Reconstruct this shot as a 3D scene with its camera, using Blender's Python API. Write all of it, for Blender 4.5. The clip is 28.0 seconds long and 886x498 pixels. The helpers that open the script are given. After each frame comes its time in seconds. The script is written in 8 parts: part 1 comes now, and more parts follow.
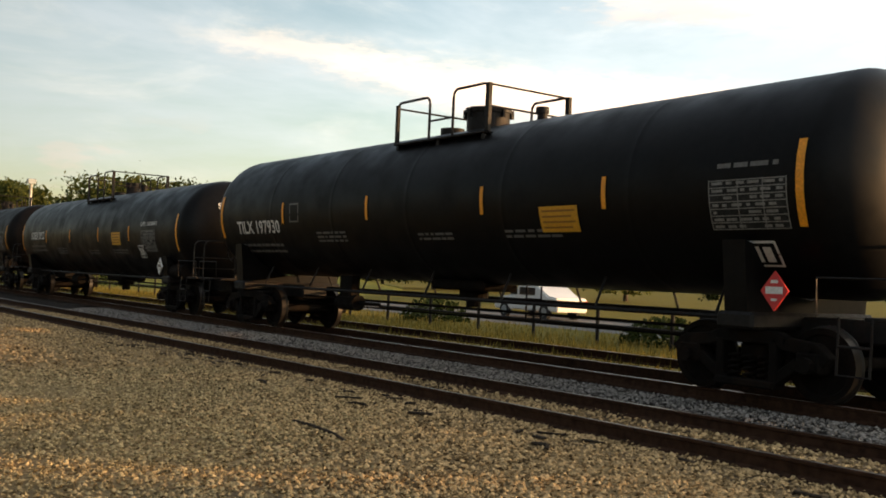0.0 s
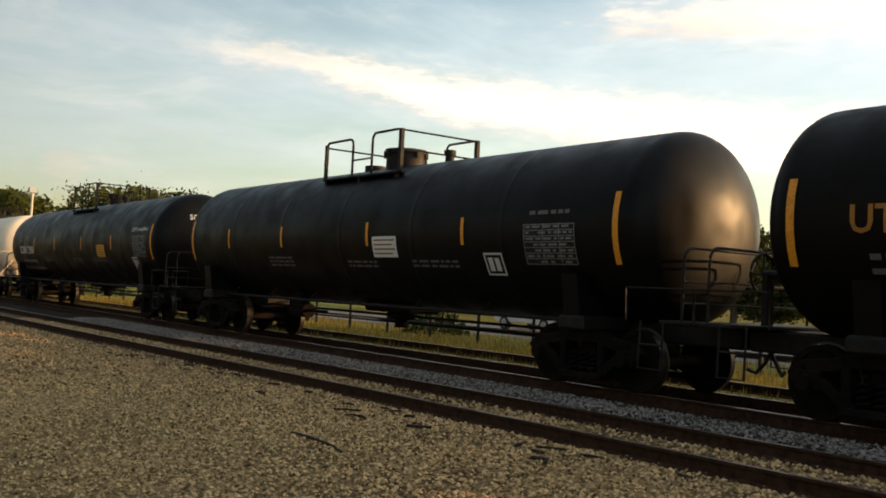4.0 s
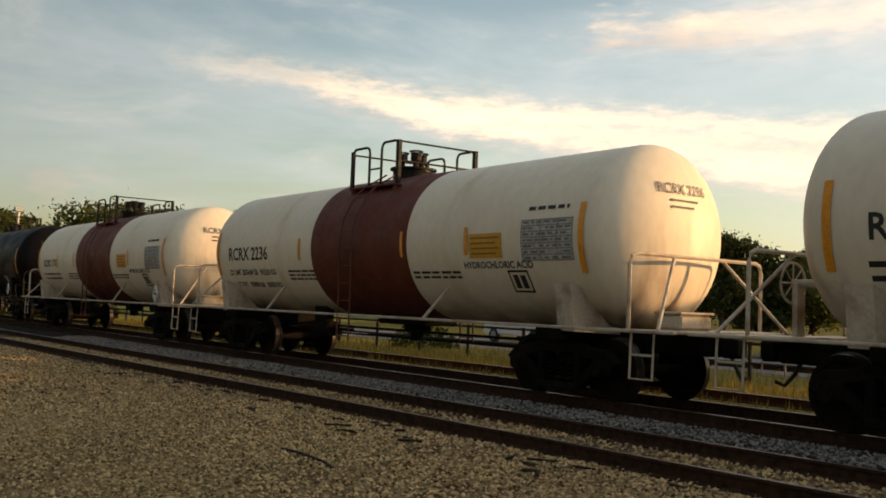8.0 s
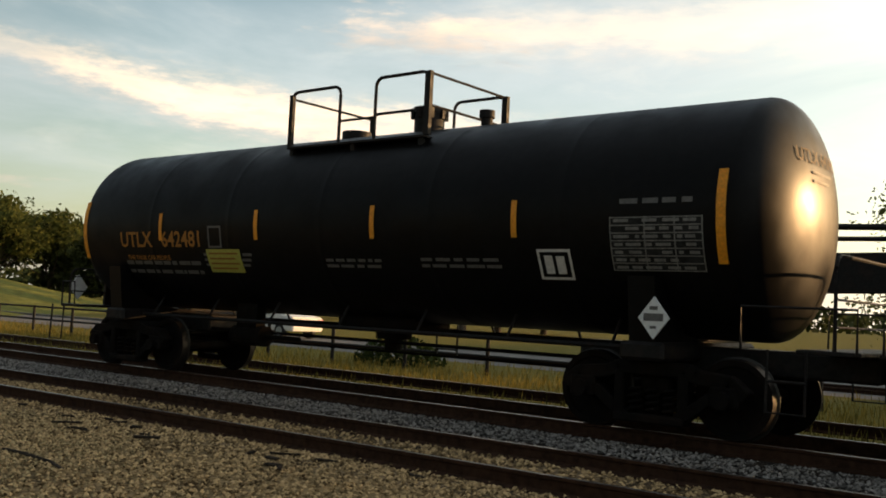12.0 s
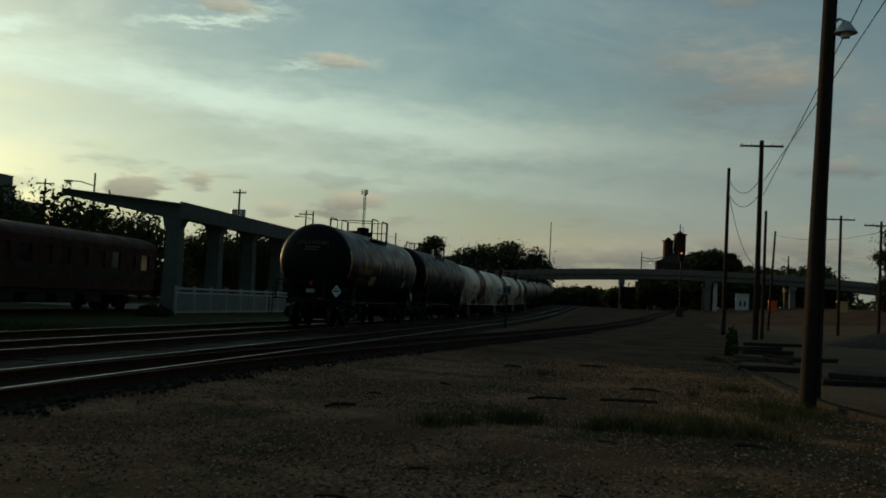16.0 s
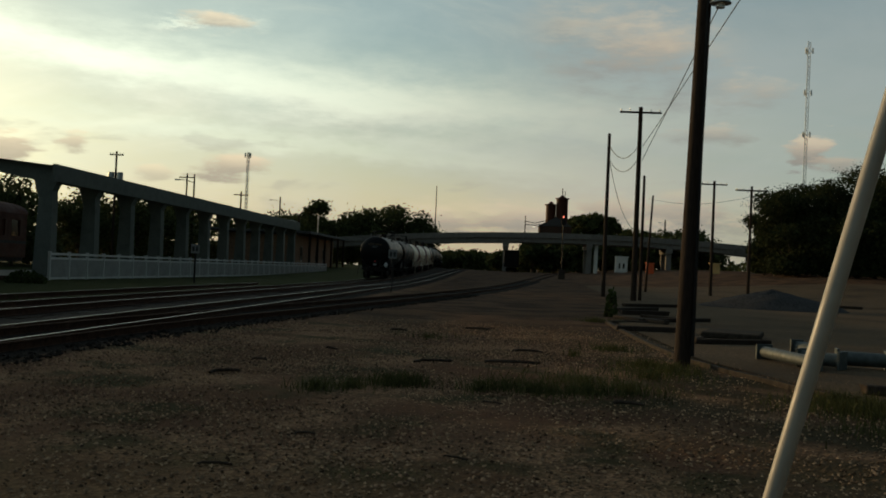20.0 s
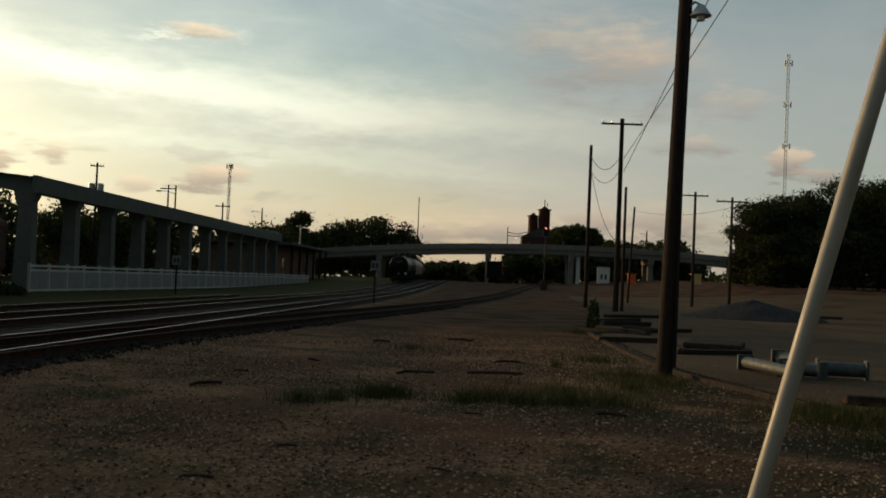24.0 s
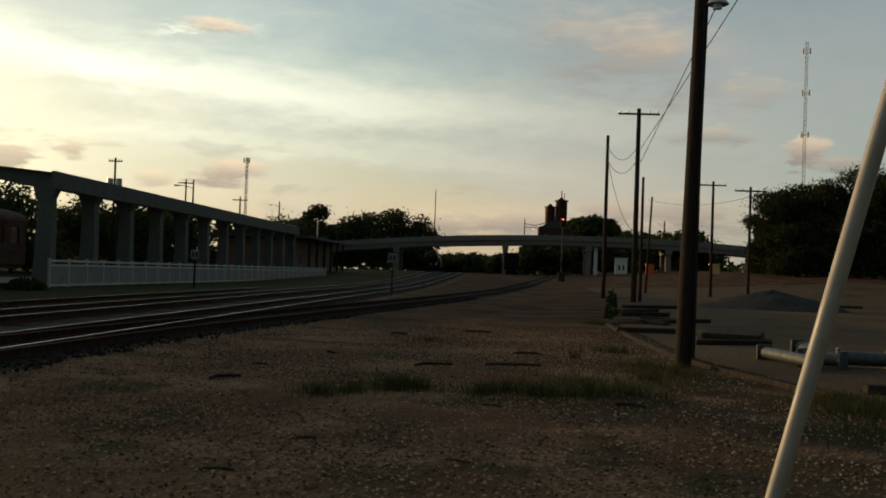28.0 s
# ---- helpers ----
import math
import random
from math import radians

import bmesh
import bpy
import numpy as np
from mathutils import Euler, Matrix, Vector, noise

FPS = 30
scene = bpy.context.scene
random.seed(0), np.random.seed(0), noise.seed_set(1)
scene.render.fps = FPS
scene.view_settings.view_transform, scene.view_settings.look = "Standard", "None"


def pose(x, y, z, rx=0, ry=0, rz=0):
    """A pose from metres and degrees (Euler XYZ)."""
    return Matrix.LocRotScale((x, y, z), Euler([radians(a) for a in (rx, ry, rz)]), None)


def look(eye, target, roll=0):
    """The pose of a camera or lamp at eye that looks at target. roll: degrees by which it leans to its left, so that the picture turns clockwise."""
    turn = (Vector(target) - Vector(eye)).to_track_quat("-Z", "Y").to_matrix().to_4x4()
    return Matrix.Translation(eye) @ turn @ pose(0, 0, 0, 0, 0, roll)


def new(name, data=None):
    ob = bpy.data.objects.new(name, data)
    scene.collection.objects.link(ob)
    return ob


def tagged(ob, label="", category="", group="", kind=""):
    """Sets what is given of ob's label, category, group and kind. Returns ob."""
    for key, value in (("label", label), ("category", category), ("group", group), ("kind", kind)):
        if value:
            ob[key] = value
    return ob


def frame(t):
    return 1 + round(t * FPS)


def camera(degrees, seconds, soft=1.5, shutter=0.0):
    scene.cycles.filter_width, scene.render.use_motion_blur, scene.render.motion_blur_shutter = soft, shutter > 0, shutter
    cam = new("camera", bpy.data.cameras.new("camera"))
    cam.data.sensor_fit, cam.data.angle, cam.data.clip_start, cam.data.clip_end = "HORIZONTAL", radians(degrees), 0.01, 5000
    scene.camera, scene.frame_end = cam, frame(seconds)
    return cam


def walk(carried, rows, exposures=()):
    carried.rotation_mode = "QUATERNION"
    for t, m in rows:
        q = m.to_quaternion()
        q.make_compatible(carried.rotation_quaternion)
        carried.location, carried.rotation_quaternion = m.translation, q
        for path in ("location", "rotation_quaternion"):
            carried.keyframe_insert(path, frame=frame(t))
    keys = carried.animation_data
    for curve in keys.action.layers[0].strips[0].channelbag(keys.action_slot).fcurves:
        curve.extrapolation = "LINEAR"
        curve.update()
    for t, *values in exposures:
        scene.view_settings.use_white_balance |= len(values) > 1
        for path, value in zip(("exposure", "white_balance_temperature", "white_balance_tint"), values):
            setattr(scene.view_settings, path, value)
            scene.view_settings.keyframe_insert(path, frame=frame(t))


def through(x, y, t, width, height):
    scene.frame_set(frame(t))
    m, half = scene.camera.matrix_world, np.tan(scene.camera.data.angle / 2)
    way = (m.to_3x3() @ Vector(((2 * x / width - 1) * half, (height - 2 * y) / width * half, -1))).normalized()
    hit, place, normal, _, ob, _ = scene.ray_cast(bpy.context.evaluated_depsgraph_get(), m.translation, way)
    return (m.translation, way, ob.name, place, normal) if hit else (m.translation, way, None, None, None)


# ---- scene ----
EXPO = [(0.0, 0.58, 7200, 12), (3.0, 0.47, 7150, 10), (6.0, 0.35, 7300, 11), (7.0, 0.22, 7350, 11), (8.0, 0.06, 7400, 11), (11.5, 0.12, 7250, 10), (13.5, 0.15, 7200, 4), (14.2, -0.4, 7000, 0), (14.8, -1.3, 5700, -14), (15.2, -1.8, 5300, -18), (16.0, -1.65, 5650, -15), (17.0, -1.33, 5850, -11), (20.0, -1.06, 6250, -5), (25.0, -0.96, 6500, 1), (28.0, -0.96, 6500, 1)]
cam = camera(48.13, 28.0, soft=1.8)
PATH = [
    (0.0, pose(0, 0, 1.55, 91.75, -2.44, 53.94)),
    (0.5, pose(0, 0, 1.55, 91.79, -2.67, 54.10)),
    (1.0, pose(0, 0, 1.55, 91.95, -2.84, 53.97)),
    (1.5, pose(0, 0, 1.55, 92.15, -2.80, 53.98)),
    (2.0, pose(0, 0, 1.55, 92.24, -2.97, 53.88)),
    (2.5, pose(0, 0, 1.55, 92.52, -3.03, 54.18)),
    (3.0, pose(0, 0, 1.55, 92.81, -2.99, 53.97)),
    (3.5, pose(0, 0, 1.55, 92.68, -3.03, 54.05)),
    (5.5, pose(0, 0, 1.55, 92.19, -2.56, 53.15)),
    (6.0, pose(0, 0, 1.55, 92.45, -2.44, 52.97)),
    (6.5, pose(0, 0, 1.55, 92.66, -2.50, 53.06)),
    (7.0, pose(0, 0, 1.55, 92.68, -2.31, 53.30)),
    (7.5, pose(0, 0, 1.55, 92.95, -2.31, 53.28)),
    (8.0, pose(0, 0, 1.55, 93.28, -2.15, 53.31)),
    (8.5, pose(0, 0, 1.55, 93.35, -2.09, 53.49)),
    (9.0, pose(0, 0, 1.55, 93.31, -2.06, 53.78)),
    (9.5, pose(0, 0, 1.55, 93.22, -2.03, 53.75)),
    (10.0, pose(0, 0, 1.55, 92.97, -2.00, 53.67)),
    (10.5, pose(0, 0, 1.55, 93.17, -2.13, 53.70)),
    (11.0, pose(0, 0, 1.55, 93.02, -2.36, 53.36)),
    (11.5, pose(0, 0, 1.55, 93.29, -2.48, 50.93)),
    (13.5, pose(0, 0, 1.55, 94.47, -3.06, -21.30)),
    (13.9, pose(0, 0, 1.55, 93.68, -3.09, -30.69)),
    (14.0, pose(0, 0, 1.55, 93.88, -3.24, -32.79)),
    (14.2, pose(0, 0, 1.55, 93.94, -3.12, -37.11)),
    (14.5, pose(0, 0, 1.55, 93.95, -3.53, -45.95)),
    (14.8, pose(0, 0, 1.55, 93.5, -3.84, -55.61)),
    (15.0, pose(0, 0, 1.55, 93.1, -2.88, -59.95)),
    (15.2, pose(0, 0, 1.55, 92.65, -3.58, -64.31)),
    (15.5, pose(0, 0, 1.55, 92.87, -3.11, -71.59)),
    (15.6, pose(0, 0, 1.55, 92.95, -3.21, -73.94)),
    (16.0, pose(0, 0, 1.55, 92.91, -2.91, -80.11)),
    (16.5, pose(0, 0, 1.55, 92.44, -2.47, -82.58)),
    (17.0, pose(0, 0, 1.55, 92.39, -2.16, -83.72)),
    (17.5, pose(0, 0, 1.55, 92.26, -2.25, -84.32)),
    (18.0, pose(0, 0, 1.55, 91.90, -2.39, -85.83)),
    (18.5, pose(0, 0, 1.55, 91.62, -2.81, -86.45)),
    (19.0, pose(0, 0, 1.55, 91.76, -2.66, -86.26)),
    (19.5, pose(0, 0, 1.55, 91.44, -2.74, -86.70)),
    (20.0, pose(0, 0, 1.55, 91.14, -2.54, -86.69)),
    (20.5, pose(0, 0, 1.55, 90.73, -2.80, -86.94)),
    (21.0, pose(0, 0, 1.55, 90.82, -2.59, -87.37)),
    (21.5, pose(0, 0, 1.55, 90.72, -2.41, -87.65)),
    (23.5, pose(0, 0, 1.55, 91.62, -2.37, -87.83)),
    (24.0, pose(0, 0, 1.55, 91.83, -2.44, -87.70)),
    (24.5, pose(0, 0, 1.55, 91.83, -2.63, -87.83)),
    (25.0, pose(0, 0, 1.55, 92.12, -2.64, -87.99)),
    (25.5, pose(0, 0, 1.55, 91.83, -2.94, -88.16)),
    (26.0, pose(0, 0, 1.55, 91.06, -3.19, -87.70)),
    (26.5, pose(0, 0, 1.55, 91.87, -2.15, -87.09)),
    (27.0, pose(0, 0, 1.55, 91.32, -1.84, -87.80)),
    (27.5, pose(0, 0, 1.55, 91.65, -1.80, -86.90)),
    (28.0, pose(0, 0, 1.55, 91.33, -2.01, -86.70)),
]
walk(cam, PATH, exposures=EXPO)

# ---- light ----
SUN_AZ, SUN_EL = 34.0, 7.8      # degrees from +Y towards +X, and above the horizon
sun = new("sun", bpy.data.lights.new("sun", "SUN"))
sun.data.energy, sun.data.angle, sun.data.color = 5.0, radians(0.6), (1.0, 0.6, 0.29)
sd = Vector((math.sin(radians(SUN_AZ)) * math.cos(radians(SUN_EL)), math.cos(radians(SUN_AZ)) * math.cos(radians(SUN_EL)), math.sin(radians(SUN_EL))))
sun.matrix_world = look(sd * 50, (0, 0, 0))


def nodes_of(tree):
    tree.nodes.clear()
    return tree.nodes, tree.links


def build_world():
    w = bpy.data.worlds.new("sky")
    scene.world = w
    w.use_nodes = True
    N, L = nodes_of(w.node_tree)

    def node(kind, **kw):
        n = N.new(kind)
        for k, v in kw.items():
            n.inputs[k].default_value = v
        return n

    def math_node(op, a, b=None, c=None):
        n = N.new("ShaderNodeMath")
        n.operation = op
        for i, v in enumerate((a, b, c)):
            if v is None:
                continue
            if isinstance(v, (int, float)):
                n.inputs[i].default_value = v
            else:
                L.new(v, n.inputs[i])
        return n.outputs[0]

    def smooth(v, lo, hi):
        n = N.new("ShaderNodeMapRange")
        n.interpolation_type = "SMOOTHSTEP"
        n.inputs[1].default_value, n.inputs[2].default_value = lo, hi
        L.new(v, n.inputs[0])
        return n.outputs[0]

    def mix(f, a, b):
        n = N.new("ShaderNodeMix")
        n.data_type = "RGBA"
        for v, s in ((f, 0), (a, 6), (b, 7)):
            if isinstance(v, (int, float)):
                n.inputs[s].default_value = v
            elif isinstance(v, tuple):
                n.inputs[s].default_value = (*v, 1)
            else:
                L.new(v, n.inputs[s])
        return n.outputs[2]

    sky = N.new("ShaderNodeTexSky")
    sky.sky_type = "NISHITA"
    sky.sun_disc = False
    sky.sun_elevation, sky.sun_rotation = radians(SUN_EL), radians(SUN_AZ)
    sky.air_density, sky.dust_density, sky.ozone_density = 1.0, 1.6, 1.0
    tc = N.new("ShaderNodeTexCoord")
    sep = N.new("ShaderNodeSeparateXYZ")
    L.new(tc.outputs["Generated"], sep.inputs[0])
    x, y, z = sep.outputs
    az = math_node("ARCTAN2", x, y)                       # 0 ahead, growing to the right
    el = math_node("ARCSINE", z)
    # how near a direction lies to the sun
    dot = N.new("ShaderNodeVectorMath")
    dot.operation = "DOT_PRODUCT"
    L.new(tc.outputs["Generated"], dot.inputs[0])
    dot.inputs[1].default_value = sd
    glow = smooth(dot.outputs["Value"], 0.45, 1.0)
    # clouds: thin high veils, long streaks and small low heaps
    co = N.new("ShaderNodeCombineXYZ")
    L.new(math_node("MULTIPLY", az, 1.0), co.inputs[0])
    L.new(math_node("MULTIPLY", el, 3.4), co.inputs[1])

    def cloud(scale, detail, rough, dist, lo, hi, off):
        m = N.new("ShaderNodeMapping")
        m.inputs["Location"].default_value = off
        m.inputs["Rotation"].default_value = (0, 0, radians(off[2]))
        L.new(co.outputs[0], m.inputs[0])
        n = N.new("ShaderNodeTexNoise")
        n.inputs["Scale"].default_value, n.inputs["Detail"].default_value = scale, detail
        n.inputs["Roughness"].default_value, n.inputs["Distortion"].default_value = rough, dist
        L.new(m.outputs[0], n.inputs["Vector"])
        return smooth(n.outputs["Fac"], lo, hi), n.outputs["Fac"]

    def streak(a0, e0, a1, e1, w0, w1, rough, lo, hi, grain, fray=3.0):
        """A long cloud from bearing a0, height e0 to a1, e1 (degrees), w0 and w1 wide, with frayed edges."""
        a0, e0, a1, e1 = (radians(v) for v in (a0, e0, a1, e1))
        u = math_node("DIVIDE", math_node("SUBTRACT", az, a0), a1 - a0)
        wob = N.new("ShaderNodeTexNoise")
        wob.inputs["Scale"].default_value, wob.inputs["Detail"].default_value, wob.inputs["Roughness"].default_value = grain, 9, 0.6
        L.new(co.outputs[0], wob.inputs["Vector"])
        mid = math_node("MULTIPLY_ADD", u, e1 - e0, e0)
        off = math_node("MULTIPLY", math_node("SUBTRACT", wob.outputs["Fac"], 0.5), radians(fray))
        curl = N.new("ShaderNodeTexNoise")
        curl.inputs["Scale"].default_value, curl.inputs["Detail"].default_value, curl.inputs["Roughness"].default_value = grain * 4.5, 6, 0.62
        L.new(co.outputs[0], curl.inputs["Vector"])
        off = math_node("ADD", off, math_node("MULTIPLY", math_node("SUBTRACT", curl.outputs["Fac"], 0.5), radians(fray * 0.85)))
        dv = math_node("ADD", math_node("SUBTRACT", el, mid), off)
        wid = math_node("MULTIPLY_ADD", u, radians(w1 - w0), radians(w0))
        q = math_node("DIVIDE", dv, wid)
        body = math_node("EXPONENT", math_node("MULTIPLY", math_node("MULTIPLY", q, q), -1.0))
        ends = math_node("MULTIPLY", smooth(u, 0.0, lo), math_node("SUBTRACT", 1.0, smooth(u, hi, 1.0)))
        tex = smooth(wob.outputs["Fac"], 0.36 - rough * 0.1, 0.6)
        return math_node("MULTIPLY", math_node("MULTIPLY", body, ends), math_node("MULTIPLY_ADD", tex, rough, 1 - rough)), q

    haze, _ = streak(80, 9.0, 135, 9.0, 9.0, 10.0, 0.35, 0.3, 0.8, 3.0, 6.0)
    veil, _ = cloud(1.7, 8, 0.6, 0.4, 0.34, 0.7, (3.1, 0.7, 6))
    wisp, _ = cloud(3.2, 9, 0.62, 0.6, 0.5, 0.74, (1.2, 4.3, 10))
    low, lf = cloud(9.0, 6, 0.55, 0.2, 0.56, 0.66, (7.7, 2.1, 0))
    low = math_node("MULTIPLY", low, math_node("MULTIPLY", smooth(el, 0.03, 0.06), math_node("SUBTRACT", 1.0, smooth(el, 0.10, 0.16))))
    base = N.new("ShaderNodeVectorMath")
    base.operation = "SCALE"
    L.new(sky.outputs[0], base.inputs[0])
    base.inputs["Scale"].default_value = 0.12
    col = mix(math_node("MULTIPLY", veil, 0.6), base.outputs[0], mix(glow, (0.36, 0.4, 0.44), (1.0, 1.0, 0.85)))
    col = mix(math_node("MULTIPLY", wisp, 0.35), col, mix(glow, (0.5, 0.49, 0.46), (1.6, 1.35, 1.0)))
    col = mix(math_node("MULTIPLY", haze, 0.4), col, (0.48, 0.42, 0.38))
    rosy = math_node("MULTIPLY", math_node("SUBTRACT", 1.0, smooth(el, 0.03, 0.17)), math_node("MULTIPLY", smooth(az, 1.0, 1.25), math_node("SUBTRACT", 1.0, smooth(az, 1.6, 1.9))))
    col = mix(math_node("MULTIPLY", rosy, 0.5), col, (0.74, 0.54, 0.41))
    pale = mix(glow, (0.66, 0.6, 0.5), (1.45, 1.4, 1.14))
    warm = mix(glow, (0.8, 0.61, 0.45), (1.8, 1.4, 0.95))
    for spec, amount in (((-72, 13.6, -24, 6.6, 0.7, 1.7, 0.45, 0.35, 0.9, 7.0), 0.9), ((-60, 11.6, -24, 9.2, 0.5, 1.1, 0.5, 0.3, 0.9, 9.0), 0.75), ((-48, 15.2, 10, 17.0, 1.3, 1.6, 0.6, 0.3, 0.8, 5.0), 0.5),
                         ((30, 13.0, 112, 7.0, 1.2, 2.6, 0.5, 0.25, 0.6, 4.0), 0.85), ((46, 12.0, 59, 13.6, 0.5, 0.5, 0.4, 0.3, 0.7, 8.0, 2.0), 0.8), ((60, 14.0, 72, 15.8, 0.35, 0.5, 0.8, 0.4, 0.7, 12.0, 2.6), 0.7), ((68.5, 12.7, 77, 13.2, 0.35, 0.45, 0.8, 0.4, 0.6, 12.0, 2.4), 0.6), ((60, 7.4, 104, 5.2, 0.8, 1.6, 0.5, 0.3, 0.6, 5.0), 0.4)):
        m, q = streak(*spec)
        col = mix(math_node("MULTIPLY", m, amount), col, mix(smooth(q, -1.1, 0.4), mix(glow, (0.4, 0.36, 0.35), (1.1, 0.98, 0.8)), warm if spec[0] < 20 else pale))
    # broad soft banks, then billowing heaps with dim undersides and warm tops
    for spec, hard in (((42.0, 12.4, 49, 12.3, 0.7, 0.9, 0.6, 0.3, 0.7, 13.0, 3.0), 0.6), ((88, 14.6, 106, 10.5, 2.2, 2.8, 0.85, 0.4, 0.6, 6.0, 5.0), 1.3), ((80, 2.6, 112, 3.2, 1.2, 1.5, 0.7, 0.2, 0.8, 12.0, 3.0), 1.2)):
        m, q = streak(*spec)
        col = mix(math_node("MULTIPLY", smooth(m, 0.04, hard), 0.78), col, mix(smooth(q, -0.5, 0.7), mix(glow, (0.28, 0.24, 0.235), (0.95, 0.78, 0.56)), mix(glow, (0.66, 0.49, 0.36), (1.4, 1.05, 0.7))))
    blob = N.new("ShaderNodeTexNoise")
    blob.inputs["Scale"].default_value, blob.inputs["Detail"].default_value, blob.inputs["Roughness"].default_value = 16.0, 7, 0.58
    L.new(co.outputs[0], blob.inputs["Vector"])
    fine = N.new("ShaderNodeTexNoise")
    fine.inputs["Scale"].default_value, fine.inputs["Detail"].default_value, fine.inputs["Roughness"].default_value = 34.0, 6, 0.6
    L.new(co.outputs[0], fine.inputs["Vector"])
    lumps = math_node("ADD", math_node("MULTIPLY", math_node("SUBTRACT", blob.outputs["Fac"], 0.5), 2.6), math_node("MULTIPLY", math_node("SUBTRACT", fine.outputs["Fac"], 0.5), 1.2))

    def heap(a0, e0, w, h):
        """A cloud heap round a bearing and height (degrees): how solid it is, and how high within it."""
        u = math_node("DIVIDE", math_node("SUBTRACT", az, radians(a0)), radians(w))
        v = math_node("DIVIDE", math_node("SUBTRACT", el, radians(e0)), radians(h))
        r = math_node("SQRT", math_node("ADD", math_node("MULTIPLY", u, u), math_node("MULTIPLY", v, v)))
        return math_node("ADD", math_node("SUBTRACT", 1.0, r), lumps), v
    for a0, e0, w, h, amount, soft, shade in ((62.4, 5.4, 2.0, 1.0, 0.85, 0.5, 0.4), (66.0, 5.9, 1.1, 0.8, 0.75, 0.6, 0.6), (70.2, 4.6, 1.2, 0.5, 0.5, 0.7, 0.5), (74.5, 5.1, 2.6, 0.9, 0.85, 0.6, 0.35), (72.8, 13.2, 2.4, 0.55, 0.7, 0.9, 1.0), (67.0, 15.7, 2.6, 0.6, 0.7, 0.9, 1.0), (52.8, 7.4, 1.3, 0.5, 0.6, 0.6, 0.7),
                                              (98.2, 13.0, 4.2, 2.4, 0.7, 1.3, 1.0), (97.4, 17.4, 3.4, 1.3, 0.7, 1.1, 1.0), (104.0, 10.4, 3.0, 1.3, 0.5, 1.2, 0.8), (106.7, 7.3, 1.6, 1.1, 0.85, 0.5, 0.9), (108.4, 6.6, 1.9, 0.9, 0.7, 0.7, 0.7), (101.2, 8.0, 3.4, 0.6, 0.55, 0.9, 0.1),
                                              (86.5, 2.7, 3.6, 1.0, 0.75, 0.8, 0.45), (91.0, 3.0, 3.0, 1.1, 0.7, 0.8, 0.5), (95.8, 3.6, 2.6, 1.3, 0.75, 0.8, 0.5), (100.2, 3.7, 3.2, 1.5, 0.7, 0.9, 0.3), (-68.0, 3.2, 8.0, 1.2, 0.4, 1.2, 0.5), (-40.0, 15.6, 7.0, 1.6, 0.6, 1.2, 1.0)):
        m, v = heap(a0, e0, w, h)
        lit = smooth(math_node("ADD", v, math_node("MULTIPLY", lumps, 0.4)), -0.9 + 0.5 * (1 - shade), 0.9 + 0.9 * (1 - shade))
        col = mix(math_node("MULTIPLY", smooth(m, 0.0, soft), amount), col, mix(lit, mix(glow, (0.27, 0.225, 0.21), (0.52, 0.4, 0.31)), mix(glow, (0.74, 0.55, 0.41), (1.15, 0.85, 0.58))))
    col = mix(math_node("MULTIPLY", low, 0.35), col, (0.42, 0.36, 0.32))
    # the sky away from the low sun is dimmer
    dim = N.new("ShaderNodeMapRange")
    dim.inputs[1].default_value, dim.inputs[2].default_value, dim.inputs[3].default_value, dim.inputs[4].default_value = -0.75, 0.05, 0.3, 1.0
    L.new(dot.outputs["Value"], dim.inputs[0])
    dimmed = N.new("ShaderNodeVectorMath")
    dimmed.operation = "SCALE"
    L.new(col, dimmed.inputs[0])
    L.new(dim.outputs[0], dimmed.inputs["Scale"])
    col = dimmed.outputs[0]
    bg = N.new("ShaderNodeBackground")
    L.new(col, bg.inputs[0])
    bg.inputs[1].default_value = 2.1
    out = N.new("ShaderNodeOutputWorld")
    L.new(bg.outputs[0], out.inputs[0])


build_world()

# ---- materials ----


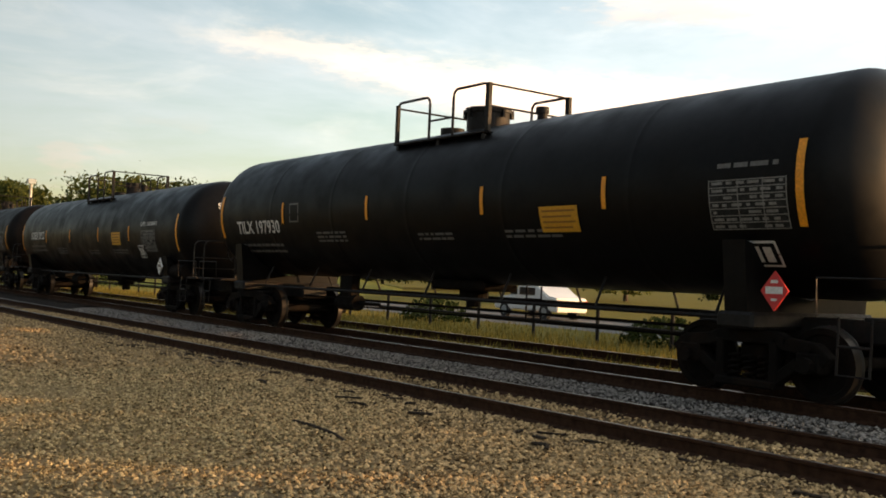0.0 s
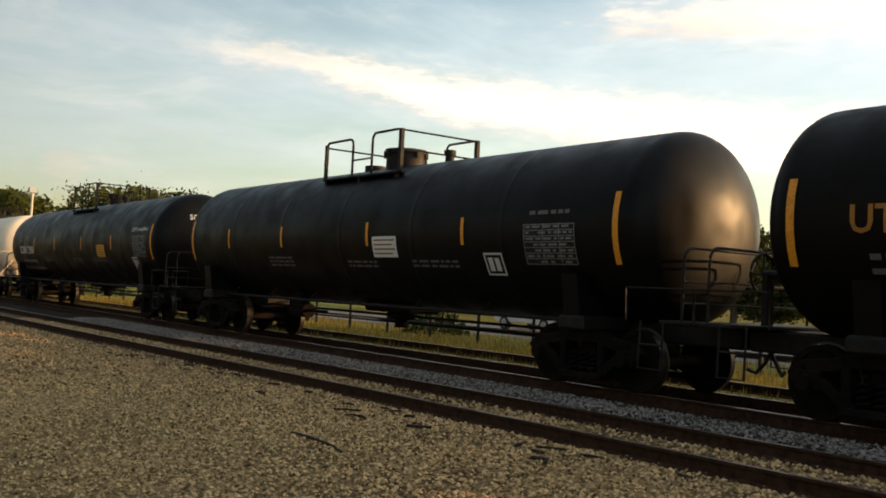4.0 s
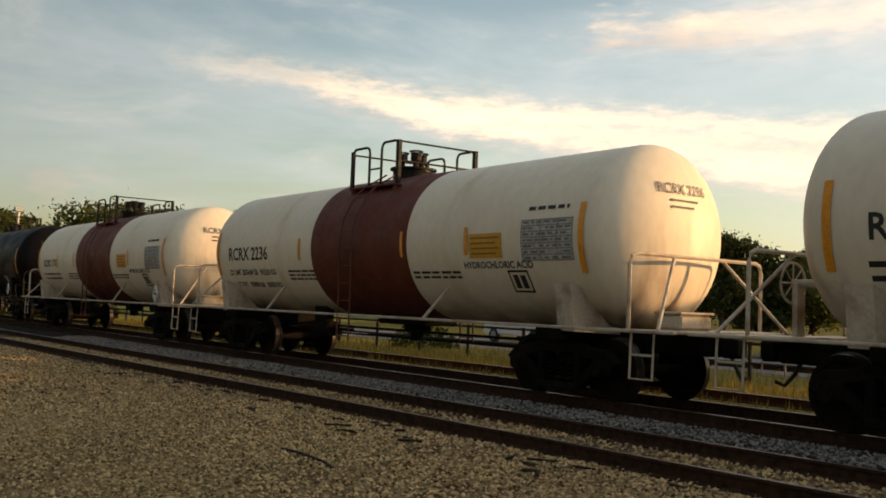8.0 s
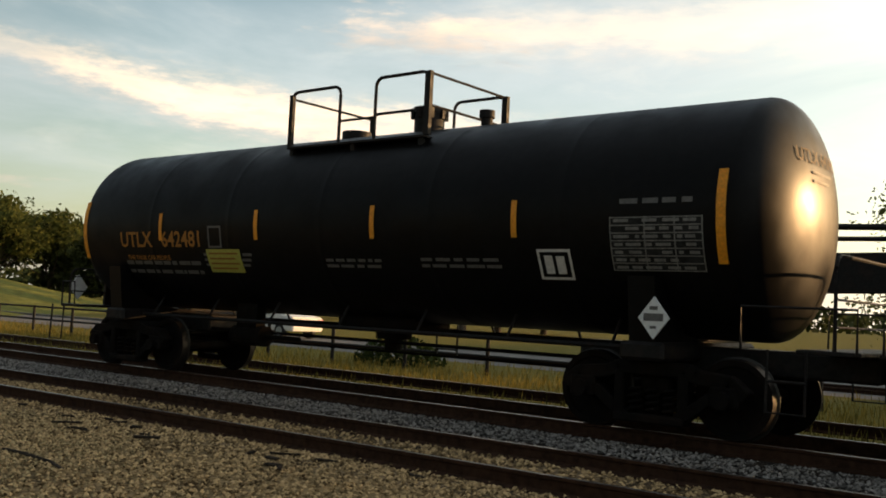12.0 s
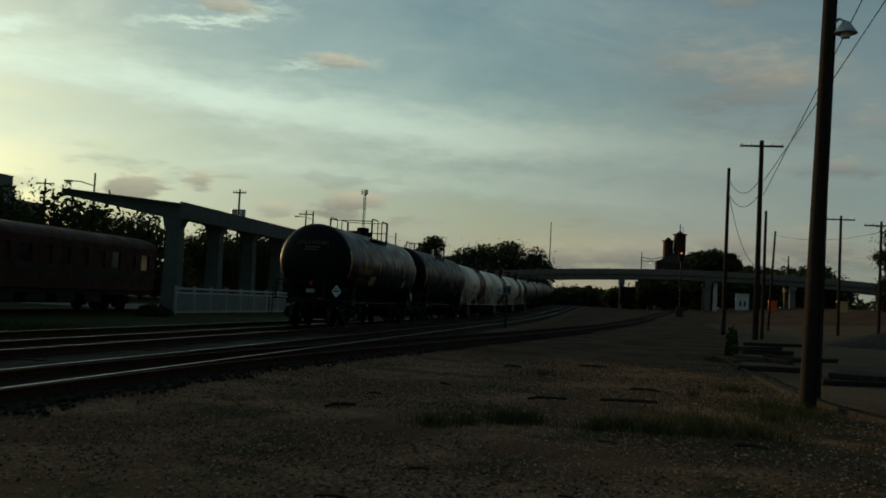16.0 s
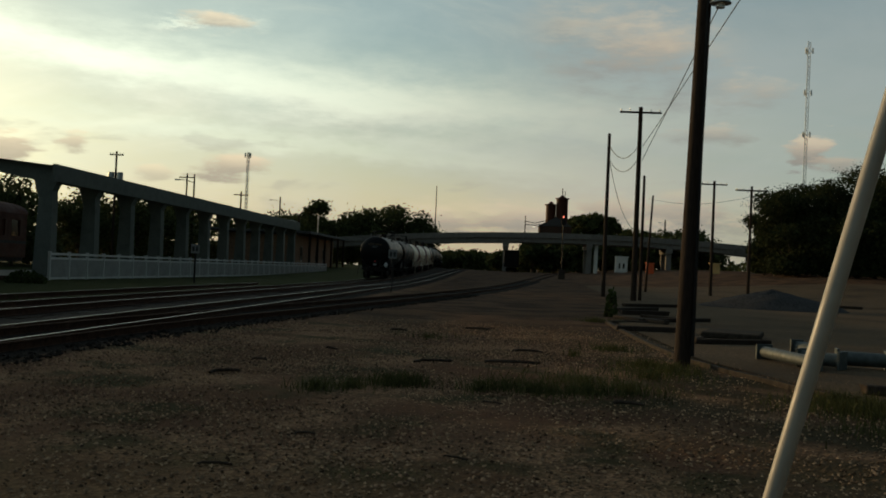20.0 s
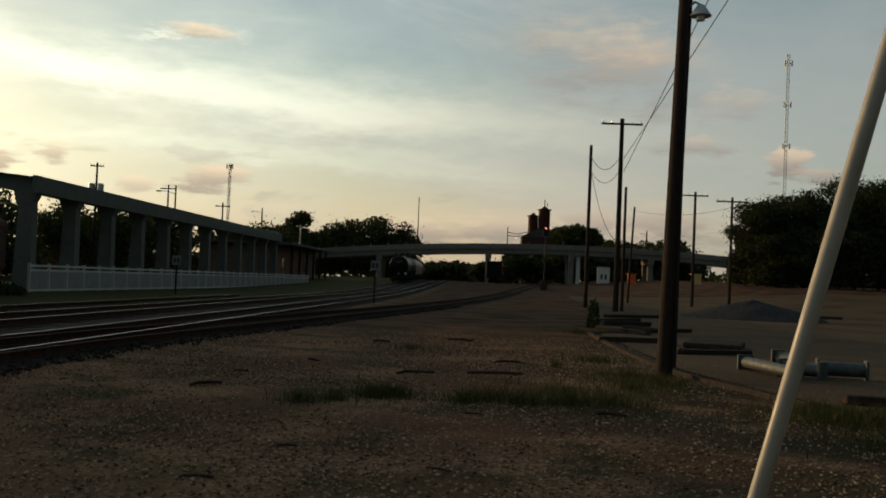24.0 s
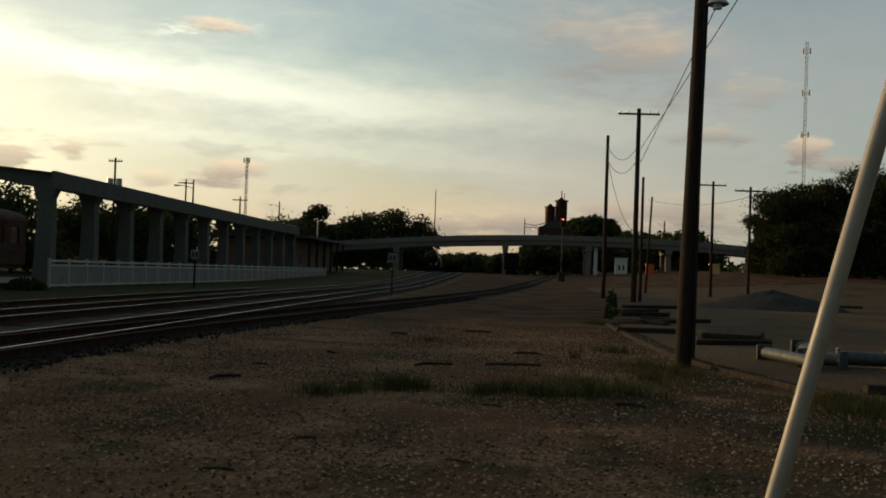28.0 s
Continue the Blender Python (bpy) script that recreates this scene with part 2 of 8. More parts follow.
def material(name, color, rough=0.6, metal=0.0, grain=0.0, scale=20.0, stain=0.0, stain_color=None, stain_scale=1.2, bump=0.0, bump_scale=60.0, jitter=0.0, spec=0.5, coords="Object", emit=None, stretch=(1, 1, 1)):
    m = bpy.data.materials.new(name)
    m.use_nodes = True
    N, L = nodes_of(m.node_tree)
    b = N.new("ShaderNodeBsdfPrincipled")
    o = N.new("ShaderNodeOutputMaterial")
    L.new(b.outputs[0], o.inputs[0])
    b.inputs["Roughness"].default_value, b.inputs["Metallic"].default_value = rough, metal
    b.inputs["Specular IOR Level"].default_value = spec
    b.inputs["Base Color"].default_value = (*color, 1)
    if emit:
        b.inputs["Emission Color"].default_value = (*emit[:3], 1)
        b.inputs["Emission Strength"].default_value = emit[3]
    tc = N.new("ShaderNodeTexCoord")
    mp = N.new("ShaderNodeMapping")
    mp.inputs["Scale"].default_value = stretch
    L.new(tc.outputs[coords], mp.inputs[0])

    def tex(s, d=4.0):
        n = N.new("ShaderNodeTexNoise")
        n.inputs["Scale"].default_value, n.inputs["Detail"].default_value = s, d
        L.new(mp.outputs[0], n.inputs["Vector"])
        return n.outputs["Fac"]

    def mixc(f, a, c):
        n = N.new("ShaderNodeMix")
        n.data_type = "RGBA"
        L.new(f, n.inputs[0])
        for v, s in ((a, 6), (c, 7)):
            if isinstance(v, tuple):
                n.inputs[s].default_value = (*v, 1)
            else:
                L.new(v, n.inputs[s])
        return n.outputs[2]

    def ramp(f, lo, hi, a=0.0, c=1.0):
        n = N.new("ShaderNodeMapRange")
        n.inputs[1].default_value, n.inputs[2].default_value = lo, hi
        n.inputs[3].default_value, n.inputs[4].default_value = a, c
        L.new(f, n.inputs[0])
        return n.outputs[0]

    cur = None
    if grain:
        dark = tuple(max(0.0, c * (1 - grain)) for c in color)
        light = tuple(min(1.0, c * (1 + grain)) for c in color)
        cur = mixc(ramp(tex(scale, 6), 0.35, 0.65), dark, light)
    if stain:
        sc = stain_color or tuple(c * 0.45 for c in color)
        cur = mixc(ramp(tex(stain_scale, 7), 0.48, 0.72, 0.0, stain), cur or color, sc)
        L.new(ramp(tex(stain_scale * 2.3, 5), 0.3, 0.7, max(0.05, rough - 0.12), min(1.0, rough + 0.15)), b.inputs["Roughness"])
    if jitter:
        oi = N.new("ShaderNodeObjectInfo")
        h = N.new("ShaderNodeHueSaturation")
        L.new(ramp(oi.outputs["Random"], 0, 1, 1 - jitter, 1 + jitter), h.inputs["Value"])
        if cur is None:
            h.inputs["Color"].default_value = (*color, 1)
        else:
            L.new(cur, h.inputs["Color"])
        cur = h.outputs[0]
    if cur is not None:
        L.new(cur, b.inputs["Base Color"])
    if bump:
        bn = N.new("ShaderNodeBump")
        bn.inputs["Strength"].default_value = bump
        bn.inputs["Distance"].default_value = 0.02
        L.new(tex(bump_scale, 5), bn.inputs["Height"])
        L.new(bn.outputs[0], b.inputs["Normal"])
    return m


def island_material(name, dark, light, rough=0.9, spec=0.06, through=0.0):
    """Many small loose pieces in one mesh, each with its own shade."""
    m = bpy.data.materials.new(name)
    m.use_nodes = True
    N, L = nodes_of(m.node_tree)
    b = N.new("ShaderNodeBsdfPrincipled")
    o = N.new("ShaderNodeOutputMaterial")
    L.new(b.outputs[0], o.inputs[0])
    b.inputs["Roughness"].default_value, b.inputs["Specular IOR Level"].default_value = rough, spec
    g = N.new("ShaderNodeNewGeometry")
    n = N.new("ShaderNodeMix")
    n.data_type = "RGBA"
    L.new(g.outputs["Random Per Island"], n.inputs[0])
    n.inputs[6].default_value, n.inputs[7].default_value = (*dark, 1), (*light, 1)
    L.new(n.outputs[2], b.inputs["Base Color"])
    if through:
        tr = N.new("ShaderNodeBsdfTranslucent")
        L.new(n.outputs[2], tr.inputs[0])
        ms = N.new("ShaderNodeMixShader")
        ms.inputs[0].default_value = through
        L.new(b.outputs[0], ms.inputs[1])
        L.new(tr.outputs[0], ms.inputs[2])
        L.new(ms.outputs[0], o.inputs[0])
    return m


BLACK = material("black_tank_paint", (0.0045, 0.0042, 0.0042), 0.4, grain=0.25, scale=9, stain=0.5, stain_color=(0.006, 0.005, 0.0042), stain_scale=0.7, bump=0.04, bump_scale=3, jitter=0.1, spec=0.12)
SOOT = material("brown_black_tank_paint", (0.0042, 0.0032, 0.0027), 0.48, grain=0.3, scale=9, stain=0.6, stain_color=(0.012, 0.0072, 0.0048), stain_scale=0.8, bump=0.04, bump_scale=3, jitter=0.1, spec=0.11)


def streaked_white():
    """White tank paint with rust-brown run-off down the heads and over the saddles, and grime along the belly."""
    m = material("streaked_white_tank_paint", (0.77, 0.67, 0.52), 0.5, grain=0.04, scale=7, stain=0.4, stain_color=(0.6, 0.46, 0.31), stain_scale=0.5, bump=0.04, bump_scale=3, stretch=(1, 1, 0.6))
    N, L = m.node_tree.nodes, m.node_tree.links
    b = next(n for n in N if n.type == "BSDF_PRINCIPLED")
    base = b.inputs["Base Color"].links[0].from_socket
    tc = N.new("ShaderNodeTexCoord")
    sep = N.new("ShaderNodeSeparateXYZ")
    L.new(tc.outputs["Object"], sep.inputs[0])

    def op(kind, a, c):
        n = N.new("ShaderNodeMath")
        n.operation = kind
        for k, v in enumerate((a, c)):
            if isinstance(v, (int, float)):
                n.inputs[k].default_value = v
            else:
                L.new(v, n.inputs[k])
        return n.outputs[0]

    def step(f, lo, hi):
        n = N.new("ShaderNodeMapRange")
        n.interpolation_type = "SMOOTHSTEP"
        n.inputs[1].default_value, n.inputs[2].default_value = lo, hi
        L.new(f, n.inputs[0])
        return n.outputs[0]
    mp = N.new("ShaderNodeMapping")
    mp.inputs["Scale"].default_value = (1.3, 1.5, 0.25)
    L.new(tc.outputs["Object"], mp.inputs[0])
    runs = N.new("ShaderNodeTexNoise")
    runs.inputs["Scale"].default_value, runs.inputs["Detail"].default_value = 1.5, 6
    L.new(mp.outputs[0], runs.inputs["Vector"])
    ends = step(op("ABSOLUTE", sep.outputs[0], 0.0), 5.4, 6.7)
    low = op("SUBTRACT", 1.0, step(sep.outputs[2], 1.3, 3.1))
    belly = op("SUBTRACT", 1.0, step(sep.outputs[2], 0.95, 1.6))
    rust = op("MULTIPLY", op("MULTIPLY", ends, low), step(runs.outputs["Fac"], 0.47, 0.72))
    grime = op("MULTIPLY", belly, step(runs.outputs["Fac"], 0.3, 0.6))
    weld = op("MULTIPLY", op("SUBTRACT", 1.0, step(op("ABSOLUTE", op("SUBTRACT", op("ABSOLUTE", sep.outputs[0], 0.0), 3.15), 0.0), 0.03, 0.3)), step(runs.outputs["Fac"], 0.4, 0.7))
    for amount, tint, gain in ((grime, (0.2, 0.15, 0.1), 0.75), (weld, (0.55, 0.36, 0.2), 0.5), (rust, (0.17, 0.075, 0.03), 0.85)):
        n = N.new("ShaderNodeMix")
        n.data_type = "RGBA"
        L.new(op("MULTIPLY", amount, gain), n.inputs[0])
        L.new(base, n.inputs[6])
        n.inputs[7].default_value = (*tint, 1)
        base = n.outputs[2]
    L.new(base, b.inputs["Base Color"])
    return m


WHITE = streaked_white()
BAND = material("red_brown_band_paint", (0.12, 0.024, 0.011), 0.55, grain=0.15, scale=8, stain=0.5, stain_color=(0.06, 0.013, 0.007), stain_scale=0.9, spec=0.3)
TRUCK = material("greasy_truck_steel", (0.006, 0.0048, 0.004), 0.85, grain=0.4, scale=14, stain=0.6, stain_color=(0.018, 0.0105, 0.0065), stain_scale=3, bump=0.3, bump_scale=40, spec=0.1)
TREAD = material("worn_wheel_tread", (0.05, 0.045, 0.04), 0.45, 0.8)
RUST = material("rusty_steel", (0.11, 0.045, 0.02), 0.85, grain=0.4, scale=20, stain=0.6, stain_color=(0.2, 0.075, 0.025), stain_scale=4, bump=0.3)
RAILTOP = material("polished_rail_head", (0.22, 0.205, 0.19), 0.36, 0.85, grain=0.2, scale=3)
RAILSIDE = material("rusty_rail_side", (0.04, 0.02, 0.012), 0.9, grain=0.35, scale=12, stain=0.4, stain_color=(0.065, 0.03, 0.016), stain_scale=2, spec=0.1)
TIE = material("weathered_creosote_timber", (0.032, 0.024, 0.018), 0.9, grain=0.45, scale=9, stretch=(6, 1, 1), stain=0.5, stain_color=(0.06, 0.046, 0.035), stain_scale=3, bump=0.5, bump_scale=25, jitter=0.35, spec=0.08)
ORANGE = material("orange_reflective_tape", (0.8, 0.3, 0.015), 0.45, grain=0.15, scale=30, stain=0.3, stain_scale=6)
YELLOW = material("yellow_placard", (0.62, 0.3, 0.02), 0.5, grain=0.1, stain=0.3)
STENCIL_W = material("white_stencil_paint", (0.62, 0.6, 0.57), 0.6, grain=0.12, scale=30)
STENCIL_FADED = material("faded_white_stencil_paint", (0.11, 0.105, 0.1), 0.6, grain=0.2, scale=30)
STENCIL_YF = material("faded_yellow_stencil_paint", (0.1, 0.055, 0.015), 0.7, grain=0.3, scale=30, stain=0.5, stain_scale=6)
STENCIL_Y = material("yellow_orange_stencil_paint", (0.36, 0.145, 0.018), 0.6, grain=0.12, scale=30)
STENCIL_DIM = material("greyed_white_stencil_paint", (0.3, 0.29, 0.275), 0.6, grain=0.2, scale=30)
STENCIL_K = material("black_stencil_paint", (0.015, 0.014, 0.014), 0.6)
PLACARD_RED = material("red_placard", (0.5, 0.03, 0.03), 0.5)
PLACARD_WHITE = material("white_placard", (0.7, 0.7, 0.68), 0.5, grain=0.08)
DECAL_GREY = material("grey_data_decal", (0.42, 0.4, 0.37), 0.6, grain=0.25, scale=15)
WRAIL = material("white_painted_steel", (0.5, 0.42, 0.32), 0.5, grain=0.1, stain=0.75, stain_color=(0.2, 0.09, 0.04), stain_scale=3)
KRAIL = material("dark_painted_steel", (0.011, 0.01, 0.0095), 0.6, grain=0.3, stain=0.4, stain_color=(0.035, 0.017, 0.011), stain_scale=4, spec=0.2)
GALV = material("galvanised_steel", (0.4, 0.42, 0.42), 0.45, 0.7, grain=0.15, scale=9, stain=0.3)
WOODPOLE = material("creosoted_pole_wood", (0.028, 0.02, 0.015), 0.9, spec=0.1, grain=0.35, scale=8, stretch=(8, 8, 0.6), bump=0.5, bump_scale=10)
WIRE = material("black_cable", (0.01, 0.01, 0.01), 0.6)
WPLASTIC = material("white_plastic_pipe", (0.27, 0.26, 0.225), 0.45, grain=0.1, scale=5, stain=0.4, stain_color=(0.15, 0.13, 0.1), stain_scale=3)
# posts and rails are paler than the pickets
VINYL_POST = material("pale_white_vinyl", (0.42, 0.425, 0.41), 0.5, grain=0.05, stain=0.3)
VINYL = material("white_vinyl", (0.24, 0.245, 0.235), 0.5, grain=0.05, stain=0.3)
CONCRETE = material("weathered_concrete", (0.17, 0.155, 0.135), 0.92, grain=0.18, scale=6, stain=0.5, stain_color=(0.09, 0.08, 0.07), stain_scale=0.8, bump=0.2, spec=0.2)
CANOPYPAINT = material("grey_green_canopy_paint", (0.11, 0.12, 0.105), 0.8, grain=0.15, stain=0.4, spec=0.2)
STUCCO = material("white_painted_brick", (0.55, 0.53, 0.48), 0.85, grain=0.1, scale=5, stain=0.4, stain_color=(0.36, 0.32, 0.27), stain_scale=0.4, bump=0.2)
# brick with the tower's unlit, silhouetted side put into its colour
SHADEBRICK = material("silhouette_dark_brick", (0.06, 0.036, 0.024), 0.9, grain=0.25, scale=3, stain=0.4, stain_scale=0.3, spec=0.1)
BRICK = material("tan_brick", (0.2, 0.12, 0.075), 0.9, grain=0.25, scale=4, stain=0.4, stain_color=(0.11, 0.07, 0.045), stain_scale=0.3, bump=0.3, spec=0.2)
PALEWALL = material("pale_cream_render", (0.42, 0.38, 0.31), 0.88, grain=0.12, scale=3, stain=0.45, stain_color=(0.27, 0.24, 0.2), stain_scale=0.35, bump=0.2)
GREYWALL = material("grey_render", (0.2, 0.2, 0.19), 0.9, grain=0.12, stain=0.4, stain_scale=0.4, spec=0.2)
ROOF = material("dark_roofing", (0.05, 0.048, 0.046), 0.9, grain=0.3, stain=0.4)
DARKGLASS = material("dark_window_glass", (0.02, 0.023, 0.025), 0.08, spec=0.8)
FRAMEPAINT = material("cream_window_frame", (0.5, 0.47, 0.4), 0.6, grain=0.1)
CABOOSE = material("caboose_red_paint", (0.2, 0.022, 0.014), 0.65, grain=0.15, scale=5, stain=0.4, stain_color=(0.14, 0.022, 0.014), stain_scale=0.8, spec=0.3)
COACH = material("faded_orange_brown_paint", (0.05, 0.0155, 0.008), 0.65, grain=0.2, scale=4, stain=0.5, stain_color=(0.04, 0.014, 0.008), stain_scale=0.6, spec=0.15)
CARWHITE = material("white_car_paint", (0.75, 0.74, 0.7), 0.25, spec=0.7)
RUBBER = material("tyre_rubber", (0.02, 0.02, 0.02), 0.8)
BARK = material("tree_bark", (0.07, 0.05, 0.035), 0.9, grain=0.4, scale=6, stretch=(3, 3, 0.6), bump=0.5)
ASPHALT = material("worn_asphalt", (0.09, 0.085, 0.08), 0.9, grain=0.25, scale=20, stain=0.4, stain_color=(0.14, 0.13, 0.12), stain_scale=0.5)
PALEGRAVEL = material("pale_yard_gravel", (0.088, 0.064, 0.04), 0.95, grain=0.4, scale=14, stain=0.75, stain_color=(0.034, 0.027, 0.02), stain_scale=0.16, bump=0.8, bump_scale=30, spec=0.03)
WHITELAMP = material("white_lamp_glass", (0.7, 0.68, 0.6), 0.3, emit=(1.0, 0.72, 0.55, 2.0))
REDLAMP = material("red_signal_lens", (0.4, 0.02, 0.01), 0.3, emit=(1.0, 0.16, 0.1, 5.0))
WARMWIN = material("lit_orange_cabinet", (0.5, 0.1, 0.03), 0.5, emit=(1.0, 0.25, 0.08, 0.5))
GREENP = material("green_switch_target", (0.03, 0.25, 0.16), 0.5)
SIGNW = material("white_sign_sheet", (0.16, 0.16, 0.155), 0.5)
STONE = island_material("tan_gravel_stones", (0.06, 0.037, 0.017), (0.64, 0.435, 0.22))
STONE_DUSTY = island_material("dusty_gravel_stones", (0.085, 0.06, 0.028), (0.52, 0.385, 0.2))
STONE_GREY = island_material("grey_ballast_stones", (0.04, 0.036, 0.033), (0.33, 0.3, 0.27))
# gold stands for low sunlight on the blades, put into their colour
GRASSGOLD = island_material("sun_gold_grass_blades", (0.08, 0.078, 0.018), (0.3, 0.215, 0.05), 0.8, 0.05, 0.45)
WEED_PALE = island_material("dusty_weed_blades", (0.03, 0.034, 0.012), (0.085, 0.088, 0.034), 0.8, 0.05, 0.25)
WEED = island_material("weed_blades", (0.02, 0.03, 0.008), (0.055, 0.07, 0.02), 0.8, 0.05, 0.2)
# leaf colour lifted to carry the pale glare of the bright sky
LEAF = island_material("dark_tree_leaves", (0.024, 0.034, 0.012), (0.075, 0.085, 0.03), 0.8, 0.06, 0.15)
# darker copy of the leaf: shade of the yard-edge wood as colour
LEAF_SHADED = island_material("shaded_tree_leaves", (0.013, 0.019, 0.007), (0.042, 0.05, 0.018), 0.8, 0.06, 0.15)
# brighter olive copy with sunlight in the colour, besides what passes through
LEAF_SUN = island_material("sunlit_olive_leaves", (0.035, 0.05, 0.013), (0.13, 0.14, 0.04), 0.7, 0.1, 0.6)

# oily ballast, its colour blackened further for being seen against the sun
BACKLITBED = material("backlit_oily_ballast", (0.013, 0.011, 0.0095), 0.95, grain=0.6, scale=26, stain=0.4, stain_color=(0.028, 0.022, 0.018), stain_scale=1.3, bump=1.0, bump_scale=30, spec=0.02)
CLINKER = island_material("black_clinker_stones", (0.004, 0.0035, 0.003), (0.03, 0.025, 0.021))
KERB = material("dirty_old_concrete", (0.042, 0.034, 0.026), 0.95, grain=0.3, scale=9, stain=0.6, stain_color=(0.03, 0.024, 0.018), stain_scale=2, bump=0.4, spec=0.05)
PATINA = material("dull_grey_green_zinc", (0.062, 0.074, 0.071), 0.6, 0.35, grain=0.25, scale=8, stain=0.5, stain_color=(0.05, 0.055, 0.05), stain_scale=3)
HEAP = material("crushed_grey_stone", (0.035, 0.034, 0.034), 0.95, grain=0.6, scale=9, stain=0.4, stain_color=(0.055, 0.05, 0.046), stain_scale=0.6, bump=1.0, bump_scale=12, spec=0.03)
DATABACK = material("dim_grey_table_backing", (0.016, 0.016, 0.0155), 0.6, grain=0.3, scale=25, stain=0.5, stain_color=(0.05, 0.05, 0.048), stain_scale=5, spec=0.15)
DECAL_INK = material("brown_notice_print", (0.28, 0.12, 0.015), 0.6)
PALE_INK = material("pale_grey_table_print", (0.17, 0.165, 0.155), 0.6, grain=0.25, scale=20, stain=0.4, stain_scale=4)
TAN_INK = material("faded_brown_table_print", (0.07, 0.04, 0.018), 0.7, grain=0.3, scale=20)
GREY_INK = material("faded_grey_table_print", (0.17, 0.16, 0.15), 0.6, grain=0.2)

def ground_material():
    """Tan gravel by the camera, dark grey ballast round the rails, rough grass beyond, sandy soil on the yard side."""
    m = bpy.data.materials.new("yard_ground")
    m.use_nodes = True
    N, L = nodes_of(m.node_tree)
    b = N.new("ShaderNodeBsdfPrincipled")
    o = N.new("ShaderNodeOutputMaterial")
    L.new(b.outputs[0], o.inputs[0])
    b.inputs["Roughness"].default_value, b.inputs["Specular IOR Level"].default_value = 0.95, 0.03
    tc = N.new("ShaderNodeTexCoord")
    sep = N.new("ShaderNodeSeparateXYZ")
    L.new(tc.outputs["Object"], sep.inputs[0])

    def tex(s, d=5.0):
        n = N.new("ShaderNodeTexNoise")
        n.inputs["Scale"].default_value, n.inputs["Detail"].default_value = s, d
        L.new(tc.outputs["Object"], n.inputs["Vector"])
        return n.outputs["Fac"]

    def vor(s):
        n = N.new("ShaderNodeTexVoronoi")
        n.inputs["Scale"].default_value = s
        L.new(tc.outputs["Object"], n.inputs["Vector"])
        return n

    def mixc(f, a, c):
        n = N.new("ShaderNodeMix")
        n.data_type = "RGBA"
        L.new(f, n.inputs[0])
        for v, s in ((a, 6), (c, 7)):
            if isinstance(v, tuple):
                n.inputs[s].default_value = (*v, 1)
            else:
                L.new(v, n.inputs[s])
        return n.outputs[2]

    def step(f, lo, hi, inv=False):
        n = N.new("ShaderNodeMapRange")
        n.interpolation_type = "SMOOTHSTEP"
        n.inputs[1].default_value, n.inputs[2].default_value = lo, hi
        n.inputs[3].default_value, n.inputs[4].default_value = (1, 0) if inv else (0, 1)
        L.new(f, n.inputs[0])
        return n.outputs[0]

    def mul(a, c):
        n = N.new("ShaderNodeMath")
        n.operation = "MULTIPLY"
        L.new(a, n.inputs[0])
        L.new(c, n.inputs[1])
        return n.outputs[0]

    def wobble(v, amount, s):
        n = N.new("ShaderNodeMath")
        n.operation = "MULTIPLY_ADD"
        L.new(tex(s), n.inputs[0])
        n.inputs[1].default_value = amount
        a = N.new("ShaderNodeMath")
        a.operation = "ADD"
        L.new(v, a.inputs[0])
        a.inputs[1].default_value = -amount / 2
        L.new(a.outputs[0], n.inputs[2])
        return n.outputs[0]

    x, y, z = sep.outputs
    v = vor(26)
    grey = N.new("ShaderNodeRGBToBW")
    L.new(v.outputs["Color"], grey.inputs[0])
    tan = mixc(grey.outputs[0], (0.08, 0.05, 0.024), (0.55, 0.375, 0.185))
    tan = mixc(step(tex(0.5), 0.42, 0.62), tan, mixc(tex(9), (0.15, 0.105, 0.052), (0.29, 0.205, 0.105)))
    tan = mixc(step(tex(0.13), 0.55, 0.75), tan, (0.12, 0.085, 0.055))
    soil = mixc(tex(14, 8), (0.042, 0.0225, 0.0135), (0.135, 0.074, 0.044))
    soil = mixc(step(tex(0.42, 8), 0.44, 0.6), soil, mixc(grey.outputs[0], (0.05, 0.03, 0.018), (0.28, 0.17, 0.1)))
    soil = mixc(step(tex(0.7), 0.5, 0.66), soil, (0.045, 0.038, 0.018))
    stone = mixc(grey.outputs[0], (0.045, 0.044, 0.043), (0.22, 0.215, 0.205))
    # backlight put into the colour: the same stones turn near-black towards +X
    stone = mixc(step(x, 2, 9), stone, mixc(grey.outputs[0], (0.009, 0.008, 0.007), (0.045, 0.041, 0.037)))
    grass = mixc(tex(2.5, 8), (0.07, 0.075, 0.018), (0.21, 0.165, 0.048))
    # grass coloured darker towards +X, where it is seen against the sun
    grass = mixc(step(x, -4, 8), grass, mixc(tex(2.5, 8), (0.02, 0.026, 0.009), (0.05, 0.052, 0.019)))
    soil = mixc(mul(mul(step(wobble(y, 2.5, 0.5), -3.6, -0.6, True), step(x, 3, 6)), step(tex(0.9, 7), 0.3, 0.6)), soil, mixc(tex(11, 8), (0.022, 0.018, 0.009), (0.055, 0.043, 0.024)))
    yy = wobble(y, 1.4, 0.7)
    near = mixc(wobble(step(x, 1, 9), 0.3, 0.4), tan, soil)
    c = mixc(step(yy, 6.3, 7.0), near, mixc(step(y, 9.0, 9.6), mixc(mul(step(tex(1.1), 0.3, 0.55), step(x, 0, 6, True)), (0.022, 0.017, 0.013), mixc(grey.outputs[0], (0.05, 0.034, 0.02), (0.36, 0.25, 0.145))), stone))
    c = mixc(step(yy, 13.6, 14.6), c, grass)
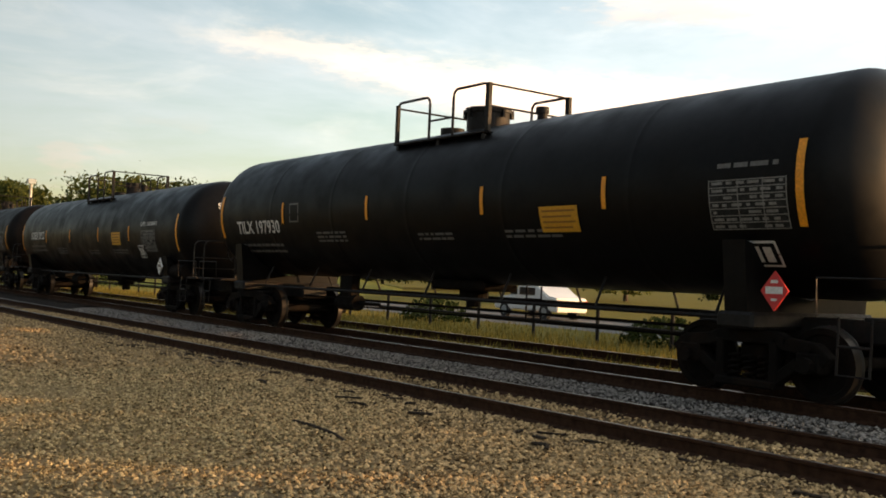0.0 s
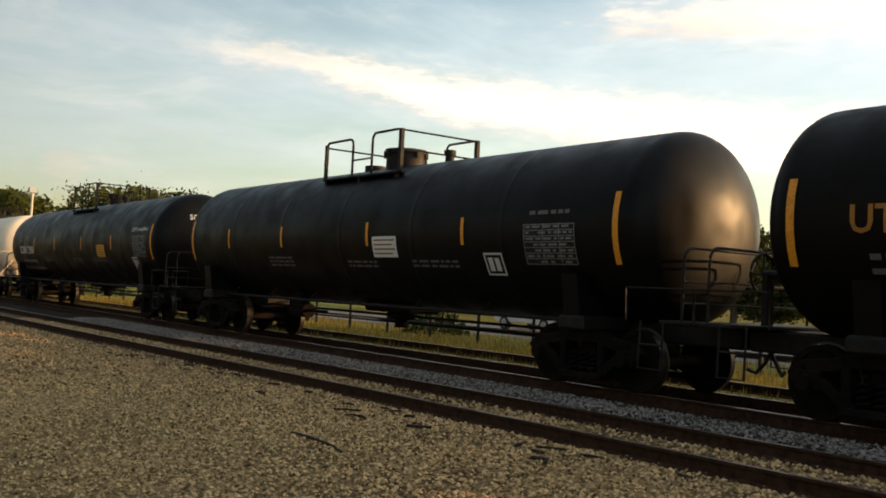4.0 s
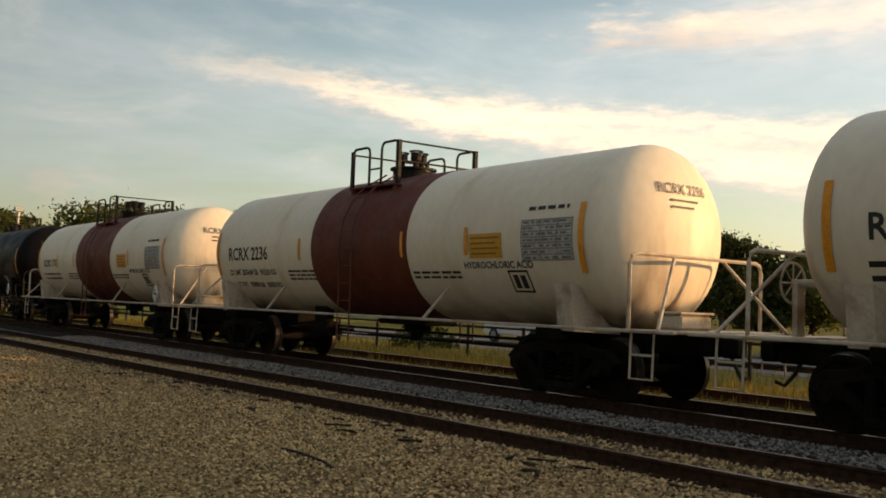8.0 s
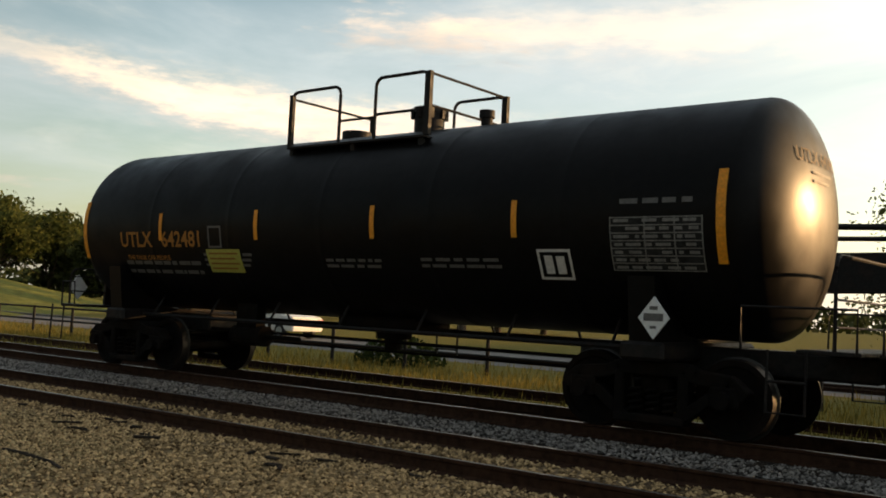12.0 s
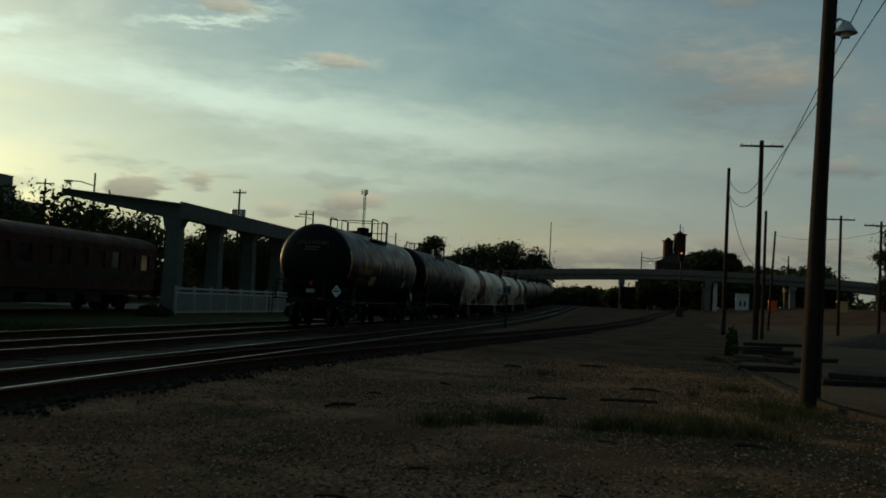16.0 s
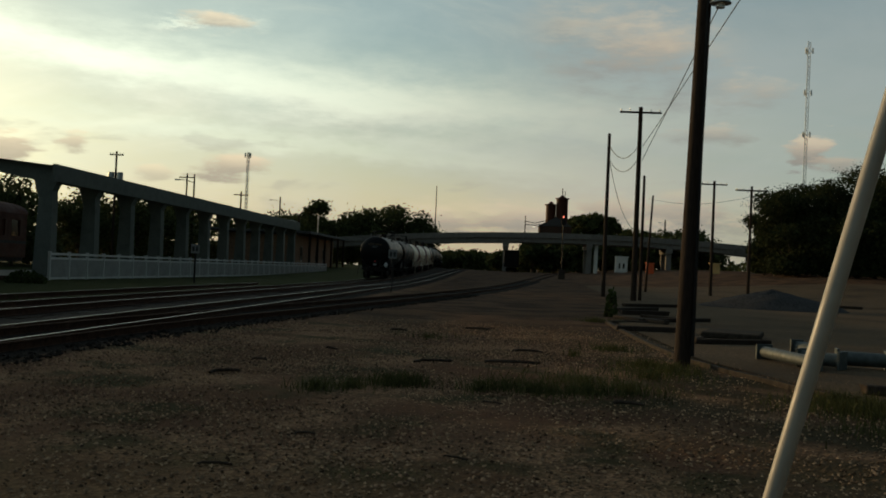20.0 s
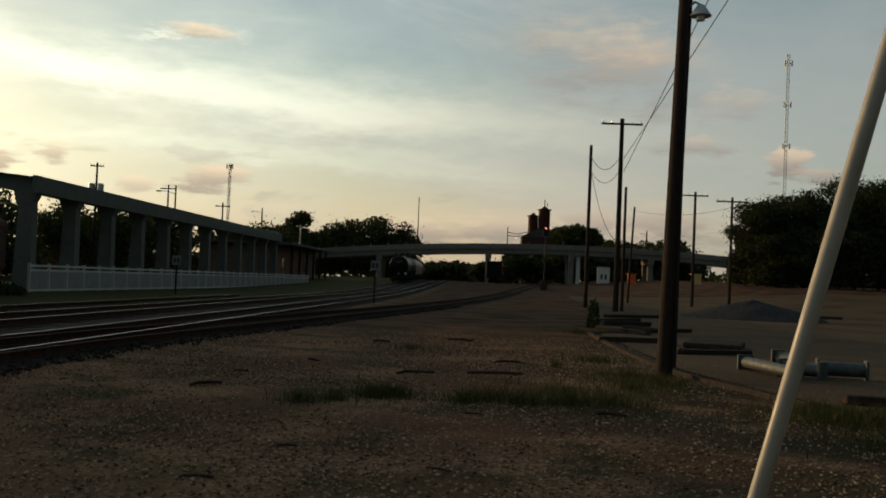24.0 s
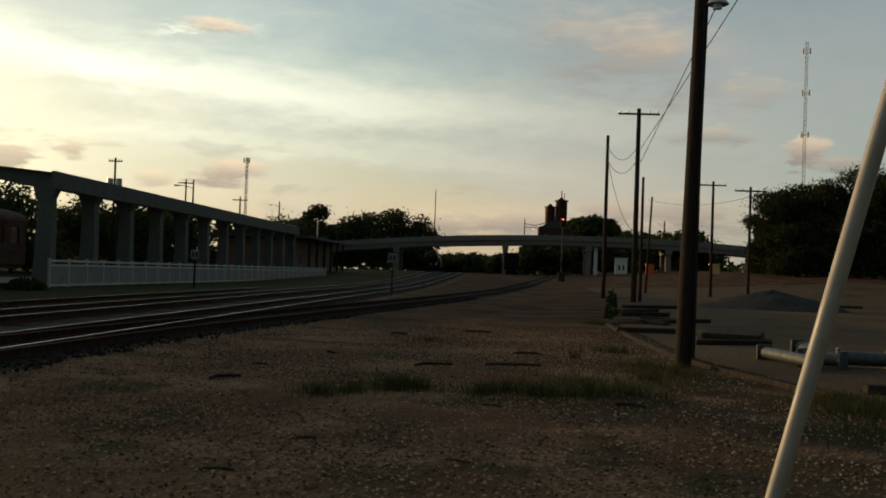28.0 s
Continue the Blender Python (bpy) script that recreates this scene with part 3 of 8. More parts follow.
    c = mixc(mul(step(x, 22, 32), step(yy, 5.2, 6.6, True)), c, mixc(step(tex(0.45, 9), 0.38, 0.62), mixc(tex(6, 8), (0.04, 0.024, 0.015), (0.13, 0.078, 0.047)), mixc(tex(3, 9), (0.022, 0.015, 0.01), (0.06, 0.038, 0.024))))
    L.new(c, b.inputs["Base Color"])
    bn = N.new("ShaderNodeBump")
    bn.inputs["Strength"].default_value, bn.inputs["Distance"].default_value = 0.9, 0.025
    L.new(v.outputs["Distance"], bn.inputs["Height"])
    L.new(bn.outputs[0], b.inputs["Normal"])
    return m


GROUND = ground_material()

# ---- mesh helpers ----


def mesh_of(bm, name, mat, smooth_angle=None):
    me = bpy.data.meshes.new(name)
    if smooth_angle:
        for f in bm.faces:
            f.smooth = True
        for e in bm.edges:
            if len(e.link_faces) == 2 and e.calc_face_angle(0) > radians(smooth_angle):
                e.smooth = False
    bm.to_mesh(me)
    bm.free()
    if mat:
        me.materials.append(mat)
    return me


def thing(name, at=(0, 0, 0), label="", category="", group="", turn=0.0):
    ob = new(name)
    ob.empty_display_size = 0.3
    ob.matrix_world = pose(*at, 0, 0, turn)
    return tagged(ob, label, category, group)


def part(name, bm, mat, parent, label="", smooth=None, at=None):
    ob = new(name, mesh_of(bm, name, mat, smooth))
    ob.parent = parent
    if at:
        ob.location = at
    return tagged(ob, label)


def piece(name, me, parent, m=None):
    ob = new(name, me)
    ob.parent = parent
    if m is not None:
        ob.matrix_basis = m
    return ob


def solo(name, bm, mat, label, category="", group="", kind="", smooth=None, at=None):
    ob = new(name, mesh_of(bm, name, mat, smooth))
    if at:
        ob.location = at
    return tagged(ob, label, category, group, kind)


def B():
    return bmesh.new()


def box(bm, x0, x1, y0, y1, z0, z1, bevel=0.0, m=None):
    c = Matrix.Translation(((x0 + x1) / 2, (y0 + y1) / 2, (z0 + z1) / 2)) @ Matrix.Diagonal((x1 - x0, y1 - y0, z1 - z0, 1))
    r = bmesh.ops.create_cube(bm, size=1.0, matrix=(m @ c) if m else c)
    if bevel:
        es = list({e for v in r["verts"] for e in v.link_edges})
        bmesh.ops.bevel(bm, geom=es, offset=bevel, segments=1, affect="EDGES")
    return bm


def rod(bm, a, b, r, seg=8, r2=None):
    a, b = Vector(a), Vector(b)
    d = b - a
    m = Matrix.Translation((a + b) / 2) @ d.to_track_quat("Z", "Y").to_matrix().to_4x4()
    bmesh.ops.create_cone(bm, cap_ends=True, segments=seg, radius1=r, radius2=r if r2 is None else r2, depth=d.length, matrix=m)
    return bm


def pipe(bm, pts, r, seg=6):
    """A round bar swept along points."""
    P = [Vector(p) for p in pts]
    rings = []
    for i, p in enumerate(P):
        t = (P[min(i + 1, len(P) - 1)] - P[max(i - 1, 0)]).normalized()
        u = t.cross(Vector((0, 0, 1)))
        if u.length < 0.05:
            u = t.cross(Vector((0, 1, 0)))
        u.normalize()
        w = t.cross(u)
        rings.append([bm.verts.new(p + r * (math.cos(k * math.tau / seg) * u + math.sin(k * math.tau / seg) * w)) for k in range(seg)])
    for a, b in zip(rings, rings[1:]):
        for k in range(seg):
            bm.faces.new((a[k], a[(k + 1) % seg], b[(k + 1) % seg], b[k]))
    for cap in (rings[0][::-1], rings[-1]):
        bm.faces.new(cap)
    return bm


def arch(x0, x1, y, z0, z1, r=0.18, n=5):
    """A bent handrail standing on two feet in the plane y."""
    pts = [(x0, y, z0), (x0, y, z1 - r)]
    for k in range(1, n):
        a = k / n * math.pi / 2
        pts.append((x0 + r - r * math.cos(a), y, z1 - r + r * math.sin(a)))
    pts += [(x0 + r, y, z1), (x1 - r, y, z1)]
    for k in range(1, n):
        a = k / n * math.pi / 2
        pts.append((x1 - r + r * math.sin(a), y, z1 - r + r * math.cos(a)))
    pts += [(x1, y, z1 - r), (x1, y, z0)]
    return pts


def lathe_x(bm, prof, cy, cz, seg=48):
    """A body turned round an axis along X; prof: (x, radius)."""
    rings = []
    for x, r in prof:
        if r < 1e-4:
            rings.append([bm.verts.new((x, cy, cz))])
        else:
            rings.append([bm.verts.new((x, cy + r * math.sin(k * math.tau / seg), cz + r * math.cos(k * math.tau / seg))) for k in range(seg)])
    for a, b in zip(rings, rings[1:]):
        for k in range(seg):
            k2 = (k + 1) % seg
            q = [a[k % len(a)], b[k % len(b)], b[k2 % len(b)], a[k2 % len(a)]]
            q = list(dict.fromkeys(q))
            if len(q) > 2:
                bm.faces.new(q)
    bmesh.ops.recalc_face_normals(bm, faces=bm.faces)
    return bm


def sweep_section(bm, path, section):
    """Sweep a closed (across, up) section along a path on the ground; across is to the right of travel."""
    P = [Vector(p) for p in path]
    rings = []
    for i, p in enumerate(P):
        t = P[min(i + 1, len(P) - 1)] - P[max(i - 1, 0)]
        t.z = 0
        t.normalize()
        n = Vector((t.y, -t.x, 0))
        rings.append([bm.verts.new(p + n * a + Vector((0, 0, h))) for a, h in section])
    k = len(section)
    for a, b in zip(rings, rings[1:]):
        for j in range(k):
            bm.faces.new((a[j], b[j], b[(j + 1) % k], a[(j + 1) % k]))
    bm.faces.new(rings[0])
    bm.faces.new(rings[-1][::-1])
    bmesh.ops.recalc_face_normals(bm, faces=bm.faces)
    return bm


TEXT_CACHE = {}


def text_mesh(words, size, align="CENTER"):
    cu = bpy.data.curves.new("lettering", "FONT")
    cu.body, cu.size, cu.align_x, cu.resolution_u, cu.offset = words, size, align, 2, size * 0.018
    ob = bpy.data.objects.new("lettering", cu)
    scene.collection.objects.link(ob)
    me = bpy.data.meshes.new_from_object(ob.evaluated_get(bpy.context.evaluated_depsgraph_get()))
    bpy.data.objects.remove(ob)
    bm = bmesh.new()
    bm.from_mesh(me)
    bpy.data.meshes.remove(me)
    return bm


def text_words(words, size):
    """The meshes of the single words of a line, each where it stands in the centred line."""
    bm = text_mesh(words, size)
    spans = sorted((min(v.co.x for v in f.verts), max(v.co.x for v in f.verts)) for f in bm.faces)
    cuts, end = [], spans[0][1]
    for a, b in spans[1:]:
        if a - end > size * 0.2:
            cuts.append((a + end) / 2)
        end = max(end, b)
    edges = [spans[0][0] - 1] + cuts + [end + 1]
    out = []
    for lo, hi in zip(edges, edges[1:]):
        w = bm.copy()
        bmesh.ops.delete(w, geom=[v for v in w.verts if not lo < v.co.x < hi], context="VERTS")
        out.append(w)
    bm.free()
    return out


def scatter_mesh(name, verts, faces, mat):
    me = bpy.data.meshes.new(name)
    me.from_pydata(verts, [], faces)
    me.materials.append(mat)
    return me


def stones_mesh(name, pts, sizes, mat, rng):
    """Loose stones as squashed, irregular six-cornered lumps."""
    n = len(pts)
    unit = np.array([(1, 0, 0), (-1, 0, 0), (0, 1, 0), (0, -1, 0), (0, 0, 1), (0, 0, -0.6)], float)
    tri = np.array([(0, 2, 4), (2, 1, 4), (1, 3, 4), (3, 0, 4), (2, 0, 5), (1, 2, 5), (3, 1, 5), (0, 3, 5)])
    s = rng.uniform(0.55, 1.25, (n, 6, 1)) * sizes[:, None, None]
    v = unit[None] * s
    v[:, :, 2] *= 0.75
    a = rng.uniform(0, math.tau, n)
    c, d = np.cos(a)[:, None], np.sin(a)[:, None]
    x, y = v[:, :, 0] * c - v[:, :, 1] * d, v[:, :, 0] * d + v[:, :, 1] * c
    v[:, :, 0], v[:, :, 1] = x, y
    v[:, :, 2] += v[:, :, 0] * rng.uniform(-0.5, 0.5, (n, 1))
    v += pts[:, None, :]
    f = (tri[None] + (np.arange(n) * 6)[:, None, None]).reshape(-1, 3)
    return scatter_mesh(name, v.reshape(-1, 3).tolist(), f.tolist(), mat)


def blades_mesh(name, pts, height, width, mat, rng, lean=0.5):
    n = len(pts)
    a = rng.uniform(0, math.tau, n)
    h = height * rng.uniform(0.45, 1.25, n)
    u = np.stack([np.cos(a), np.sin(a), np.zeros(n)], -1) * (width * rng.uniform(0.6, 1.4, n))[:, None]
    b = rng.uniform(0, math.tau, n)
    l = np.stack([np.cos(b), np.sin(b), np.zeros(n)], -1) * (h * lean * rng.uniform(0, 1, n))[:, None]
    up = np.array([0, 0, 1.0])
    v = np.stack([pts - u, pts + u, pts + l * 0.4 + up * (h * 0.6)[:, None] + u * 0.6, pts + l * 0.4 + up * (h * 0.6)[:, None] - u * 0.6, pts + l + up * h[:, None]], 1)
    k = (np.arange(n) * 5)[:, None]
    f = (np.hstack([k, k + 1, k + 2, k + 3])).tolist() + (np.hstack([k + 3, k + 2, k + 4])).tolist()
    return scatter_mesh(name, v.reshape(-1, 3).tolist(), f, mat)


def leaves_mesh(name, pts, size, mat, rng):
    n = len(pts)
    nrm = rng.normal(size=(n, 3))
    nrm[:, 2] += 0.4
    nrm /= np.linalg.norm(nrm, axis=1)[:, None]
    t = rng.normal(size=(n, 3))
    u = np.cross(nrm, t)
    u /= np.linalg.norm(u, axis=1)[:, None]
    w = np.cross(nrm, u)
    s = (size * rng.uniform(0.6, 1.4, n))[:, None]
    v = np.stack([pts - u * s, pts + w * s * 0.55 + nrm * s * 0.12, pts + u * s, pts - w * s * 0.55 - nrm * s * 0.12], 1)
    k = (np.arange(n) * 4)[:, None]
    return scatter_mesh(name, v.reshape(-1, 3).tolist(), np.hstack([k, k + 1, k + 2, k + 3]).tolist(), mat)


def tree(at, height, spread, seed, leaf=None, leaves=2600, size=0.28, low=0.3, label="broad leafy tree with dark foliage", group="", trunk=0.22, dense=0.4, fat=1.0):
    leaves, size = int(leaves * 2.2), size * 0.62
    rng = np.random.default_rng(seed)
    t = thing("tree", at, label, "tree", group)
    bm = B()
    trunk_top = height * (low + 0.25)
    lean = rng.uniform(-0.3, 0.3, 2)
    rod(bm, (0, 0, -0.2), (lean[0], lean[1], trunk_top), trunk, 8, trunk * 0.55)
    clumps = []
    for k in range(13):
        a = k * 2.4 + rng.uniform(-0.4, 0.4)
        z = height * rng.uniform(low + 0.08, 0.86)
        r = spread * rng.uniform(0.25, 0.95) * math.sqrt(max(0.12, 1 - ((z / height - 0.55) / 0.5) ** 2))
        tip = Vector((math.cos(a) * r, math.sin(a) * r, z))
        z0 = height * rng.uniform(low * 0.8, low + 0.2)
        rod(bm, (lean[0] * 0.7, lean[1] * 0.7, z0), tip, trunk * 0.38, 5, trunk * 0.12)
        clumps.append((tip, fat * spread * rng.uniform(0.28, 0.5)))
    clumps += [(Vector((lean[0], lean[1], height * 0.84)), spread * 0.4), (Vector((0, 0, height * 0.62)), spread * 0.55)]
    part("trunk", bm, BARK, t, smooth=50)
    pts = []
    tot = sum(r * r for _, r in clumps)
    for c, r in clumps:
        n = int(leaves * r * r / tot)
        d = rng.normal(size=(n, 3))
        d /= np.linalg.norm(d, axis=1)[:, None]
        # sub-clumps make the outline uneven
        lump = 1 + 0.28 * np.sin(d[:, 0] * 5 + r * 9) * np.cos(d[:, 1] * 6 + r * 4) + 0.2 * np.sin(d[:, 2] * 9 + r)
        rad = r * lump * rng.uniform(0.55, 1.08, n)
        p = np.array(c) + d * rad[:, None] * np.array([1.1, 1.1, 0.8])
        big = np.ones(n)
        inner = rng.uniform(0, 1, n) < dense
        p[inner] = np.array(c) + d[inner] * (r * 0.85 * rng.uniform(0.0, 1.0, inner.sum()) ** 0.5)[:, None] * np.array([1.1, 1.1, 0.8])
        big[inner] = 1.8
        pts.append(np.hstack([p, big[:, None]]))
    p = np.concatenate(pts)
    p = p[p[:, 2] > height * low * 0.75]
    crown = new("crown", leaves_mesh("crown", p[:, :3], size * p[:, 3], leaf or LEAF, rng))
    crown.parent = t
    return t

# ---- the train ----
RAIL_Z = 0.25
MAIN_Y = 11.55


def main_y(x):
    """The main line runs straight and bends slightly away past the yard."""
    return MAIN_Y + 2.6 * (max(0.0, x - 60) / 140) ** 2


def ease(v):
    v = max(0.0, min(1.0, v))
    return v * v * (3 - 2 * v)


def rise(x, y=0.0):
    """The land climbs gently towards the bridge, and more at the wood beside the yard."""
    return 1.6 * ease((x - 75) / 155) + 2.2 * ease((x - 78) / 60) * ease((-y - 12) / 34)


SPEED = 13.8
WHEEL_R = 0.457
CAR_ROWS = []          # (thing, x at the start)


def wrap_on_tank(bm, x, z, radius, cz, side=-1, out=0.006):
    """Lay flat lettering (u along the car, v up) on the tank's near side, centred at x and height z."""
    a0 = math.asin(max(-1, min(1, (z - cz) / radius)))
    for v in bm.verts:
        u, w = v.co.x, v.co.y
        a = a0 + w / radius
        r = radius + out
        v.co = Vector((x + u, side * r * math.cos(a), cz + r * math.sin(a)))
    return bm


def flat_rect(bm, u0, u1, v0, v1, nv=1):
    for k in range(nv):
        a, b = v0 + (v1 - v0) * k / nv, v0 + (v1 - v0) * (k + 1) / nv
        q = [bm.verts.new((u, v, 0)) for u, v in ((u0, a), (u1, a), (u1, b), (u0, b))]
        bm.faces.new(q)
    return bm


def side_frame_bm(y):
    """A cast truck side frame: arched top member, sloping tension member, journal boxes."""
    bm = B()
    top = [(-1.12, 0.52), (-0.95, 0.66), (-0.55, 0.7), (-0.42, 0.76), (0.42, 0.76), (0.55, 0.7), (0.95, 0.66), (1.12, 0.52)]
    for (a, b), (c, d) in zip(top, top[1:]):
        m = math.atan2(d - b, c - a)
        box(bm, -0.02, math.hypot(c - a, d - b) + 0.02, y - 0.09, y + 0.09, -0.09, 0.07, 0.015, Matrix.Translation((a, 0, b)) @ Matrix.Rotation(-m, 4, "Y"))
    for s in (-1, 1):
        box(bm, s * 0.89 - 0.17, s * 0.89 + 0.17, y - 0.11, y + 0.11, 0.36, 0.62, 0.03)
        rod(bm, (s * 0.89, y - 0.2, 0.46), (s * 0.89, y + 0.1, 0.46), 0.1, 10)
        a, b = Vector((s * 0.74, 0, 0.48)), Vector((s * 0.36, 0, 0.2))
        m = math.atan2(b.z - a.z, b.x - a.x)
        box(bm, 0, (b - a).length + 0.06, y - 0.08, y + 0.08, -0.07, 0.07, 0.015, Matrix.Translation(a) @ Matrix.Rotation(-m, 4, "Y"))
        box(bm, s * 0.4 - 0.06, s * 0.4 + 0.06, y - 0.1, y + 0.1, 0.18, 0.72, 0.02)
    box(bm, -0.44, 0.44, y - 0.14, y + 0.14, 0.12, 0.22, 0.02)
    return bm


def spring_bm(x, y):
    bm = B()
    pipe(bm, [(x + 0.075 * math.cos(k * 0.9), y + 0.075 * math.sin(k * 0.9), 0.22 + 0.3 * k / 28) for k in range(29)], 0.02, 4)
    return bm


def wheelset_parts(name, parent, x):
    """Axle with two wheels, its own origin in the axle's middle."""
    bm = B()
    rod(bm, (0, -1.0, 0), (0, 1.0, 0), 0.085, 10)
    ws = part(name, bm, TRUCK, parent, "greasy steel axle", 40, (x, 0, WHEEL_R))
    prof = [(-0.07, 0.0), (-0.07, 0.12), (-0.02, 0.14), (-0.03, 0.36), (-0.062, 0.38), (-0.062, 0.45), (0.055, 0.462), (0.066, 0.485), (0.075, 0.485), (0.078, 0.36), (0.03, 0.33), (0.02, 0.15), (0.05, 0.12), (0.05, 0.0)]
    for s in (-1, 1):
        bm = B()
        lathe_x(bm, [(-a if s > 0 else a, r) for a, r in prof], 0, 0, 36)
        for v in bm.verts:
            a, b = v.co.x, v.co.y
            v.co.x, v.co.y = -b, a + s * 0.755
        bmesh.ops.recalc_face_normals(bm, faces=bm.faces)
        w = part("wheel", bm, TRUCK, ws, smooth=35)
        w.data.materials.append(TREAD)
        for f in w.data.polygons:
            rr = [math.hypot(w.data.vertices[i].co.x, w.data.vertices[i].co.z) for i in f.vertices]
            if min(rr) > 0.44:
                f.material_index = 1
    return ws


def truck(parent, x):
    bm = B()
    box(bm, -0.2, 0.2, -0.95, 0.95, 0.42, 0.68, 0.04)
    rod(bm, (0, 0, 0.6), (0, 0, 0.82), 0.22, 16)
    for s in (-1, 1):
        box(bm, s * 0.42 - 0.05, s * 0.42 + 0.05, -0.8, 0.8, 0.3, 0.42, 0.02)
    t = part("truck", bm, TRUCK, parent, "greasy cast steel four-wheel truck", at=(x, 0, 0))
    for y in (-1.0, 1.0):
        part("side_frame", side_frame_bm(y), TRUCK, t)
        for x in (-0.22, 0.0, 0.22):
            part("spring", spring_bm(x, y), TRUCK, t)
    for s in (-0.89, 0.89):
        wheelset_parts("wheelset", t, s)
    return t


def handrail(bm, pts, r=0.022):
    return pipe(bm, pts, r, 6)


def slice_rows(bm, lo, hi, step):
    """Cut flat lettering into low rows so that it can follow a curved shell."""
    v = lo
    while v < hi:
        bmesh.ops.bisect_plane(bm, geom=bm.verts[:] + bm.edges[:] + bm.faces[:], plane_co=(0, v, 0), plane_no=(0, 1, 0))
        v += step
    return bm


def stencil(parent, words, x, z, size, mat, R, cz, label, name="lettering"):
    for bm in text_words(words, size):
        slice_rows(bm, -size * 0.3, size * 0.9, 0.045)
        wrap_on_tank(bm, x, z, R, cz)
        part(name, bm, mat, parent, label)


def small_print(parent, x, z, w, lines, mat, R, cz, seed, label="rows of illegible small print", h=0.06, gap=0.12):
    """Unreadable small lettering as short bars."""
    rng = random.Random(seed)
    bm = B()
    for k in range(lines):
        u = -w / 2
        while u < w / 2 - 0.05:
            l = min(rng.uniform(0.08, 0.3), w / 2 - u)
            flat_rect(bm, u, u + l, -k * gap, -k * gap + h)
            u += l + rng.uniform(0.03, 0.07)
    wrap_on_tank(bm, x, z, R, cz)
    return tagged(part("small_print", bm, mat, parent, label), kind="stuff")


def data_panel(parent, x, z, w, h, R, cz, seed, back, ink, name="data_panel", label="grey table of illegible test data"):
    bm = B()
    flat_rect(bm, -w / 2, w / 2, -h / 2, h / 2, 6)
    p = part(name, wrap_on_tank(bm, x, z, R, cz, out=0.005), back, parent, label)
    rng = random.Random(seed)
    bm = B()
    n = 7
    for k in range(n + 1):
        v = -h / 2 + k * (h - 0.02) / n
        flat_rect(bm, -w / 2, w / 2, v, v + 0.014)
    for u in (-w / 2, -w * 0.12, w * 0.2, w / 2 - 0.016):
        flat_rect(bm, u, u + 0.016, -h / 2, h / 2, 4)
    for k in range(n):
        v = h / 2 - (k + 0.72) * h / n
        u = -w / 2 + 0.05
        while u < w / 2 - 0.1:
            l = min(rng.uniform(0.05, 0.2), w / 2 - 0.05 - u)
            if rng.random() < 0.85:
                flat_rect(bm, u, u + l, v, v + h / n * 0.4)
            u += l + rng.uniform(0.03, 0.08)
    tagged(part("table_print", wrap_on_tank(bm, x, z, R, cz, out=0.008), ink, p), kind="stuff")
    return p


def outline_box(parent, x, z, w, h, R, cz, mat, name="stencil_box", t=0.035, filled=True, label="outlined stencil box"):
    bm = B()
    for u0, u1, v0, v1 in ((-w / 2, w / 2, h / 2 - t, h / 2), (-w / 2, w / 2, -h / 2, -h / 2 + t), (-w / 2, -w / 2 + t, -h / 2 + t, h / 2 - t), (w / 2 - t, w / 2, -h / 2 + t, h / 2 - t)):
        flat_rect(bm, u0, u1, v0, v1)
    if filled:
        flat_rect(bm, -w * 0.3, -w * 0.05, -h * 0.3, h * 0.3)
        flat_rect(bm, w * 0.05, w * 0.3, -h * 0.3, h * 0.28)
    return part(name, wrap_on_tank(bm, x, z, R, cz, out=0.009), mat, parent, label)


def placard(parent, x, y, z, mat, size=0.19, face=-1, ends=0):
    """A diamond hazard placard on its holder plate. ends: facing along the car instead of sideways."""
    d = B()
    ring = [(0, size * 1.25), (size, 0), (0, -size * 1.25), (-size, 0)]

    def put(u, v, o):
        return (x + o * ends, y + u, z + v) if ends else (x + u, y + o * face, z + v)
    f0 = [d.verts.new(put(u, v, 0.03)) for u, v in ring]
    f1 = [d.verts.new(put(u, v, 0.0)) for u, v in ring]
    d.faces.new(f0)
    d.faces.new(f1[::-1])
    for i in range(4):
        d.faces.new((f0[i], f1[i], f1[(i + 1) % 4], f0[(i + 1) % 4]))
    bmesh.ops.recalc_face_normals(d, faces=d.faces)
    p = part("placard", d, mat, parent, "red diamond hazard placard" if mat is PLACARD_RED else "white diamond hazard placard")
    bm = B()
    for v0, v1, w in ((0.09, 0.13, 0.05), (-0.035, 0.05, 0.12), (-0.12, -0.09, 0.04)):
        vs = [bm.verts.new(put(u, v, 0.034)) for u, v in ((-w, v0), (w, v0), (w, v1), (-w, v1))]
        bm.faces.new(vs)
    part("placard_print", bm, STENCIL_FADED if mat is not PLACARD_RED else STENCIL_W, p)
    return p


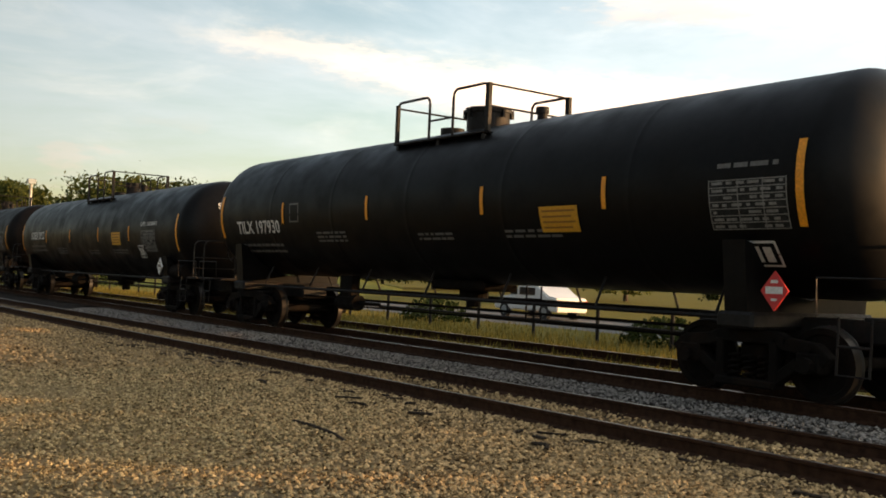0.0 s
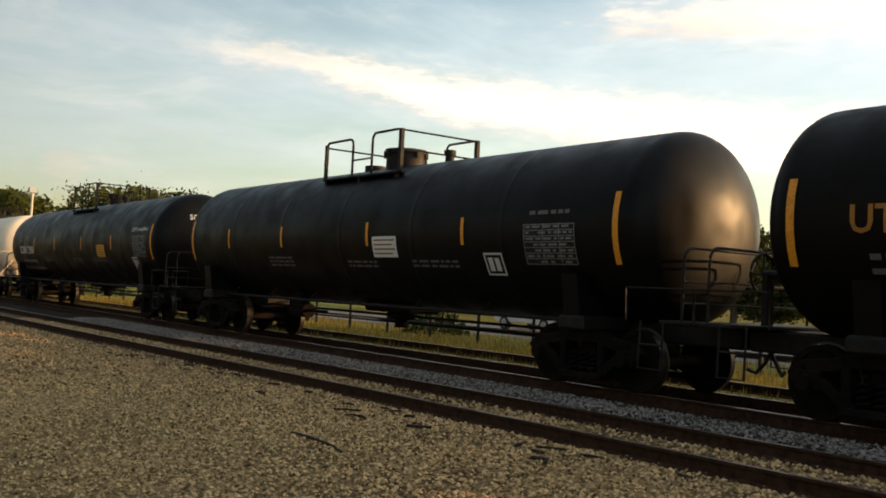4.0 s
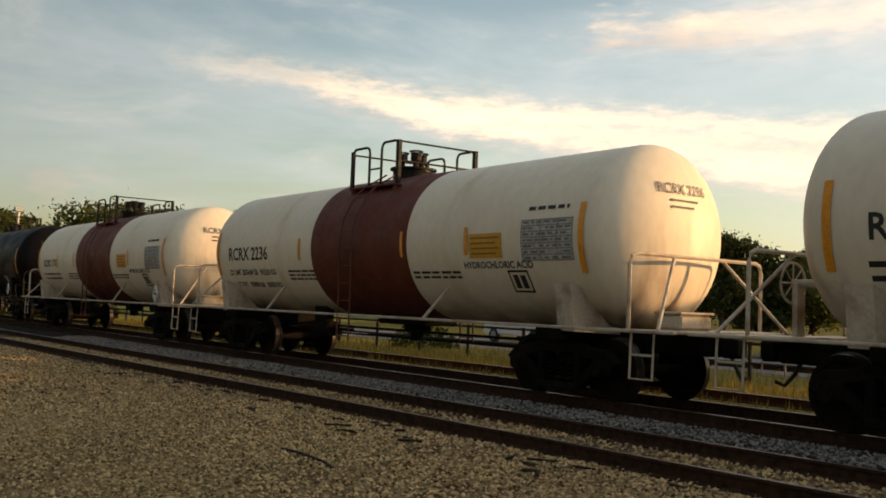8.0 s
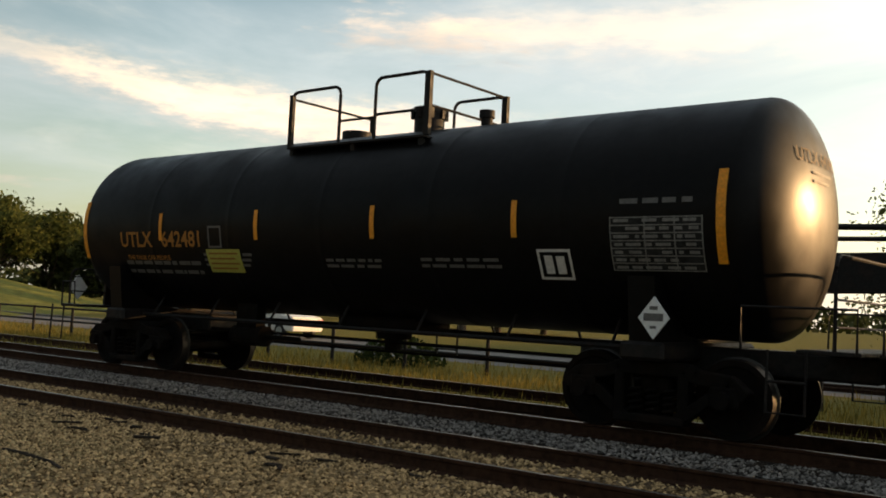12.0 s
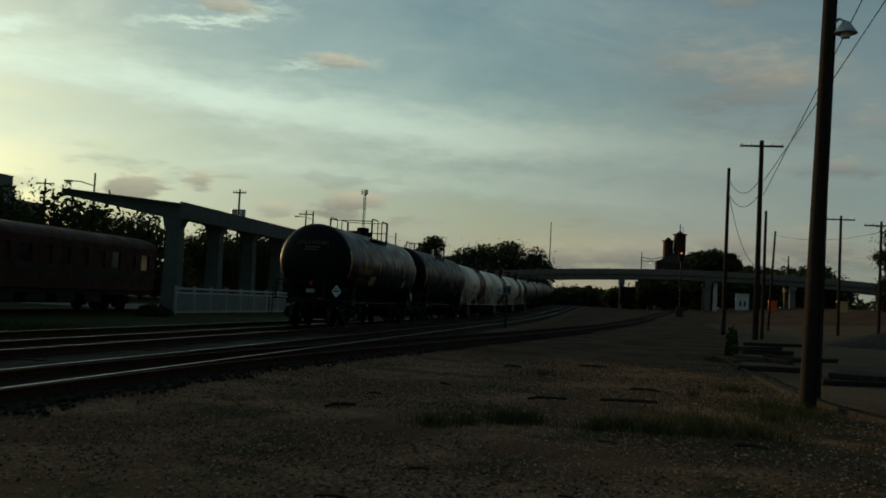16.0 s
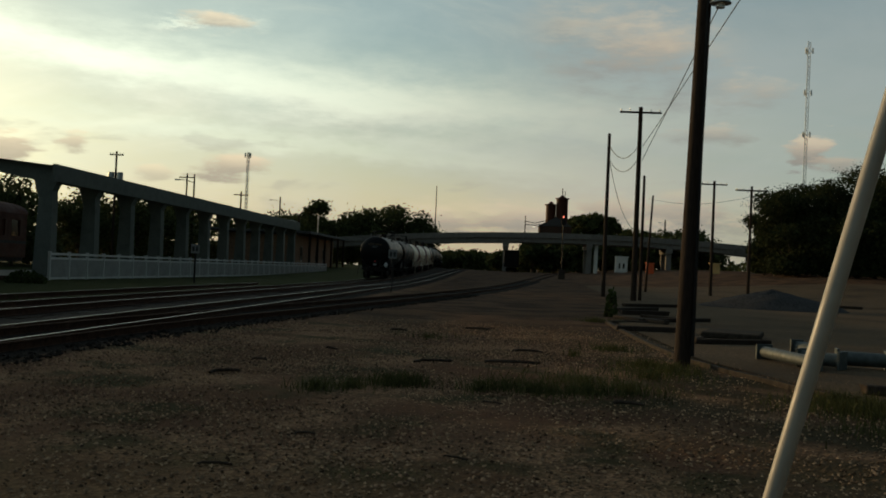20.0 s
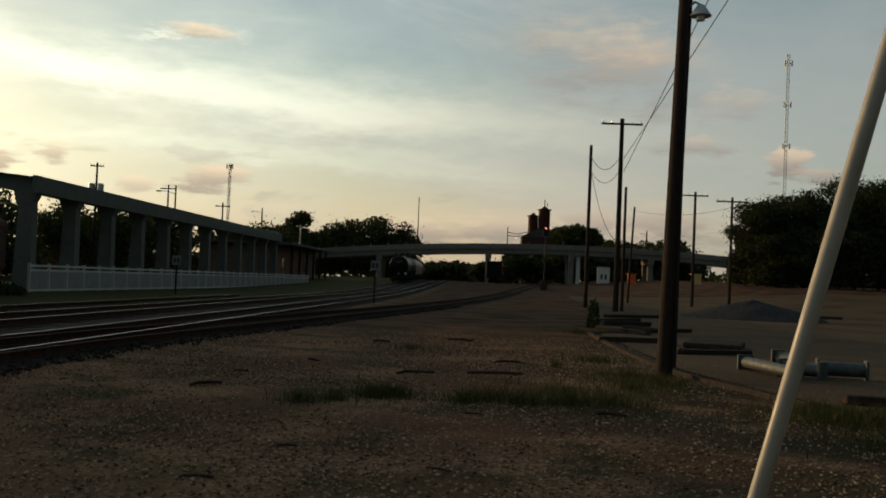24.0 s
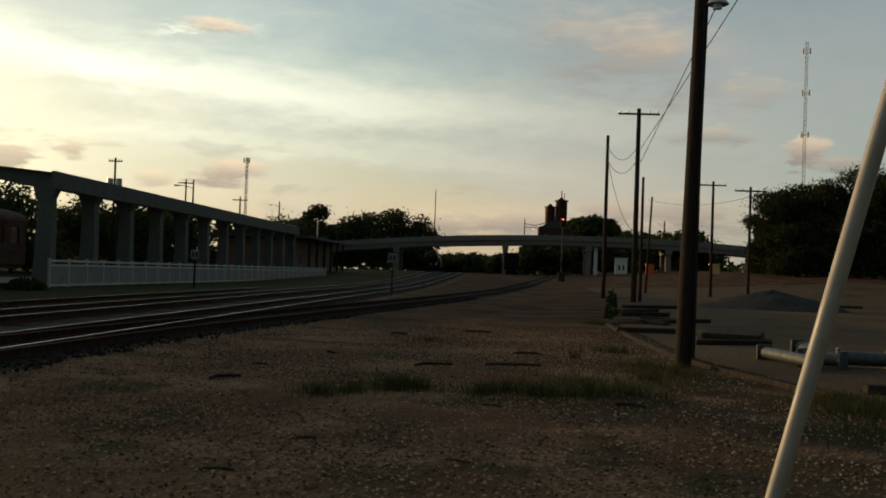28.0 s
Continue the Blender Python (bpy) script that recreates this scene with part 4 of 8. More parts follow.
def tank_car(x_front, x_rear, white=False, mark="", mark_x=0.0, mark_mat=None, mark_size=0.5, label="", bars=(), paint=None, placards=None, platform=(-1.3, 1.3), end_mark=True, seed=1, extra=None, mark_z=2.2, dome="drum", lift=0.0, notice=(3.6, 2.1), data=(1.2, 2.2), box_at=(1.6, 1.75), notice_mat=None, placard_in=0.75, rear_placard=False, faded=False, weights=(), spec_text="", head=0.68):
    """One tank car. x_front, x_rear: the foremost and rearmost reflector strips at the start; the car heads towards +X."""
    xc = (x_front + x_rear) / 2
    half = (x_front - x_rear) / 2                    # to the end strips
    R = 1.45 if not white else 1.42
    cz = (2.42 if not white else 2.46) + lift
    car = thing("tank_car", (xc, MAIN_Y, RAIL_Z), label, "tank car", "tank cars of the train")
    CAR_ROWS.append((car, xc))
    seam = half + 0.06
    seam_r = half + (-0.06 if rear_placard else 0.06)
    body = WHITE if white else (paint or BLACK)
    rail_mat = WRAIL if white else KRAIL
    # shell with dished heads and weld seams
    bm = B()
    hd = head
    prof = []
    n = 16
    for k in range(n + 1):
        a = k / n * math.pi / 2
        prof.append((-seam_r - hd * max(0.0, math.cos(a)) ** 0.95, R * math.sin(a) ** 0.95))
    rings = 5 if white else 6
    for k in range(1, rings):
        x = -seam + 2 * seam * k / rings
        prof += [(x - 0.12, R), (x - 0.03, R), (x - 0.012, R + 0.0025), (x + 0.012, R + 0.0025), (x + 0.03, R), (x + 0.12, R)]
    for k in range(n, -1, -1):
        a = k / n * math.pi / 2
        prof.append((seam + hd * max(0.0, math.cos(a)) ** 0.95, R * math.sin(a) ** 0.95))
    lathe_x(bm, prof, 0, cz, 64)
    tank = part("tank", bm, body, car, smooth=40)
    if white:
        bm = B()
        lathe_x(bm, [(-1.65, R + 0.002), (-1.65, R + 0.014), (1.85, R + 0.014), (1.85, R + 0.002)], 0, cz, 64)
        part("red_band", bm, BAND, tank, "red-brown painted band round the middle", 40)
    # draft sills, bolsters, saddles
    tc = half - (0.95 if not white else 0.75)            # truck centres
    sx = half - (0.95 if not white else 0.38)            # saddles
    for s in (-1, 1):
        bm = B()
        box(bm, min(s * (tc - 1.4), s * (half + (0.65 if rear_placard and s < 0 else 1.35))), max(s * (tc - 1.4), s * (half + (0.65 if rear_placard and s < 0 else 1.35))), -0.32, 0.32, 0.72, 1.02, 0.03)
        box(bm, s * tc - 0.28, s * tc + 0.28, -1.35, 1.35, 0.84, 1.06, 0.04)
        part("draft_sill", bm, rail_mat if not white else TRUCK, car)
        bm = B()
        for yy in (-1, 1):
            pts = [(0.0, 0.95), (1.3, 1.0), (1.4, cz - 0.75), (1.18, cz - 0.8), (0.55, cz - R + 0.05), (0.0, cz - R - 0.03)]
            a = [bm.verts.new((s * sx - 0.17, yy * u, v)) for u, v in pts]
            b = [bm.verts.new((s * sx + 0.17, yy * u, v)) for u, v in pts]
            bm.faces.new(a)
            bm.faces.new(b[::-1])
            for i in range(len(pts)):
                j = (i + 1) % len(pts)
                bm.faces.new((a[i], b[i], b[j], a[j]))
        bmesh.ops.recalc_face_normals(bm, faces=bm.faces)
        part("saddle", bm, WRAIL if white else body, car)
        cut = 0.7 if rear_placard and s < 0 else 0.0
        # coupler
        bm = B()
        box(bm, min(s * (half - cut + 1.3), s * (half - cut + 1.62)), max(s * (half - cut + 1.3), s * (half - cut + 1.62)), -0.08, 0.08, 0.78, 0.96, 0.03)
        box(bm, min(s * (half - cut + 1.5), s * (half - cut + 1.78)), max(s * (half - cut + 1.5), s * (half - cut + 1.78)), -0.16, 0.14, 0.72, 1.02, 0.05)
        part("coupler", bm, TRUCK, car, "dark knuckle coupler")
        bm = B()
        pipe(bm, [(s * (half - cut + 1.35), 0.25, 0.8), (s * (half - cut + 1.5), 0.26, 0.55), (s * (half - cut + 1.62), 0.22, 0.4), (s * (half - cut + 1.72), 0.14, 0.45)], 0.03, 6)
        part("air_hose", bm, RUBBER, car)
        # end platform and crossover railings
        xe = s * (half + 1.1 - cut)
        bm = B()
        box(bm, min(xe - s * 0.28, xe + s * 0.36), max(xe - s * 0.28, xe + s * 0.36), -1.4, 1.4, 1.03, 1.08, 0.01)
        part("end_platform", bm, rail_mat, car)
        if not white:
            low_rail = 1.75 if rear_placard and s < 0 else 2.05
            bm = B()
            handrail(bm, [(p[1], p[0], p[2]) for p in arch(-1.38, 1.38, s * (half + 1.2 - cut), 1.06, low_rail)], 0.02)
            part("end_railing", bm, rail_mat, car)
            for z in (1.32, 1.6):
                bm = B()
                handrail(bm, [(s * (half + 1.2 - cut), -1.36, z), (s * (half + 1.2 - cut), 1.36, z)], 0.014)
                part("end_rail_bar", bm, rail_mat, car)
        for yy in (-1, 1):
            bm = B()
            if white:
                xr = s * (half + 1.0)
                handrail(bm, [(xr, yy * 1.46, 1.05), (xr, yy * 1.46, 1.98), (xr, yy * 1.42, 2.08), (xr, yy * 1.32, 2.12), (xr, 0, 2.12)], 0.03)
                handrail(bm, [(xr + s * 0.5, yy * 1.44, 1.07), (xr, yy * 0.55, 2.1)], 0.026)
            else:
                x0, x1 = s * (half + 0.25), s * (half + 1.42 - cut)
                handrail(bm, [(x0, yy * 1.42, 1.05), (x0, yy * 1.44, 1.5), (x1, yy * 1.4, 1.5), (x1, yy * 1.4, 1.05)], 0.016)
            part("side_grab_rail", bm, rail_mat, car)
            bm = B()
            xs = s * (half + (1.25 if white else 0.75))
            handrail(bm, [(xs - 0.2, yy * 1.45, 1.06), (xs - 0.2, yy * 1.47, 0.42), (xs + 0.2, yy * 1.47, 0.42), (xs + 0.2, yy * 1.45, 1.06)], 0.018)
            handrail(bm, [(xs - 0.2, yy * 1.46, 0.74), (xs + 0.2, yy * 1.46, 0.74)], 0.018)
            part("stirrup_step", bm, rail_mat, car)
        truck(car, s * tc)
    # side running boards
    for yy in (-1, 1):
        bm = B()
        if white:
            box(bm, -half - 1.85, half + 1.85, yy * 1.5 - 0.04, yy * 1.5 + 0.04, 1.035, 1.08, 0.01)
            for x in (-half * 0.55, half * 0.4):
                pipe(bm, [(x, yy * 1.48, 1.05), (x + 0.45, yy * 1.25, 1.62)], 0.03, 6)
        else:
            pipe(bm, [(-tc + 0.3, yy * 0.95, 0.97), (tc - 0.3, yy * 0.95, 0.97)], 0.035, 6)
            for k in range(7):
                x = -tc + 0.6 + (2 * tc - 1.2) * k / 6
                pipe(bm, [(x, yy * 0.95, 0.95), (x, yy * 0.72, cz - R * 0.86)], 0.022, 5)
        part("side_sill", bm, rail_mat, car)
    # underside: outlet valve, brake cylinder, rods
    bm = B()
    rod(bm, (0.3, 0, cz - R + 0.05), (0.3, 0, cz - R - 0.28), 0.28, 16)
    rod(bm, (0.3, 0, cz - R - 0.28), (0.3, 0, cz - R - 0.45), 0.14, 12)
    box(bm, -0.55, 1.1, -0.42, 0.42, cz - R - 0.14, cz - R + 0.06, 0.05)
    part("bottom_outlet", bm, TRUCK, car)
    bm = B()
    rod(bm, (-half * 0.45, -0.55, 0.72), (-half * 0.45 + 0.75, -0.55, 0.72), 0.17, 14)
    rod(bm, (-half * 0.45 + 0.75, -0.55, 0.72), (-half * 0.45 + 1.5, -0.5, 0.72), 0.035, 8)
    box(bm, -half * 0.45 + 0.1, -half * 0.45 + 0.6, -0.65, -0.45, 0.8, 1.3)
    part("brake_cylinder", bm, TRUCK, car)
    bm = B()
    pipe(bm, [(-tc, 0.2, 0.6), (tc, 0.2, 0.62)], 0.02, 5)
    pipe(bm, [(-tc, -0.25, 0.78), (tc, -0.25, 0.78)], 0.025, 5)
    part("brake_rod", bm, TRUCK, car)
    if seed in (2, 3):
        bm = B()
        rod(bm, (half - 1.0, -1.12, 1.2), (half + 0.12, -1.12, 1.2), 0.2, 18)
        for q in (half - 0.8, half - 0.1):
            rod(bm, (q - 0.03, -1.12, 1.2), (q + 0.03, -1.12, 1.2), 0.22, 18)
            box(bm, q - 0.05, q + 0.05, -1.12, -0.6, 1.0, 1.14)
        part("air_reservoir", bm, TRUCK, car, "dark air reservoir under the tank end", 40)
    # brake wheel at the rear end
    bm = B()
    c = Vector((-half - (0.62 if rear_placard else 1.0), -0.55, 1.75))
    ring = [c + Vector((0, 0.26 * math.cos(k * math.tau / 20), 0.26 * math.sin(k * math.tau / 20))) for k in range(21)]
    pipe(bm, ring, 0.018, 5)
    for k in range(4):
        a = k * math.pi / 4
        pipe(bm, [c + Vector((0, 0.26 * math.cos(a), 0.26 * math.sin(a))), c - Vector((0, 0.26 * math.cos(a), 0.26 * math.sin(a)))], 0.012, 4)
    rod(bm, c, c + Vector((0.35, 0, 0)), 0.05, 8)
    box(bm, c.x + 0.05, c.x + 0.12, c.y - 0.08, c.y + 0.08, 1.06, c.z)
    part("brake_wheel", bm, rail_mat, car)
    if white:
        bx = part("valve_box", box(B(), half + 0.85, half + 1.3, -0.75, -0.05, 1.08, 1.3, 0.04), WRAIL, car, "cream steel box on the end platform")
        part("box_lid", box(B(), half + 0.83, half + 1.32, -0.77, -0.03, 1.3, 1.34, 0.015), WRAIL, bx)
    # top platform and its railings
    xa, xb = platform
    px = (xa + xb) / 2
    zt = cz + R
    zd = zt - 0.24
    tall = 0.08 if dome == "small" else 0.0
    for yy in (-1, 1):
        bm = B()
        box(bm, xa, xb, yy * 0.78 - 0.24, yy * 0.78 + 0.24, zd - 0.04, zd, 0.008)
        for x in (xa + 0.08, px, xb - 0.08):
            box(bm, x - 0.04, x + 0.04, yy * 0.95 - 0.03, yy * 0.95 + 0.03, zd - 0.2, zd - 0.03)
        part("top_platform", bm, BAND if white else KRAIL, car, "steel grating walkway beside the manway")
        y = yy * 0.94
        for x0, x1, zz in ((xa, xa + 0.38 * (xb - xa), zt + 0.56 + tall), (xb - 0.36 * (xb - xa), xb, zt + 0.6 + tall)):
            bm = B()
            handrail(bm, arch(x0, x1, y, zd, zz, 0.13), 0.026)
            part("platform_railing", bm, KRAIL, car)
        bm = B()
        box(bm, xb - 0.05, xb + 0.05, y - 0.035, y + 0.035, zd, zt + 0.6 + tall)
        part("railing_post", bm, KRAIL, car)
        bm = B()
        box(bm, xa - 0.04, xa + 0.04, y - 0.03, y + 0.03, zd, zt + 0.52 + tall)
        part("railing_post", bm, KRAIL, car)
        bm = B()
        handrail(bm, [(xa + 0.38 * (xb - xa), y, zt + 0.1), (xb - 0.36 * (xb - xa), y, zt + 0.1)], 0.02)
        part("chain_rail", bm, KRAIL, car)
    for x, zz in ((xa, zt + 0.46 + tall), (xb, zt + 0.58 + tall), (xb, zt + 0.2)):
        bm = B()
        handrail(bm, [(x, -0.94, zz), (x, 0.94, zz)], 0.02)
        part("cross_rail", bm, KRAIL, car)
    bm = B()
    if white:
        rod(bm, (px, 0, zt - 0.05), (px, 0, zt + 0.16), 0.42, 20)
        rod(bm, (px, 0, zt + 0.16), (px, 0, zt + 0.2), 0.48, 20)
        mw = part("manway", bm, KRAIL, car, "dark manway flange with valves", 40)
        for u, v in ((-0.2, -0.15), (0.22, -0.1), (0.0, 0.2)):
            bm = B()
            rod(bm, (px + u, v, zt + 0.2), (px + u, v, zt + 0.4), 0.06, 8)
            rod(bm, (px + u, v, zt + 0.34), (px + u, v, zt + 0.5), 0.11, 10)
            pipe(bm, [(px + u + 0.13 * math.cos(k), v + 0.13 * math.sin(k), zt + 0.53) for k in np.linspace(0, math.tau, 11)], 0.018, 5)
            part("valve", bm, KRAIL, mw)
    else:
        r = 0.44 if dome == "drum" else 0.25
        dx = px + 0.25 if dome == "drum" else xb - 0.75
        rod(bm, (dx, 0, zt - 0.06), (dx, 0, zt + 0.3), r * 0.93, 22)
        rod(bm, (dx, 0, zt + 0.3), (dx, 0, zt + 0.38), r, 22)
        mw = part("manway", bm, KRAIL, car, "dark manway drum with its bolted lid", 40)
        for k in range(8):
            a = k * math.tau / 8
            part("eye_bolt", box(B(), dx + r * math.cos(a) - 0.03, dx + r * math.cos(a) + 0.03, r * math.sin(a) - 0.03, r * math.sin(a) + 0.03, zt + 0.2, zt + 0.36), KRAIL, mw)
        bm = B()
        rod(bm, (xb + 0.35, 0, zt - 0.05), (xb + 0.35, 0, zt + 0.14), 0.09, 10)
        rod(bm, (xb + 0.35, 0, zt + 0.14), (xb + 0.35, 0, zt + 0.25), 0.12, 10)
        part("relief_valve", bm, KRAIL, car, "", 40)
        bm = B()
        rod(bm, (xa + 0.55, 0, zt - 0.05), (xa + 0.55, 0, zt + 0.12), 0.24, 16)
        part("hatch", bm, KRAIL, car, "", 40)
    # ladder in the middle of the near side
    for yy in (-1, 1) if white else (1,):
        bm = B()
        for dx in (-0.22, 0.22):
            pts = [(px + dx, yy * (1.53 if z < cz else 0.06 + math.sqrt(max(0.2, (R + 0.08) ** 2 - (z - cz) ** 2))), z) for z in (0.55, 1.0, 1.6, cz, cz + 0.5, cz + 0.9, cz + 1.15, zt + 0.04)]
            handrail(bm, pts, 0.018)
        for k in range(10):
            z = 0.65 + k * 0.34
            y = yy * (1.53 if z < cz else 0.06 + math.sqrt(max(0.2, (R + 0.08) ** 2 - (z - cz) ** 2)))
            handrail(bm, [(px - 0.22, y, z), (px + 0.22, y, z)], 0.013)
        part("ladder", bm, BAND if white else KRAIL, car)
    # reflector strips: long ones at the ends, short ones between
    def strip(x, z0, z1, w=0.1):
        bm = B()
        flat_rect(bm, -w / 2, w / 2, 0, z1 - z0, 5)
        part("reflector_strip", wrap_on_tank(bm, x, z0, R, cz, out=0.012 if not white else 0.02), ORANGE, car, "orange reflector strip")
    strip(half, cz - 0.6, cz + 0.45, 0.11)
    strip(-half, cz - 0.6, cz + 0.45, 0.11)
    for x in bars:
        strip(x, cz - 0.3, cz + 0.16, 0.085)
    ink = STENCIL_K if white else STENCIL_W
    faint = STENCIL_K if white else STENCIL_FADED
    if mark:
        for k, word in enumerate(mark.split("|")):
            stencil(car, word, mark_x + ((k - 0.5) * 1.3 if "|" in mark else 0.0), mark_z, mark_size, mark_mat or ink, R, cz, "reporting mark and number in stencilled letters")
        if weights:
            for k, words in enumerate(weights):
                stencil(car, words, mark_x + 0.12 * k + 0.1, mark_z - 0.34 - 0.27 * k, 0.185, ink if white else STENCIL_DIM, R, cz, "stencilled load limit and light weight")
        else:
            small_print(car, mark_x, mark_z - 0.3, 2.1, 2, faint, R, cz, seed, h=0.07, gap=0.17)
        if end_mark:
            for s in (-1, 1):
                for bm in text_words(mark.replace("|", " "), 0.22):
                    for v in bm.verts:
                        u, w = v.co.x, v.co.y
                        zz = cz + 0.62 + w
                        rr = min(0.97, math.hypot(u, zz - cz) / R)
                        v.co = Vector((s * ((seam if s > 0 else seam_r) + hd * (1 - rr ** 2.105) ** 0.475 + 0.016), u * s, zz))
                    part("end_lettering", bm, GREY_INK if white else STENCIL_YF if rear_placard else mark_mat or ink, car, "small reporting mark on the tank head")
                bm = B()
                for k in range(2):
                    flat_rect(bm, -0.3, 0.3 - 0.1 * k, 0.02 - 0.1 * k, 0.055 - 0.1 * k)
                for v in bm.verts:
                    u, w = v.co.x, v.co.y
                    zz = cz + 0.48 + w
                    rr = min(0.97, math.hypot(u, zz - cz) / R)
                    v.co = Vector((s * ((seam if s > 0 else seam_r) + hd * (1 - rr ** 2.105) ** 0.475 + 0.016), u * s, zz))
                tagged(part("end_small_print", bm, faint, car), kind="stuff")
    for xx, w, n, zz in ((-half * 0.35, 1.2, 3, cz - 0.55), (half * 0.1, 1.1, 2, cz - 0.62), (half * 0.42, 1.4, 2, cz - 0.6)):
        small_print(car, xx, zz, w, n, faint, R, cz, seed + int(xx * 10), h=0.045, gap=0.09)
    data_panel(car, half - data[0], data[1] - 0.04, 1.15, 0.64, R, cz, seed + 5, DECAL_GREY if white else NOTICE_UMBER if faded else DATABACK, GREY_INK if white else TAN_INK if faded else PALE_INK)
    if spec_text:
        stencil(car, spec_text, half - data[0], data[1] + 0.41, 0.17, ink, R, cz, "white stencilled specification")
    elif not faded:
        small_print(car, half - data[0], data[1] + 0.42, 0.9, 1, faint, R, cz, seed + 9, h=0.06)
    bm = B()
    flat_rect(bm, -0.42, 0.42, -0.2, 0.2, 3)
    yl = part("emergency_decal", wrap_on_tank(bm, notice[0], notice[1], R, cz, out=0.012), notice_mat or YELLOW, car, "yellow emergency notice with illegible print")
    bm = B()
    for k in range(4):
        flat_rect(bm, -0.36, 0.36 - 0.08 * (k % 2), 0.115 - k * 0.085, 0.145 - k * 0.085)
    tagged(part("decal_print", wrap_on_tank(bm, notice[0], notice[1], R, cz, out=0.015), DECAL_INK, yl), kind="stuff")
    outline_box(car, half - box_at[0], box_at[1], 0.48, 0.4, R, cz, ink)
    if placards:
        placard(car, half - placard_in, -1.42, 1.33, placards)
        if rear_placard:
            placard(car, -half - 0.68, -1.1, 1.4, placards, ends=-1)
            # end-of-train device on the rear coupler
            eot = part("end_of_train_device", box(B(), -half - 0.66, -half - 0.50, -0.2, 0.1, 1.0, 1.62, 0.03), TRUCK, car, "black end-of-train marker box")
            part("yellow_band", box(B(), -half - 0.67, -half - 0.49, -0.21, 0.11, 1.3, 1.46, 0.02), STENCIL_DIM, eot, "pale reflective band")
            bm = B()
            rod(bm, (-half - 0.58, -0.05, 1.62), (-half - 0.58, -0.05, 1.74), 0.06, 12)
            part("marker_lamp", bm, PLACARD_RED, eot)
            bm = B()
            pipe(bm, [(-half - 0.60, 0.0, 1.0), (-half - 0.70, 0.02, 0.7), (-half - 0.80, 0.05, 0.5)], 0.03, 6)
            part("air_line", bm, RUBBER, eot)
    if extra:
        extra(car, half, R, cz)
    return car

# ---- ground and tracks ----


def polyline(keys, step=2.0):
    """Points every step along x through the keyed (x, y), eased."""
    xs = np.arange(keys[0][0], keys[-1][0] + 0.01, step)
    kx, ky = [k[0] for k in keys], [k[1] for k in keys]
    ys = np.interp(xs, kx, ky)
    for _ in range(6):
        ys[1:-1] = (ys[:-2] + 2 * ys[1:-1] + ys[2:]) / 4
    return list(zip(xs.tolist(), ys.tolist()))


MAIN_LINE = [(x, main_y(x)) for x in [-420.0, -200.0] + [-100.0 + 10 * k for k in range(53)]]
SIDE_LINE = polyline([(-160, 6.6), (-60, 7.2), (-26, 7.75), (-10, 8.1), (2, 8.25), (300, 8.3)])
SX, SY = [p[0] for p in SIDE_LINE], [p[1] for p in SIDE_LINE]
TURNOUT_LINE = polyline([(6, 8.25), (14, 8.15), (20, 7.85), (33, 6.2), (53, 3.6), (94, -0.6), (180, -9.0), (240, -15)])


def build_ground():
    bm = B()
    rng = random.Random(3)
    xs = [-2500, -600, -200, -100] + [x * 1.0 for x in range(-60, 90)] + [90 + 8 * k for k in range(20)] + [260, 300, 400, 600, 2500]
    ys = [-2500, -600, -200, -120, -90, -70, -60, -50, -42, -36, -30, -25, -20, -16, -12] + [y * 0.5 for y in range(-18, 42)] + [24, 30, 45, 70, 120, 300, 900, 2500]
    grid = []
    for x in xs:
        col = []
        for y in ys:
            z = rise(x, y)
            if -60 < x < 90 and -12 < y < 6:
                z += 0.03 * noise.noise((x * 0.35, y * 0.35, 1.7)) + 0.012 * noise.noise((x * 1.3, y * 1.3, 4.2)) - 0.01
            col.append(bm.verts.new((x, y, z)))
        grid.append(col)
    for a, b in zip(grid, grid[1:]):
        for j in range(len(ys) - 1):
            bm.faces.new((a[j], b[j], b[j + 1], a[j + 1]))
    for f in bm.faces:
        f.smooth = True
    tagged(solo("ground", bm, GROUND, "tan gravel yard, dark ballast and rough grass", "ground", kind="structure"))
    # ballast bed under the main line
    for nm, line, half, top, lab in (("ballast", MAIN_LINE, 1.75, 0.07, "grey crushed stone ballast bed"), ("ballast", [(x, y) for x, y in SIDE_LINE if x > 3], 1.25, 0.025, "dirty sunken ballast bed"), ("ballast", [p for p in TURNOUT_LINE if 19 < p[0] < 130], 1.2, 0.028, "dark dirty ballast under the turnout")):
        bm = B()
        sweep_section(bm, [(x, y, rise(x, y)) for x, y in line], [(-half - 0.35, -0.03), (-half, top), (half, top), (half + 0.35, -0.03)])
        solo(nm, bm, BALLAST if top > 0.05 else BACKLITBED, lab, "ballast", kind="structure")


NOTICE_UMBER = material("faded_umber_table_backing", (0.018, 0.011, 0.006), 0.7, grain=0.3, stain=0.5, stain_color=(0.04, 0.022, 0.01), stain_scale=5)
NOTICE_TAN = material("faded_tan_notice", (0.16, 0.1, 0.04), 0.7, grain=0.2, stain=0.4)
NOTICE_LIME = material("pale_lime_notice", (0.42, 0.4, 0.08), 0.5, grain=0.1)
STONE_SOIL = island_material("grey_brown_stones", (0.05, 0.031, 0.02), (0.33, 0.215, 0.135))
STONE_DARK = island_material("dark_pebbles", (0.02, 0.013, 0.009), (0.4, 0.275, 0.17))
BALLAST = material("dirty_ballast", (0.03, 0.026, 0.023), 0.95, grain=0.6, scale=28, stain=0.5, stain_color=(0.05, 0.04, 0.034), stain_scale=1.1, bump=1.0, bump_scale=30, spec=0.03)


